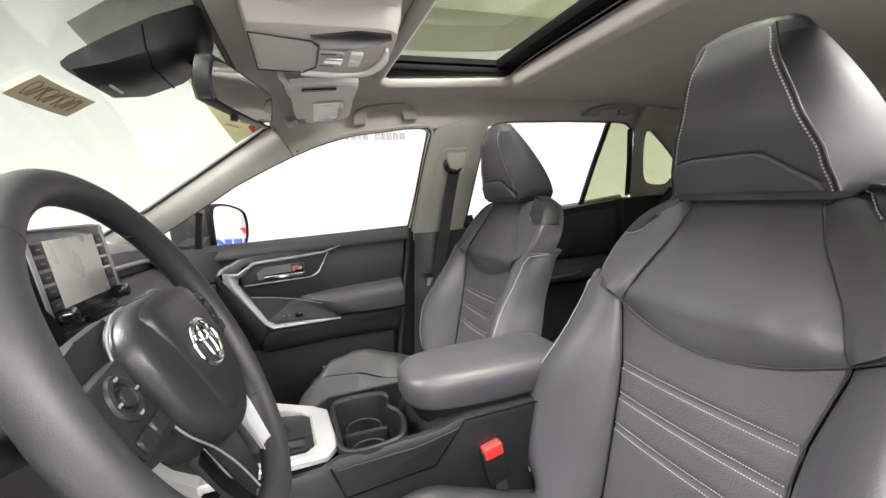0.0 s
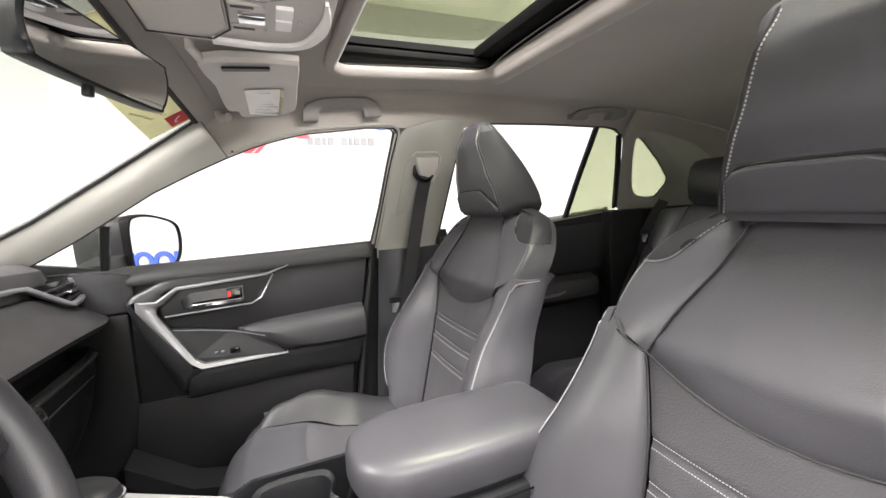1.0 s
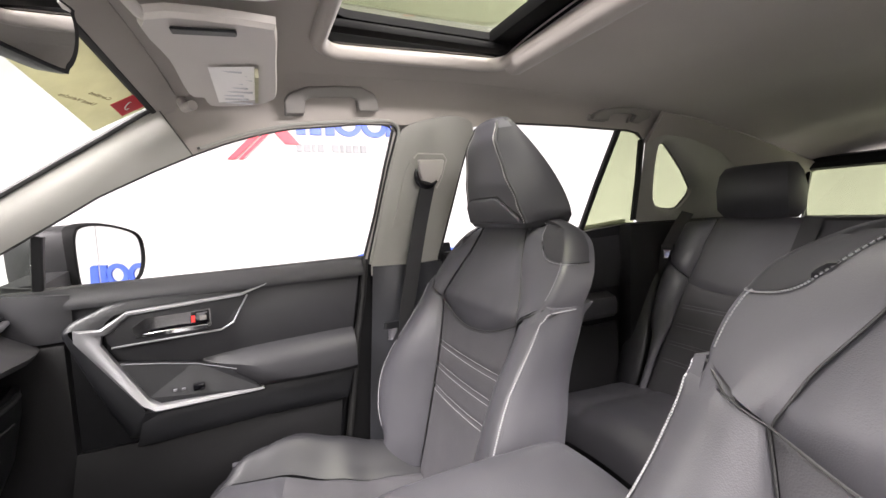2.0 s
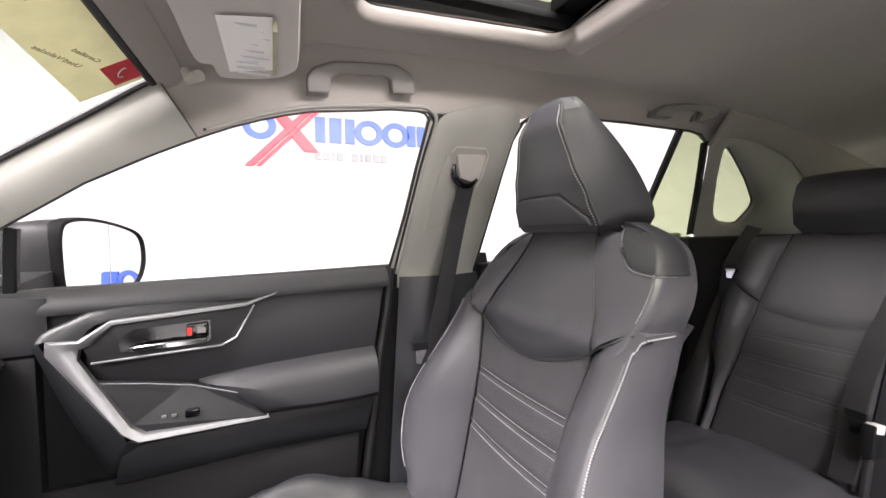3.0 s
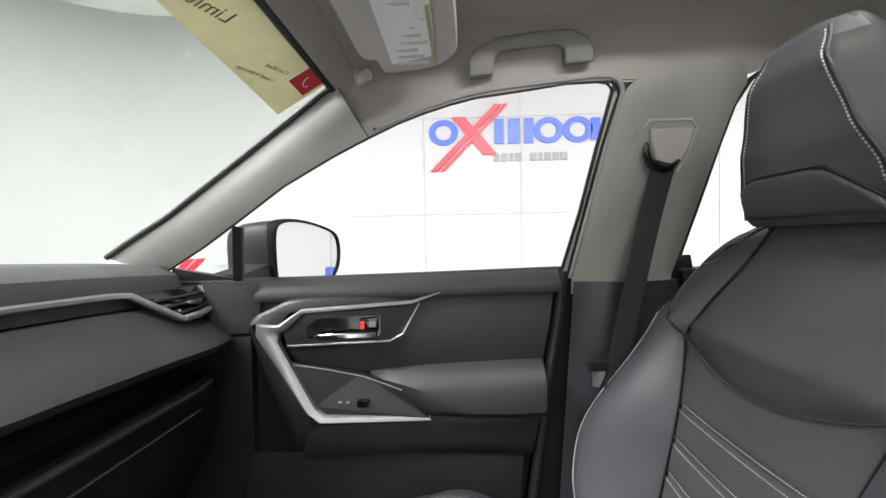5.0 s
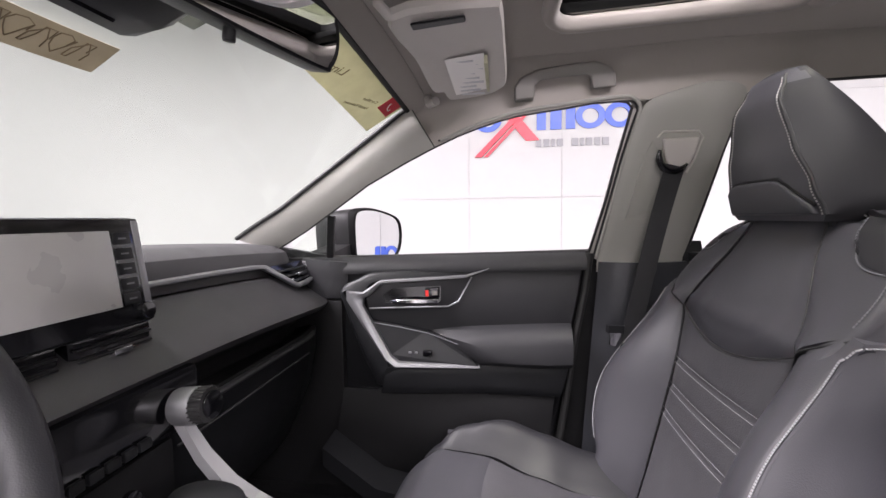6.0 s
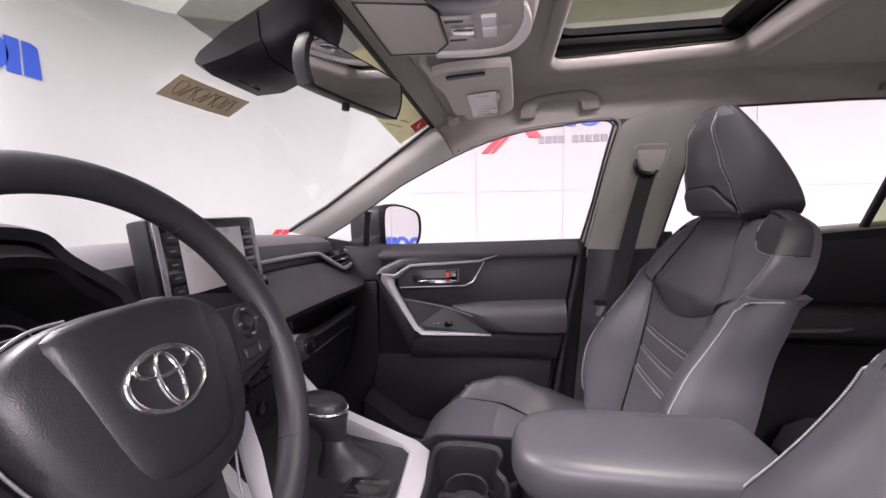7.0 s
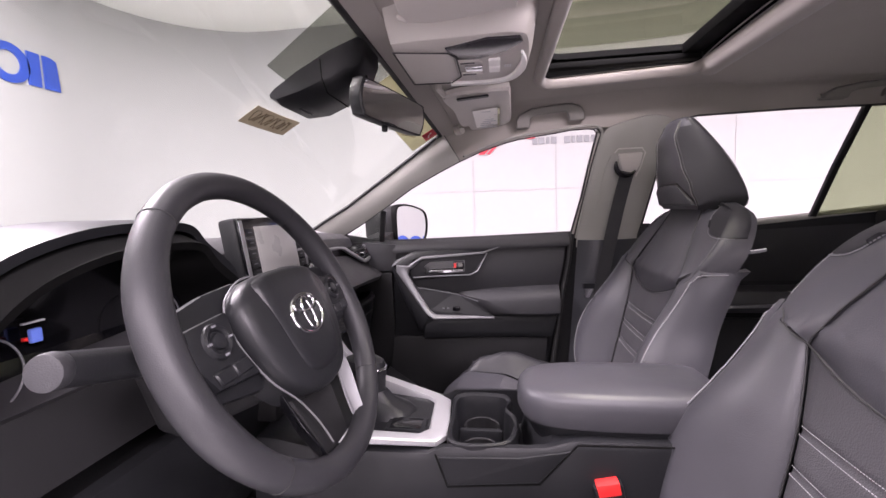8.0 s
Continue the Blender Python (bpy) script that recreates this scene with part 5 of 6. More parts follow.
    def lipring(g, z):
        return [(mid.x + (p.x - mid.x) * g, mid.y + (p.y - mid.y) * g, z + 0.5 * (p.z - 0.784)) for p in lip]

    cup = part("cup_holder", loft([lipring(1.0, 0.69), lipring(1.0, 0.775), lipring(0.99, 0.785), lipring(0.95, 0.787), lipring(0.87, 0.783), lipring(0.84, 0.770), lipring(0.80, 0.712), lipring(0.2, 0.711)], True, False), PLASTIC, c, "dark plastic cup holder")
    for y in (cy + 0.026, cy - 0.058):
        well = [[(-0.232 + r * math.cos(k * math.tau / 28), y + r * math.sin(k * math.tau / 28), zz) for k in range(28)] for r, zz in ((0.039, 0.712), (0.039, 0.742), (0.036, 0.744), (0.034, 0.742), (0.034, 0.714))]
        part("cup_well", loft(well, True, False), PLASTIC_LOW, cup)
        part("well_floor", drum((-0.232, y, 0.7135), (0, 0, 1), 0.033, 0.002, 28, 0), RUBBER, cup, "black rubber floor")
    part("divider", box((-0.275, cy - 0.022, 0.712), (-0.19, cy - 0.010, 0.758), 0.004), PLASTIC, cup)
    # armrest lid: rounded tongue
    key = [(-0.157, 0.0), (-0.145, 0.055), (-0.10, 0.085), (0.0, 0.095), (0.12, 0.093), (0.20, 0.085), (0.215, 0.05), (0.215, -0.05), (0.20, -0.085), (0.12, -0.093), (0.0, -0.095), (-0.10, -0.085), (-0.145, -0.055)]
    lid = [(p.x, p.y) for p in smooth_line([(x, y, 0) for x, y in key], 4, True)]
    rings = []
    for g, zz in ((0.90, 0.806), (0.97, 0.810), (1.0, 0.822), (1.0, 0.845), (0.985, 0.857), (0.94, 0.866), (0.82, 0.872), (0.5, 0.876), (0.2, 0.877)):
        rings.append([(0.03 + (x - 0.03) * (g if g > 0.9 else g), cy - 0.012 + y * g, zz) for x, y in lid])
    arm = part("armrest", loft(rings), LEATHER, c, "padded black leather armrest lid")
    rings = []
    for g, zz in ((0.86, 0.775), (0.92, 0.80), (0.95, 0.812)):
        rings.append([(0.03 + (x - 0.03) * g, cy - 0.012 + y * g, zz) for x, y in lid])
    part("armrest_base", loft(rings), PLASTIC, c)
    # creased side panels below the cup holder, and the shut line of the armrest box
    for s in (1, -1):
        yy = lambda x, z, s=s: cy + s * (half(x) + 0.006 * min(max((ts(x) - z) / 0.1, 0), 1) + 0.001)  # noqa: E731
        edge = [(-0.309, 0.770), (-0.288, 0.712), (-0.125, 0.724), (-0.062, 0.795)]
        part("crease", tube([(a, yy(a, b), b) for a, b in edge], 0.0016, 6), FRAME_BLACK, c)
        part("side_panel", slab([(a, yy(a, b) - s * 0.002, b) for a, b in ((-0.304, 0.766), (-0.285, 0.716), (-0.127, 0.728), (-0.072, 0.786), (-0.16, 0.770))], (0, s * 0.004, 0), 0.001, 1), PLASTIC, c, smooth=False)
        part("shut_line", tube([(x, yy(x, 0.79), 0.797) for x in (-0.062, 0.05, 0.24)], 0.0016, 6), FRAME_BLACK, c)
    return c


centre_console()


def buckle(x, y, z, lean=0.0, button=RED, look_="red"):
    b = thing("belt_buckle", (x, y, z - 0.16), f"black seat belt buckle with a {look_} release button beside the seat", "buckle")
    m = Matrix.Translation((x, y, z)) @ pose(0, 0, 0, 0, lean, 0)

    def pb(lo, hi, bev):
        bm = box(lo, hi, bev)
        bmesh.ops.transform(bm, matrix=m, verts=bm.verts[:])
        return bm

    part("housing", pb((-0.024, -0.012, -0.075), (0.024, 0.012, 0.0), 0.006), PLASTIC, b)
    part("button", pb((-0.019, -0.013, -0.018), (0.019, 0.009, 0.004), 0.003), button, b, f"{look_} button")
    part("stem", pb((-0.013, -0.006, -0.22), (0.013, 0.006, -0.07), 0.003), WEBBING, b)
    return b


buckle(-0.015, -0.145, 0.738, -12)


# ---- front passenger door ----
def door_y(x, z):
    """Depth of the door's trim face."""
    return 0.728 - 0.036 * max(0.0, min(1.0, (-0.20 - x) / 0.37)) - 0.03 * max(0.0, min(1.0, (0.95 - z) / 0.15))


def plate(pts, y_off=0.0, depth=0.012, bevel=0.002, bm=None):
    """A plate on the door's face from (x, z) corners."""
    return slab([(x, door_y(x, z) + y_off, z) for x, z in pts], (0, depth, 0), bevel, 2, bm)


def front_door():
    d = thing("door_front", (-0.3, 0.76, 0.42), "closed front passenger door with black lining and silver trim", "door", kind="structure")
    base = [(-0.68, 1.070), (-0.4, 1.078), (0.066, 1.092), (0.050, 1.0), (0.033, 0.90), (0.007, 0.715), (-0.012, 0.60), (-0.06, 0.43), (-0.68, 0.43)]
    part("lining", slab([(x, 0.738, z) for x, z in base], (0, 0.05, 0), 0.004, 1), PLASTIC, d, "dark grained plastic lining")

    def belt(u, v):
        x = -0.70 + 0.768 * u
        z = 1.078 + 0.018 * u
        a = v * math.pi * 0.6
        return (x, 0.760 - 0.036 * math.sin(a) - 0.004 * v, z + 0.012 * math.cos(a) - 0.034 * v)

    part("belt_pad", sheet(belt, 20, 10, 0.012, 0, (0, -1, 0.3)), SOFT, d, "soft top edge of the door")

    def mid(u, v):
        x = -0.53 + 0.585 * u - 0.03 * (1 - v) * u
        z = 0.885 + (1.045 + 0.012 * u - 0.885) * v
        return (x, 0.736 - 0.010 * math.sin(math.pi * v), z)

    part("mid_panel", sheet(mid, 16, 10, 0.01, 0, (0, -1, 0)), SOFT, d)
    # silver trim
    out = [(-0.182, 1.064), (-0.248, 1.043), (-0.482, 1.030), (-0.532, 0.997), (-0.576, 1.001), (-0.577, 0.976), (-0.466, 0.816), (-0.440, 0.796), (-0.210, 0.794)]
    inn = [(-0.188, 1.058), (-0.250, 1.035), (-0.477, 1.020), (-0.514, 0.986), (-0.530, 0.981), (-0.533, 0.962), (-0.452, 0.826), (-0.430, 0.810), (-0.212, 0.803)]
    rings = []
    for (a, b), (e, f) in zip(out, inn):
        ya, ye = door_y(a, b), door_y(e, f)
        rings.append([(a, ya + 0.012, b), (a, ya - 0.003, b), ((a * 3 + e) / 4, ya - 0.007, (b * 3 + f) / 4), ((a + e * 3) / 4, ye - 0.007, (b + f * 3) / 4), (e, ye - 0.002, f), (e, ye + 0.012, f)])
    part("silver_trim", loft(rings), SILVER, d, "satin silver trim band")
    # dark band behind the leg of the trim
    rim = [(-0.176, 1.071), (-0.240, 1.058), (-0.480, 1.053), (-0.550, 1.032), (-0.594, 1.006), (-0.592, 0.962), (-0.506, 0.774), (-0.462, 0.738), (-0.205, 0.731)]
    rings = []
    for p, q in zip(smooth_line([(x, 0, z) for x, z in rim], 4), smooth_line([(x, 0, z) for x, z in out], 4)):
        yp, yq = door_y(p.x, p.z), door_y(q.x, q.z)
        rings.append([(p.x, 0.742, p.z), (p.x, min(yp + 0.016, 0.738), p.z)]
                     + [(p.x + (q.x - p.x) * k, yp + (yq - yp) * k + 0.010 * (1 - k) ** 2 + 0.002, p.z + (q.z - p.z) * k) for k in (0.12, 0.35, 0.65, 1.0)]
                     + [(q.x, 0.742, q.z)])
    part("trim_surround", loft(rings), PLASTIC, d)
    bez = part("handle_bezel", plate([(-0.515, 0.952), (-0.298, 0.957), (-0.272, 0.972), (-0.236, 1.036), (-0.48, 1.022), (-0.528, 0.985)], 0.006, 0.008, 0.002), SOFT, d, "dark satin handle surround")
    part("bezel_line", bar4([(-0.515, door_y(-0.5, 0.95) + 0.004, 0.951), (-0.298, door_y(-0.3, 0.95) + 0.004, 0.956), (-0.270, door_y(-0.27, 0.97) + 0.004, 0.970), (-0.234, door_y(-0.23, 1.03) + 0.004, 1.036)], 0.004, 0.008, flat=(0, -1, 0)), SILVER, bez, "thin silver line")
    # no real hollow: a flat black plate paints the shade behind the handle
    part("handle_well_shade", plate([(-0.47, 0.966), (-0.325, 0.966), (-0.318, 0.972), (-0.318, 1.012), (-0.45, 1.008), (-0.475, 0.99)], 0.004, 0.004, 0), GLOSS_BLACK, bez, "flat black plate for the shaded hollow behind the handle", smooth=False)
    h = part("door_handle", bar4([(-0.455, door_y(-0.45, 0.97) - 0.001, 0.971), (-0.44, door_y(-0.44, 0.97) - 0.012, 0.973), (-0.38, door_y(-0.38, 0.97) - 0.016, 0.974), (-0.325, door_y(-0.33, 0.97) - 0.006, 0.972)], [0.006, 0.010, 0.012, 0.012], 0.008, flat=(0, -1, 0)), CHROME, bez, "chrome pull handle")
    lk = part("lock_button", plate([(-0.360, 0.981), (-0.321, 0.979), (-0.321, 1.009), (-0.360, 1.007)], -0.006, 0.010, 0.003), GLOSS_BLACK, bez, "black lock lever")
    part("lock_mark", plate([(-0.358, 0.986), (-0.350, 0.986), (-0.350, 1.002), (-0.358, 1.002)], -0.0075, 0.003, 0), RED, lk, "red lock mark", smooth=False)
    part("lock_slot", plate([(-0.340, 0.989), (-0.326, 0.989), (-0.326, 1.000), (-0.340, 1.000)], -0.0075, 0.003, 0), HANDLE, lk, smooth=False)
    # padded armrest
    rings = []
    for x, top, bot, out_ in ((-0.345, 0.878, 0.870, 0.004), (-0.31, 0.884, 0.860, 0.022), (-0.265, 0.890, 0.838, 0.040), (-0.215, 0.894, 0.806, 0.050), (-0.12, 0.900, 0.803, 0.056), (-0.03, 0.905, 0.803, 0.056), (0.028, 0.907, 0.805, 0.052)):
        b0 = 0.736
        rings.append([(x, b0, top + 0.008), (x, b0 - out_ * 0.35, top + 0.003), (x, b0 - out_ * 0.8, top - 0.012), (x, b0 - out_ * 1.08, top - (top - bot) * 0.4), (x, b0 - out_ * 1.05, bot + 0.012), (x, b0 - out_ * 0.85, bot), (x, b0, bot)])
    part("armrest", loft(rings), SOFT, d, "padded black leather armrest")
    wedge = slab([(-0.512, door_y(-0.51, 0.92) + 0.008, 0.918), (-0.36, 0.716, 0.888), (-0.27, 0.702, 0.858), (-0.212, 0.690, 0.800), (-0.43, 0.688, 0.806), (-0.455, 0.690, 0.824)], (0, 0.02, -0.004), 0.002, 1)
    pan = part("switch_panel", wedge, PLASTIC, d, "dark plastic switch panel", smooth=False)
    part("window_switch", box((-0.365, 0.686, 0.824), (-0.340, 0.700, 0.840), 0.003), GLOSS_BLACK, pan, "black window switch")
    for x in (-0.405, -0.388):
        part("mark", box((x, 0.6895, 0.830), (x + 0.008, 0.695, 0.835), 0.001), DIM_PRINT, pan, "grey printed mark")
    part("wedge_line", tube([(-0.51, 0.700, 0.912), (-0.43, 0.702, 0.900), (-0.35, 0.700, 0.885), (-0.27, 0.690, 0.860)], 0.0014, 6), DIM_PRINT, pan, "thin grey edge")

    def lower(u, v):
        x = -0.46 + 0.48 * u - 0.02 * (1 - v)
        z = 0.722 + 0.078 * v
        return (x, door_y(x, z) + 0.003 - 0.003 * math.sin(math.pi * v), z)

    part("lower_band", sheet(lower, 14, 6, 0.03, 0.003, (0, -1, 0)), PLASTIC, d)

    def pocket(u, v):
        x = -0.60 + 0.585 * u - 0.03 * (1 - v)
        z = 0.45 + 0.268 * v
        return (x, 0.708 - 0.02 * math.sin(math.pi * v) * (0.4 + 0.6 * (1 - u)), z)

    part("pocket_panel", sheet(pocket, 14, 10, 0.03, 0.003, (0, -1, 0)), PLASTIC_LOW, d, "dark plastic door pocket")
    part("edge_seal", tube([(0.078, 0.742, 1.10), (0.066, 0.742, 1.0), (0.047, 0.740, 0.90), (0.02, 0.735, 0.715), (0.0, 0.73, 0.58), (-0.05, 0.72, 0.42)], 0.010, 8), RUBBER, d, "black rubber door seal")
    # window frame, seals, division bar and the fixed corner pane
    top = [(x, yw(z) + 0.004, z) for x, z in WIN_TOP]
    part("window_seal", tube([*top, (0.120, yw(1.345) + 0.004, 1.345), (0.102, yw(1.23) + 0.004, 1.23), (0.076, 0.750, 1.10)], 0.0035, 8), RUBBER, d, "black window seal")
    post = [(0.146, 1.438), (0.145, 1.415), (0.129, 1.345), (0.110, 1.23), (0.086, 1.095)]
    part("window_frame", bar4([(x, yw(z) + 0.014, z) for x, z in post], [0.012, 0.016, 0.018, 0.018, 0.018], 0.010, flat=(0, -1, 0)), PALE, d, "pale grey window frame post")
    part("belt_seal", tube([(-0.80, 0.757, 1.085), (-0.4, 0.757, 1.090), (0.078, 0.757, 1.104)], 0.006, 8), RUBBER, d, "black window seal")
    part("division_bar", bar4([(-0.648, 0.758, 1.083), (-0.637, yw(1.15) + 0.016, 1.15), (-0.624, yw(1.208) + 0.018, 1.208)], 0.022, 0.014, flat=(0, -1, 0)), PLASTIC_LOW, d, "black division bar")
    corner = part("corner_pane", slab([(-0.79, 0.748, 1.09), (-0.655, 0.748, 1.085), (-0.63, 0.698, 1.208)], (0, 0.004, 0)), CLEAR, d, "fixed corner glass", smooth=False)
    corner.visible_shadow = False
    part("mirror_sail", slab([(-0.80, 0.752, 1.075), (-0.60, 0.752, 1.075), (-0.655, 0.752, 1.094), (-0.80, 0.752, 1.12)], (0, 0.01, 0), 0.002, 1), PLASTIC_LOW, d)
    return d


front_door()


def side_mirror():
    m = thing("wing_mirror", (-0.68, 0.82, 1.06), "black wing mirror outside the passenger door", "mirror")
    n = Vector((1, -0.3, 0)).normalized()
    e = Vector((0.3, 1, 0)).normalized()
    c = Vector((-0.585, 1.02, 1.138))
    pl_ = lambda a, z, w=0.0: c + e * a + Vector((0, 0, z)) + n * w  # noqa: E731
    face = [(p.x, p.y) for p in smooth_line([(-0.140, 0.060, 0), (-0.118, 0.086, 0), (-0.05, 0.092, 0), (0.04, 0.082, 0), (0.125, 0.058, 0), (0.150, 0.015, 0), (0.142, -0.045, 0), (0.10, -0.082, 0), (0.0, -0.090, 0), (-0.10, -0.088, 0), (-0.134, -0.066, 0), (-0.142, 0.0, 0)], 4, True)]
    rings = []
    for g, w in ((0.94, -0.004), (1.04, -0.002), (1.07, -0.014), (1.08, -0.05), (1.02, -0.10), (0.82, -0.145), (0.45, -0.168)):
        rings.append([pl_(a * g + 0.22 * min(w + 0.01, 0), z * g - 0.006 * (g > 1), w) for a, z in face])
    part("housing", loft(rings), PLASTIC_LOW, m, "black plastic housing")
    rim = [[pl_(a * g, z * g, w) for a, z in face] for g, w in ((0.955, -0.002), (0.96, 0.008), (0.985, 0.012), (1.03, 0.010), (1.06, 0.0), (1.055, -0.016), (0.955, -0.002))]
    part("rim", loft(rim, True, False), FRAME_BLACK, m, "black rim")
    part("mirror_glass", slab([pl_(a * 0.965, z * 0.965, 0.003) for a, z in face], n * 0.003), MIRROR, m, "mirror glass", smooth=False)
    part("foot", loft([[(-0.72 + dx, 0.76, 1.065 + dz), (-0.64 + dx, 0.76, 1.065 + dz), (-0.64 + dx, 0.76, 1.10 + dz), (-0.72 + dx, 0.76, 1.10 + dz)] if k == 0 else [(-0.70, 0.90, 1.07), (-0.63, 0.90, 1.07), (-0.63, 0.90, 1.12), (-0.70, 0.90, 1.12)] for k, dx, dz in ((0, 0, 0), (1, 0, 0))]), PLASTIC_LOW, m, "black mirror foot")
    return m


side_mirror()


# ---- rear door ----
def rear_door(s):
    d = thing("door_rear", (0.7, s * 0.76, 0.42), "closed rear door with black lining and silver armrest tip", "door", "rear doors", kind="structure")
    Y = lambda v: s * v  # noqa: E731
    part("lining", slab([(x, Y(0.738), z) for x, z in ((0.33, 1.10), (0.7, 1.122), (1.10, 1.160), (1.10, 0.60), (0.95, 0.43), (0.40, 0.43))], (0, s * 0.05, 0), 0.004, 1), PLASTIC, d, "dark grained plastic lining")
    part("belt_pad", tube([(0.38, Y(0.748), 1.103), (0.7, Y(0.748), 1.124), (1.10, Y(0.748), 1.162)], 0.013, 10), PILLAR, d, "pale grey top edge")
    part("mid_panel", sheet(lambda u, v: (0.36 + 0.70 * u, Y(0.728 - 0.008 * math.sin(math.pi * v)), 0.92 + (1.085 + 0.03 * u - 0.92) * v), 8, 6, 0.01, 0, (0, -s, 0)), SOFT, d)
    rings = []
    for x, o in ((0.40, 0.03), (0.50, 0.055), (0.80, 0.06), (1.0, 0.05)):
        rings.append([(x, Y(0.735), 0.905), (x, Y(0.735 - o * 0.8), 0.89), (x, Y(0.735 - o), 0.87), (x, Y(0.735 - o * 0.95), 0.83), (x, Y(0.735 - o * 0.7), 0.815), (x, Y(0.735), 0.815)])
    arm = part("armrest", loft(rings), LEATHER, d, "padded armrest")
    part("silver_tip", bar4([(0.50, Y(0.674), 0.838), (0.65, Y(0.672), 0.842), (0.78, Y(0.672), 0.846), (0.86, Y(0.690), 0.858)], 0.010, 0.010, flat=(0, -s, 0)), SILVER, arm, "satin silver armrest trim")
    part("handle", bar4([(0.60, Y(0.715), 1.02), (0.68, Y(0.712), 1.025), (0.72, Y(0.716), 1.03)], 0.014, 0.010, flat=(0, -s, 0)), CHROME, d, "chrome pull handle")
    part("lower_panel", sheet(lambda u, v: (0.40 + 0.62 * u, Y(0.715 - 0.015 * math.sin(math.pi * v)), 0.45 + 0.34 * v), 8, 8, 0.02, 0, (0, -s, 0)), PLASTIC_LOW, d)
    part("window_seal", tube([*[(x, Y(yw(z) + 0.004), z) for x, z in REAR_TOP], (1.09, Y(yw(1.30) + 0.004), 1.30), (1.130, Y(yw(1.17) + 0.004), 1.17)], 0.0045, 8), RUBBER, d, "black window seal")
    part("division_bar", bar4([(0.868, Y(yw(1.14) + 0.004), 1.14), (0.885, Y(yw(1.30) + 0.004), 1.30), (0.911, Y(yw(1.474) + 0.004), 1.474)], 0.020, 0.014, flat=(0, -s, 0)), PLASTIC_LOW, d, "black division bar")
    part("frame_post", bar4([(1.118, Y(yw(1.17) + 0.004), 1.17), (1.074, Y(yw(1.32) + 0.004), 1.32), (1.030, Y(yw(1.45) + 0.004), 1.45)], 0.022, 0.014, flat=(0, -s, 0)), PLASTIC_LOW, d, "black frame post")
    pane = part("fixed_pane", slab([(0.87, Y(yw(1.14) + 0.004), 1.14), (1.125, Y(yw(1.16) + 0.004), 1.16), (1.04, Y(yw(1.44) + 0.004), 1.44), (1.0, Y(yw(1.47) + 0.004), 1.47), (0.911, Y(yw(1.474) + 0.004), 1.474)], (0, s * 0.004, 0)), TINT, d, "fixed green-tinted pane", smooth=False)
    pane.visible_shadow = False
    return d


rear_door(1)
rear_door(-1)


# ---- roof fittings ----
def overhead_console():
    o = thing("overhead_console", (-0.25, 0.0, 1.56), "pale grey overhead console with reading lamps and switches", "console")
    z = 1.485
    key = [(-0.350, 0.128), (-0.368, 0.10), (-0.368, -0.09), (-0.345, -0.118), (-0.20, -0.132), (-0.148, -0.128), (-0.130, -0.10), (-0.122, 0.0), (-0.128, 0.07), (-0.160, 0.118), (-0.20, 0.130)]
    lid = [(p.x, p.y) for p in smooth_line([(x, y, 0) for x, y in key], 5, True)]
    rings = []
    for g, zz in ((1.10, 1.565), (1.04, 1.515), (1.0, z + 0.010), (0.98, z + 0.002), (0.94, z), (0.3, z - 0.002)):
        rings.append([(-0.26 + (x + 0.26) * g, y * g, zz + 0.03 * max(-0.25 - x, 0)) for x, y in lid])
    part("body", loft(rings), PALE, o, "pale grey moulded body")

    def zt(x):
        return z - 0.004 + 0.03 * max(-0.25 - x, 0)

    part("glasses_lid", slab([(x, y, zt(x)) for x, y in ((-0.362, 0.095), (-0.362, -0.085), (-0.272, -0.07), (-0.262, -0.05), (-0.262, 0.055), (-0.285, 0.095))], (0, 0, 0.006), 0.003, 2), PALE, o, "pale grey glasses compartment lid")
    part("lid_groove", tube([(x, y, zt(x) - 0.0005) for x, y in ((-0.366, 0.100), (-0.366, -0.090), (-0.270, -0.074), (-0.258, -0.050), (-0.258, 0.058), (-0.283, 0.100))], 0.0014, 6, True), RUBBER, o)
    part("lens", slab([(x, y, zt(x)) for x, y in ((-0.274, -0.092), (-0.256, -0.036), (-0.215, -0.033), (-0.168, -0.062), (-0.140, -0.098), (-0.146, -0.118), (-0.20, -0.122))], (0, 0, 0.006), 0.002, 2), SMOKED, o, "smoked dark lamp lens")
    edge = smooth_line([(-0.285, 0.108, zt(-0.285)), (-0.215, 0.112, zt(-0.2)), (-0.165, 0.100, zt(-0.16)), (-0.142, 0.060, zt(-0.14)), (-0.134, 0.0, zt(-0.13)), (-0.140, -0.055, zt(-0.14))], 5)
    part("lens", bar4(edge, [0.018] * (len(edge) - 8) + [0.016, 0.015, 0.013, 0.011, 0.009, 0.007, 0.005, 0.004], 0.006, flat=(0, 0, -1)), LABEL, o, "white lamp lens strip")
    for y in (-0.020, 0.046):
        rock = part("rocker", slab([(-0.256, y - 0.007, zt(-0.25) - 0.001), (-0.216, y - 0.007, zt(-0.25) - 0.001), (-0.210, y + 0.007, zt(-0.25) - 0.001), (-0.256, y + 0.007, zt(-0.25) - 0.001)], (0, 0, 0.006), 0.002, 1), PALE, o, "pale rocker switch")
        part("finger_slot", slab([(-0.253, y - 0.003, zt(-0.25) - 0.0018), (-0.226, y - 0.002, zt(-0.25) - 0.0018), (-0.226, y + 0.003, zt(-0.25) - 0.0018), (-0.253, y + 0.003, zt(-0.25) - 0.0018)], (0, 0, 0.003)), PLASTIC, rock, "dark finger slot", smooth=False)
    part("sos_button", box((-0.246, 0.0, z - 0.008), (-0.212, 0.026, z), 0.003), CHROME, o, "shiny square button")
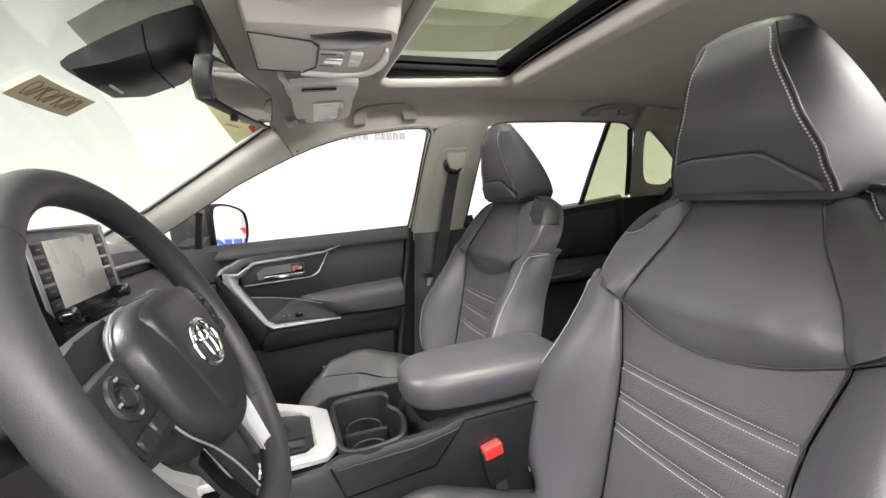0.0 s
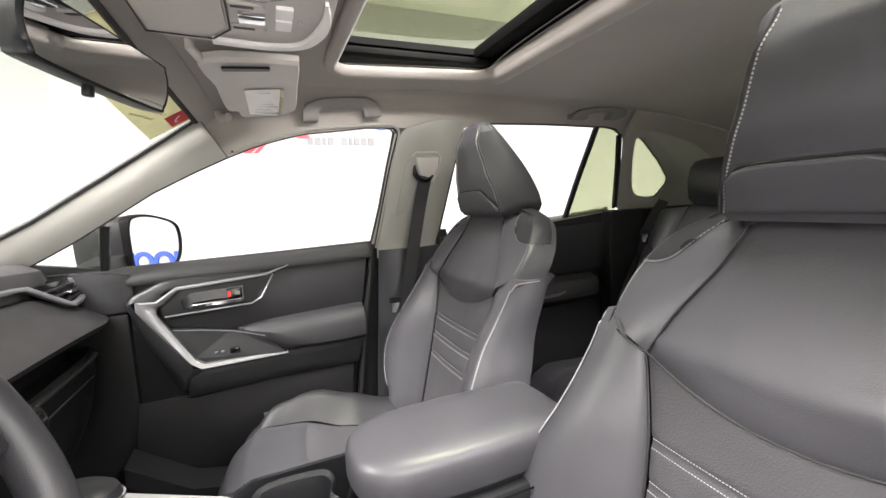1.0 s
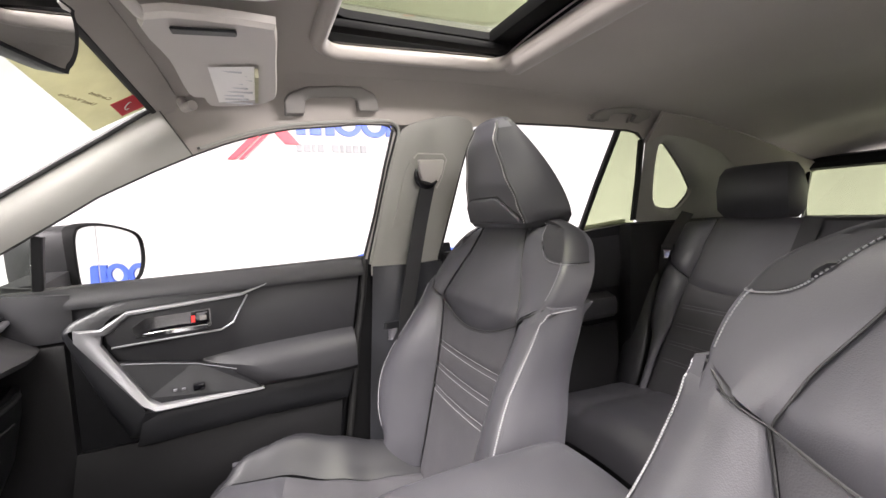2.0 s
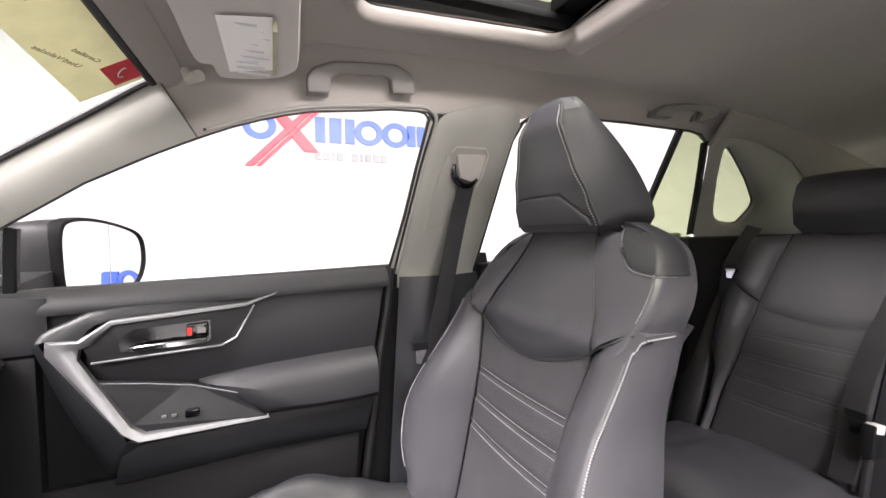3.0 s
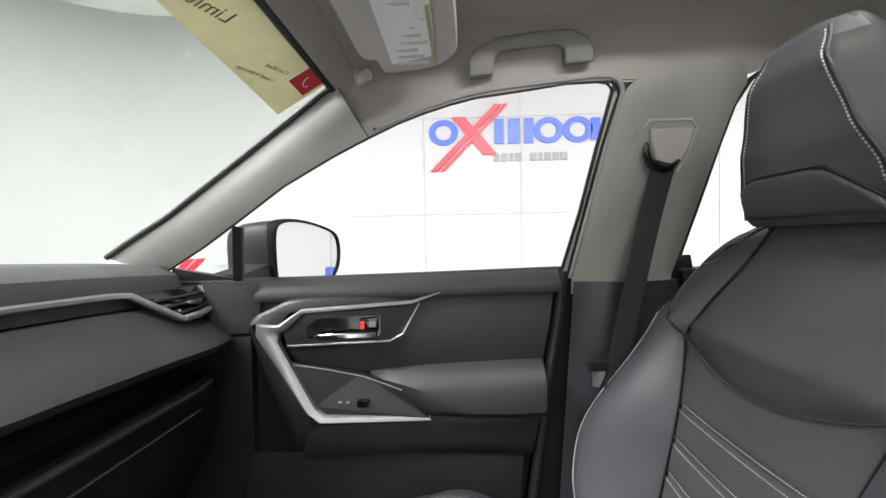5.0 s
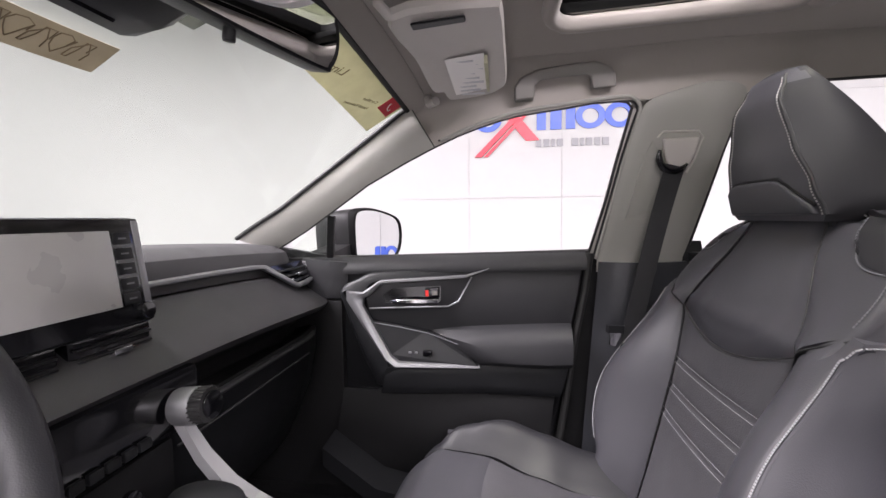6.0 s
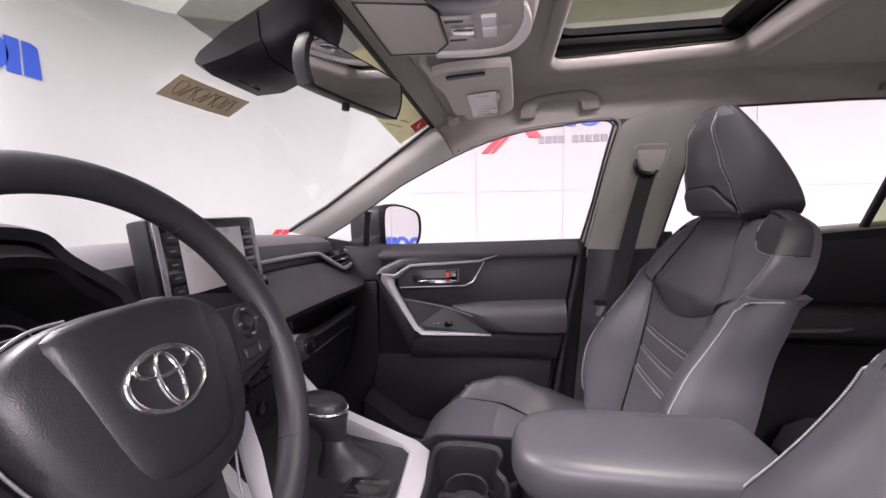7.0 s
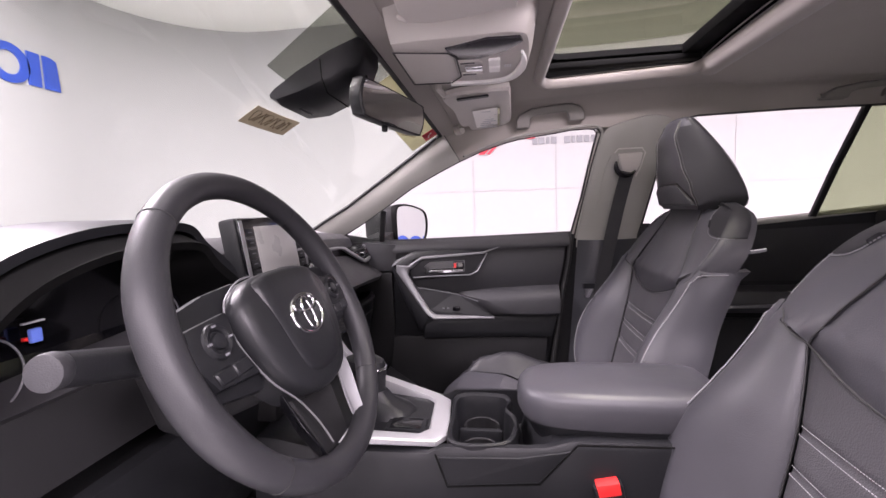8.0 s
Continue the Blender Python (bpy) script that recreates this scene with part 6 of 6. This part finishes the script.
    for k in range(2):
        part("roof_switch", box((-0.200, -0.028 + 0.037 * k, z - 0.007), (-0.178, 0.004 + 0.037 * k, z), 0.003), LABEL, o, "pale roof switch")
    for k in range(3):
        part("mark", box((-0.170 + 0.005 * k, 0.008, z - 0.0045), (-0.167 + 0.005 * k, 0.020, z - 0.003), 0), GLYPH, o, smooth=False)
    return o


overhead_console()


def sun_visor(s):
    v = thing("sun_visor", (-0.30, s * 0.4, 1.50), "pale grey sun visor folded up against the roof with white label", "sun visor", "sun visors")
    key = [(-0.312, 0.206), (-0.172, 0.204), (-0.154, 0.222), (-0.148, 0.35), (-0.143, 0.49), (-0.152, 0.525), (-0.185, 0.554), (-0.258, 0.562), (-0.272, 0.546), (-0.277, 0.518), (-0.300, 0.500), (-0.308, 0.35)]
    zz = lambda x, y: 1.497 - 0.13 * max(y - 0.40, 0) - 0.06 * max(-0.18 - x, 0)  # noqa: E731
    pts = [(p.x, p.y) for p in smooth_line([(x, y, 0) for x, y in key], 4, True)]
    rings = []
    for g, dz in ((0.93, 0.012), (1.0, 0.006), (1.0, -0.004), (0.97, -0.010), (0.5, -0.012)):
        ring = []
        for x, y in pts:
            a, b = -0.225 + (x + 0.225) * g, 0.385 + (y - 0.385) * g
            ring.append((a, s * b, zz(a, b) + dz))
        rings.append(ring)
    body = part("panel", loft(rings), PALE, v, "pale grey padded panel")
    lab = part("label", slab([(x, s * y, zz(x, y) - 0.0155) for x, y in ((-0.254, 0.362), (-0.184, 0.352), (-0.182, 0.505), (-0.250, 0.520))], (0, 0, -0.001)), LABEL, v, "white paper warning label", smooth=False)
    bm = bmesh.new()
    for k in range(9):
        y = 0.375 + 0.018 * k
        box((-0.238, s * y - 0.003, zz(-0.238, y) - 0.0175), (-0.196 + 0.008 * ((k * 7) % 3 - 1), s * y + 0.003, zz(-0.21, y) - 0.0166), 0, 1, bm)
    tagged(part("print", bm, GLYPH, lab, "small grey lines of print", smooth=False), kind="stuff")
    part("label_edge", box((-0.184, s * 0.445 - 0.085, zz(-0.18, 0.50) - 0.0180), (-0.178, s * 0.445 + 0.08, zz(-0.18, 0.40) - 0.0160), 0), CLING, lab, "yellow label edge", smooth=False)
    if s > 0:
        part("mirror_lid", slab([(x, s * y, zz(x, y) - 0.0125) for x, y in ((-0.285, 0.216), (-0.205, 0.214), (-0.205, 0.232), (-0.285, 0.236))], (0, 0, -0.004), 0.002, 1), PLASTIC, v, "dark slot in the panel")
    part("hook", tube([(-0.325, s * 0.195, 1.53), (-0.325, s * 0.195, 1.497), (-0.315, s * 0.21, 1.488), (-0.298, s * 0.225, 1.487)], 0.008, 10), PALE, v, "pale plastic hook")
    part("pivot", tube([(-0.325, s * 0.60, 1.48), (-0.318, s * 0.585, 1.462), (-0.300, s * 0.56, 1.462)], 0.010, 10), PALE, v, "pale plastic pivot arm")
    return v


sun_visor(1)
sun_visor(-1)


def grab_handle(outline, s, lift, label):
    """A flat bracket-shaped handle against the sloping roof rail; outline in (x, z)."""
    at = lambda x, z, off: Vector((x, s * (yw(z) - off), z))  # noqa: E731
    cx = sum(p[0] for p in outline) / len(outline)
    g = thing("grab_handle", at(cx, outline[0][1], lift), label, "handle", "roof grab handles")
    n = Vector((0, -s, -0.40)).normalized()
    bm = slab([at(x, z, lift) - n * 0.016 for x, z in outline], n * 0.018, 0.0055, 3)
    part("bar", bm, HANDLE, g, "flat curved bar")
    (x0, z0), (x1, z1) = outline[0], outline[-1]
    k = len(outline) // 2 + 2
    (x2, z2), (x3, z3) = outline[k], outline[k + 1]
    for a, b in (((x0, z0), (x1, z1)), ((x2, z2), (x3, z3))):
        pts = [at(a[0], a[1] - 0.001, lift - 0.014), at(b[0], b[1] - 0.001, lift - 0.014), at(b[0], b[1] + 0.016, lift - 0.014), at(a[0], a[1] + 0.016, lift - 0.014)]
        part("foot", slab(pts, -n * 0.02, 0.003, 2), HANDLE, g, "end cap")
    return g


FRONT_GRAB = [(-0.123, 1.459), (-0.124, 1.486), (-0.112, 1.502), (-0.074, 1.517), (-0.014, 1.523), (0.048, 1.526), (0.080, 1.515), (0.090, 1.501), (0.094, 1.477), (0.045, 1.474), (0.040, 1.497), (0.026, 1.502), (-0.065, 1.496), (-0.079, 1.487), (-0.080, 1.462)]
REAR_GRAB = [(0.768, 1.492), (0.774, 1.506), (0.800, 1.520), (0.860, 1.530), (0.925, 1.535), (0.985, 1.536), (1.015, 1.526), (1.012, 1.508), (0.966, 1.490), (0.936, 1.493), (0.950, 1.512), (0.930, 1.517), (0.855, 1.512), (0.838, 1.505), (0.836, 1.491)]
for s_ in (1, -1):
    grab_handle(FRONT_GRAB, s_, 0.016, "grey plastic grab handle fixed above the front door")
    grab_handle(REAR_GRAB, s_, 0.020, "grey plastic grab handle fixed above the rear door")


def inside_mirror():
    m = thing("rear_view_mirror", (-0.45, 0.0, 1.49), "black rear view mirror hanging from the windscreen", "mirror")
    a, b = Vector((-0.424, -0.118, 1.411)), Vector((-0.350, 0.105, 1.402))
    e = (b - a).normalized()
    up = Vector((0, 0, 1)) - e * e.z
    n = e.cross(up).normalized()
    if n.x < 0:
        n = -n
    n = (n + Vector((0, 0, -0.10))).normalized()
    up = n.cross(e).normalized()
    if up.z < 0:
        up = -up
    c = (a + b) / 2
    key = [(-0.118, 0.0), (-0.112, 0.027), (-0.09, 0.034), (0.09, 0.034), (0.112, 0.027), (0.118, 0.0), (0.108, -0.026), (0.085, -0.034), (-0.085, -0.034), (-0.108, -0.026)]
    pts = [(p.x, p.y) for p in smooth_line([(x, y, 0) for x, y in key], 4, True)]
    at = lambda x, y, w: c + e * x + up * y + n * w  # noqa: E731
    rings = [[at(x * g, y * g, w) for x, y in pts] for g, w in ((0.93, 0.001), (0.99, 0.002), (1.0, -0.004), (0.97, -0.022), (0.80, -0.036), (0.4, -0.042))]
    part("housing", loft(rings), PLASTIC, m, "black plastic housing")
    part("mirror_glass", slab([at(x * 0.93, y * 0.9, 0.0015) for x, y in pts], n * 0.002), MIRROR, m, "mirror glass", smooth=False)
    part("switch", drum(at(-0.02, -0.040, -0.008), up, 0.006, 0.012, 16, 0.002), PLASTIC, m, "small button under the mirror")
    part("stem", tube([at(0, 0, -0.03), at(-0.01, 0.03, -0.06), Vector((-0.46, -0.005, 1.49))], [0.014, 0.013, 0.016], 12), GLOSS_BLACK, m, "black ball-joint stem")
    h = thing("sensor_housing", (-0.50, 0.0, 1.48), "black sensor housing on the windscreen behind the mirror", "housing")
    rings = []
    for x, hw, top, bot in ((-0.612, 0.075, 0.0, 0.008), (-0.598, 0.082, 0.0, 0.026), (-0.55, 0.085, 0.0, 0.050), (-0.49, 0.078, 0.0, 0.062), (-0.445, 0.060, 0.0, 0.058), (-0.432, 0.050, 0.0, 0.040)):
        zg = 1.41 + 0.57 * (x + 0.66) - 0.004
        rings.append([(x, -hw, zg), (x, -hw * 0.96, zg - bot * 0.7), (x, -hw * 0.7, zg - bot), (x, hw * 0.7, zg - bot), (x, hw * 0.96, zg - bot * 0.7), (x, hw, zg)])
    part("cover", loft(rings), PLASTIC, h, "black plastic cover")
    part("camera_window", slab([(-0.600, -0.03, 1.428), (-0.600, 0.03, 1.428), (-0.575, 0.026, 1.414), (-0.575, -0.026, 1.414)], (0.004, 0, 0.004)), GLOSS_BLACK, h, "dark camera window", smooth=False)
    part("seam", tube([(-0.505, -0.0825, 1.488), (-0.505, -0.079, 1.456), (-0.505, -0.056, 1.434), (-0.505, 0.056, 1.434), (-0.505, 0.079, 1.456), (-0.505, 0.0825, 1.488)], 0.0012, 6), FRAME_BLACK, h)
    return m


inside_mirror()


# ---- stickers on the glass ----
def on_glass(y, z, off=0.006):
    return Vector((ws(y, z) + off, y, z))


def glass_sheet(y0, y1, za, zb, off, ny=10, nz=4):
    """A paper lying against the windscreen; za and zb give its lower and upper edge along y."""
    def f(u, v):
        y = y0 + (y1 - y0) * u
        z = za(y) + (zb(y) - za(y)) * v
        return on_glass(y, z, off)
    return sheet(f, ny, nz, 0.0008)


note = thing("paper_note", on_glass(0.01, 1.40), "kraft paper note with brown handwriting stuck on the windscreen", "sticker")
part("paper", glass_sheet(-0.069, 0.096, lambda y: 1.391, lambda y: 1.417, 0.006), STICKER, note, smooth=False)
bm = bmesh.new()
rnd = random.Random(4)
for k in range(6):
    y0 = -0.048 + 0.022 * k
    loop = [(y0 + 0.010 * math.cos(a) * (0.7 + 0.5 * rnd.random()) + 0.004 * math.sin(2 * a), 1.404 + 0.0085 * math.sin(a * (1 + (k % 2) * 0.5))) for a in [q * 0.7 for q in range(11)]]
    tube([on_glass(y, z, 0.0085) for y, z in loop], 0.0007, 5, False, bm)
tagged(part("handwriting", bm, INK, note, "brown marker strokes"), kind="stuff")

cling = thing("window_cling", on_glass(0.5, 1.46), "yellowed dealer cling with a red square in the windscreen corner", "sticker")
edge_lo = lambda y: header(y)[1] - 0.058 + 0.02 * (0.6 - y)  # noqa: E731
part("film", glass_sheet(0.16, 0.600, edge_lo, lambda y: header(y)[1] - 0.004, 0.006, 20, 6), CLING, cling, "translucent yellow film", smooth=False)
part("red_square", glass_sheet(0.548, 0.592, lambda y: header(y)[1] - 0.030, lambda y: header(y)[1] - 0.008, 0.0085), SIGN_RED, cling, "red printed square", smooth=False)
c0 = on_glass(0.570, header(0.57)[1] - 0.019, 0.010)
part("red_square_mark", tube([c0 + Vector((0.005 * math.sin(k * math.tau / 16) * 1.3, 0.010 * math.cos(k * math.tau / 16), 0.0075 * math.sin(k * math.tau / 16))) for k in range(16)], 0.0010, 5, True), LABEL, cling, "pale oval mark")


def glass_text(words, y, z, size, parent):
    """Words printed to be read from outside, seen here from behind."""
    cu = bpy.data.curves.new("words", "FONT")
    cu.body, cu.size, cu.extrude, cu.align_x, cu.align_y = words, size, 0.0002, "CENTER", "CENTER"
    tmp = bpy.data.objects.new("words", cu)
    scene.collection.objects.link(tmp)
    me = bpy.data.meshes.new_from_object(tmp.evaluated_get(bpy.context.evaluated_depsgraph_get()))
    bpy.data.objects.remove(tmp)
    p = on_glass(y, z, 0.0085)
    ax = (on_glass(y - 0.01, z, 0.0085 ) - on_glass(y + 0.01, z, 0.0085)).normalized()
    up = (on_glass(y, z + 0.01, 0.0085) - on_glass(y, z - 0.01, 0.0085)).normalized()
    m = Matrix((ax, up, ax.cross(up))).transposed().to_4x4()
    m.translation = p
    me.transform(m)
    bm = bmesh.new()
    bm.from_mesh(me)
    bpy.data.meshes.remove(me)
    return part("print", bm, INK, parent, "dark printed words", smooth=False)


glass_text("Certified", 0.515, header(0.515)[1] - 0.030, 0.012, cling)
glass_text("Used Vehicles", 0.500, header(0.5)[1] - 0.045, 0.012, cling)
glass_text("Limited", 0.36, header(0.36)[1] - 0.035, 0.030, cling)


# ---- belts ----
def belt(path, width, flat, label, tongue_at=None):
    b = thing("seat_belt", path[0], label, "seat belt", "seat belts")
    part("webbing", bar4(smooth_line(path, 4), width, 0.0016, flat=flat), WEBBING, b, "black webbing")
    if tongue_at is not None:
        p = Vector(tongue_at)
        part("tongue", bar4([p + Vector((0.0, 0, 0.018)), p, p + Vector((-0.006, 0, -0.022))], [0.036, 0.026, 0.016], 0.003, flat=flat), CHROME, b, "bright metal tongue")
        part("tongue_cover", bar4([p + Vector((0.001, -0.002, 0.028)), p + Vector((0, -0.002, 0.010))], 0.044, 0.009, flat=flat), PLASTIC, b, "black plastic tongue cover")
    return b


fb = belt([(0.240, 0.630, 1.310), (0.215, 0.640, 1.20), (0.185, 0.648, 1.05), (0.163, 0.652, 0.93), (0.150, 0.655, 0.80), (0.150, 0.660, 0.50)], 0.046, (0.2, -1, 0), "black front seat belt hanging down the door pillar", (0.118, 0.640, 0.906))
arc = [(0.236 + 0.036 * math.cos(a), 1.338 + 0.040 * math.sin(a)) for a in [radians(172 + 15 * k) for k in range(11)]]
part("belt_guide", tube([(x, yw(z) - 0.030, z) for x, z in arc], [0.003, 0.006, 0.008, 0.0085, 0.009, 0.009, 0.0085, 0.008, 0.007, 0.005, 0.003], 10, up=(0, 1, 0)), GLOSS_BLACK, fb, "black belt guide loop")
part("guide_cap", slab([(x, yw(z) - 0.012, z) for x, z in ((0.222, 1.318), (0.212, 1.345), (0.206, 1.370), (0.282, 1.372), (0.280, 1.340), (0.268, 1.306), (0.245, 1.303))], (0, -0.012, -0.004), 0.005, 3), PALE, fb, "pale plastic cap")
part("guide_bezel", tube([(x, yw(z) - 0.0135, z) for x, z in ((0.196, 1.372), (0.206, 1.384), (0.280, 1.384), (0.292, 1.370), (0.284, 1.325), (0.272, 1.295))], 0.0024, 6), PALE, fb, "pale bezel edge")
part("height_slider", slab([(x, yw(z) - 0.010, z) for x, z in ((0.150, 1.190), (0.196, 1.205), (0.222, 1.300), (0.206, 1.340), (0.186, 1.368), (0.172, 1.330))], (0, -0.005, -0.002), 0.003, 2), PILLAR, fb, "pale height adjuster plate")


# ---- rear bench ----
def rear_bench():
    b = thing("bench_seat", (1.0, 0, 0.36), "black leather rear bench with stitched panels and headrests", "bench")
    xb = lambda z: 1.20 + (z - 0.97) * 0.42  # noqa: E731
    inner = 0.245
    ridge = lambda z: ease(z, ((0.52, 0.575), (0.66, 0.568), (0.828, 0.550), (0.957, 0.536), (1.06, 0.518), (1.172, 0.496)))  # noqa: E731
    outer = lambda z: ease(z, ((0.52, 0.612), (0.66, 0.606), (0.735, 0.616), (0.82, 0.664), (0.92, 0.672), (1.04, 0.660), (1.172, 0.646)))  # noqa: E731
    LINES = (0.865, 0.802, 0.741, 0.682)
    for s in (1, -1):
        def face(k, z, s=s):
            y = inner + (ridge(z) - inner) * k
            return (xb(z) - 0.012 * (1 - (2 * k - 1) ** 2) - 0.016 * k ** 6 - 0.016 * (1 - k) ** 6, s * y, z)

        seam = lambda k: 0.924 + 0.021 * (2 * k - 1) ** 2  # noqa: E731

        def top(u, v):
            z = seam(u) + (1.172 - seam(u)) * v
            x, y, z = face(u, z)
            return (x + 0.05 * max(v - 0.88, 0) / 0.12 * max(v - 0.88, 0) * 3, y, z)

        part("back_panel", sheet(top, 16, 16, 0.03, 0.005, FWD), LEATHER, b)

        def ins(u, v):
            z = 0.53 + (seam(u) - 0.53) * v
            x, y, z = face(u, z)
            for zc in LINES:
                x += 0.003 * math.exp(-((z - zc) / 0.006) ** 2)
            return (x, y, z)

        part("back_insert", sheet(ins, 16, 54, 0.03, 0.004, FWD), PERFORATED, b, "perforated leather with stitched channels")

        def bol(lo, hi, slope):
            def f(u, v):
                za, zb = lo + slope * u, hi
                z = za + (zb - za) * v if slope >= 0 else lo + (hi - slope * u - lo) * v
                y = ridge(z) + (outer(z) - ridge(z)) * u
                deep = 0.016 + 0.022 * math.sin(math.pi * min(u * 1.1, 1)) - 0.050 * max(u - 0.6, 0) / 0.4 * max(u - 0.6, 0) * 2.5
                return (xb(z) - deep, s * y, z - 0.012 * u * max((z - 1.10) / 0.07, 0))
            return f

        part("back_bolster", sheet(bol(0.53, 0.962, -0.075), 12, 24, 0.04, 0.006, FWD), LEATHER, b)
        part("back_bolster", sheet(bol(0.966, 1.165, 0.075), 12, 12, 0.04, 0.006, FWD), LEATHER, b)
        # padded strip that closes the gap to the door
        rings = []
        for x, y, z, r in ((1.20, 0.690, 1.00, 0.012), (1.17, 0.688, 0.95, 0.030), (1.12, 0.682, 0.84, 0.042), (1.075, 0.672, 0.74, 0.052), (1.035, 0.664, 0.64, 0.056), (1.01, 0.660, 0.56, 0.054)):
            rings.append([(x + 0.8 * r * math.cos(q) + 0.02, s * (y + r * math.sin(q)), z + 0.25 * r * math.cos(q)) for q in [math.tau * k / 14 for k in range(14)]])
        part("side_pad", loft(rings), LEATHER_SMOOTH_AND_SHADED, b, "glossy padded strip beside the door")
        for zc in LINES:
            for dz in (0.005, -0.005):
                bm = bmesh.new()
                for i in range(56):
                    p, q = face(0.05 + 0.9 * i / 56, zc + dz), face(0.05 + 0.9 * (i + 0.7) / 56, zc + dz)
                    tube([(p[0] - 0.0002, p[1], p[2]), (q[0] - 0.0002, q[1], q[2])], 0.0007, 4, False, bm)
                part("stitching", bm, STITCH_GREY, b, "grey thread")
        yc = s * 0.385
        rings = []
        for z, w, x0, x1 in ((1.168, 0.094, 1.285, 1.35), (1.195, 0.106, 1.262, 1.37), (1.26, 0.106, 1.255, 1.372), (1.31, 0.100, 1.262, 1.36), (1.334, 0.092, 1.28, 1.345), (1.340, 0.07, 1.29, 1.335)):
            rings.append([(x0, yc + w, z), (x0 - 0.006, yc + w * 0.5, z), (x0 - 0.008, yc, z), (x0 - 0.006, yc - w * 0.5, z), (x0, yc - w, z), (x0 + 0.03, yc - w - 0.012, z), (x1 - 0.02, yc - w - 0.006, z), (x1, yc - w * 0.7, z), (x1, yc + w * 0.7, z), (x1 - 0.02, yc + w + 0.006, z), (x0 + 0.03, yc + w + 0.012, z)])
        part("headrest", loft(rings), LEATHER, b, "padded rear headrest")
    part("back_core", sheet(lambda u, v: (1.245 + (0.54 + 0.62 * v - 0.97) * 0.42, 0.66 * (1 - 2 * u), 0.52 + 0.645 * v), 6, 6, 0.08, 0, FWD), LEATHER_SMOOTH_AND_SHADED, b)
    part("centre_back", sheet(lambda u, v: (xb(0.53 + 0.63 * v) - 0.012 * math.sin(math.pi * u), 0.238 * (2 * u - 1), 0.53 + 0.63 * v), 12, 14, 0.03, 0.005, FWD), LEATHER, b)

    def cush(u, v):
        y = -0.66 + 1.32 * u
        x = 0.62 + 0.58 * v
        z = ease(v, ((0, 0.52), (0.06, 0.585), (0.15, 0.608), (0.5, 0.600), (1, 0.57)))
        groove = sum(0.008 * math.exp(-((abs(y) - g) / 0.012) ** 2) for g in (0.245, 0.545))
        return (x, y, z + 0.012 * math.cos((abs(y) - 0.39) * 9) - 0.012 - groove)

    part("cushion", sheet(cush, 60, 20, 0.03, 0, (0, 0, 1)), LEATHER, b)
    part("cushion_front", sheet(lambda u, v: (0.635 - 0.02 * math.sin(math.pi * v), 0.66 - 1.32 * u, 0.40 + 0.13 * v), 12, 6, 0.03, 0, (-1, 0, 0)), LEATHER_SMOOTH_AND_SHADED, b)
    part("base", box((0.66, -0.62, 0.362), (1.18, 0.62, 0.50), 0.01), CARPET, b)
    return b


rear_bench()
belt([(1.27, 0.605, 1.19), (1.22, 0.628, 1.10), (1.20, 0.642, 1.02), (1.20, 0.66, 0.80)], 0.046, (-1, -0.2, 0.5), "black outer rear seat belt lying against the bench", (1.195, 0.632, 1.045))
belt([(1.262, 0.215, 1.17), (1.188, 0.243, 0.98), (1.148, 0.258, 0.90), (1.082, 0.268, 0.75), (1.052, 0.262, 0.68), (1.005, 0.255, 0.60)], 0.048, (-1, 0, 0.4), "black middle rear seat belt hanging over the bench", (1.062, 0.255, 0.725))
buckle(1.06, 0.22, 0.735, 15, LABEL, "white")
tagged(part("parcel_shelf", box((1.36, -0.66, 1.06), (2.0, 0.66, 1.09), 0.006), CARPET), "black load space cover", "cover", kind="structure")
# sill trim and kick plate in the passenger footwell
tagged(part("footwell_ledge", loft([[(x, 0.60, z - 0.05), (x, 0.60, z), (x, 0.69, z + 0.005), (x, 0.69, z - 0.05)] for x, z in ((-0.62, 0.60), (-0.48, 0.50), (-0.3, 0.46), (0.1, 0.45))]), PLASTIC), "grey plastic ledge beside the footwell", "trim", kind="structure")
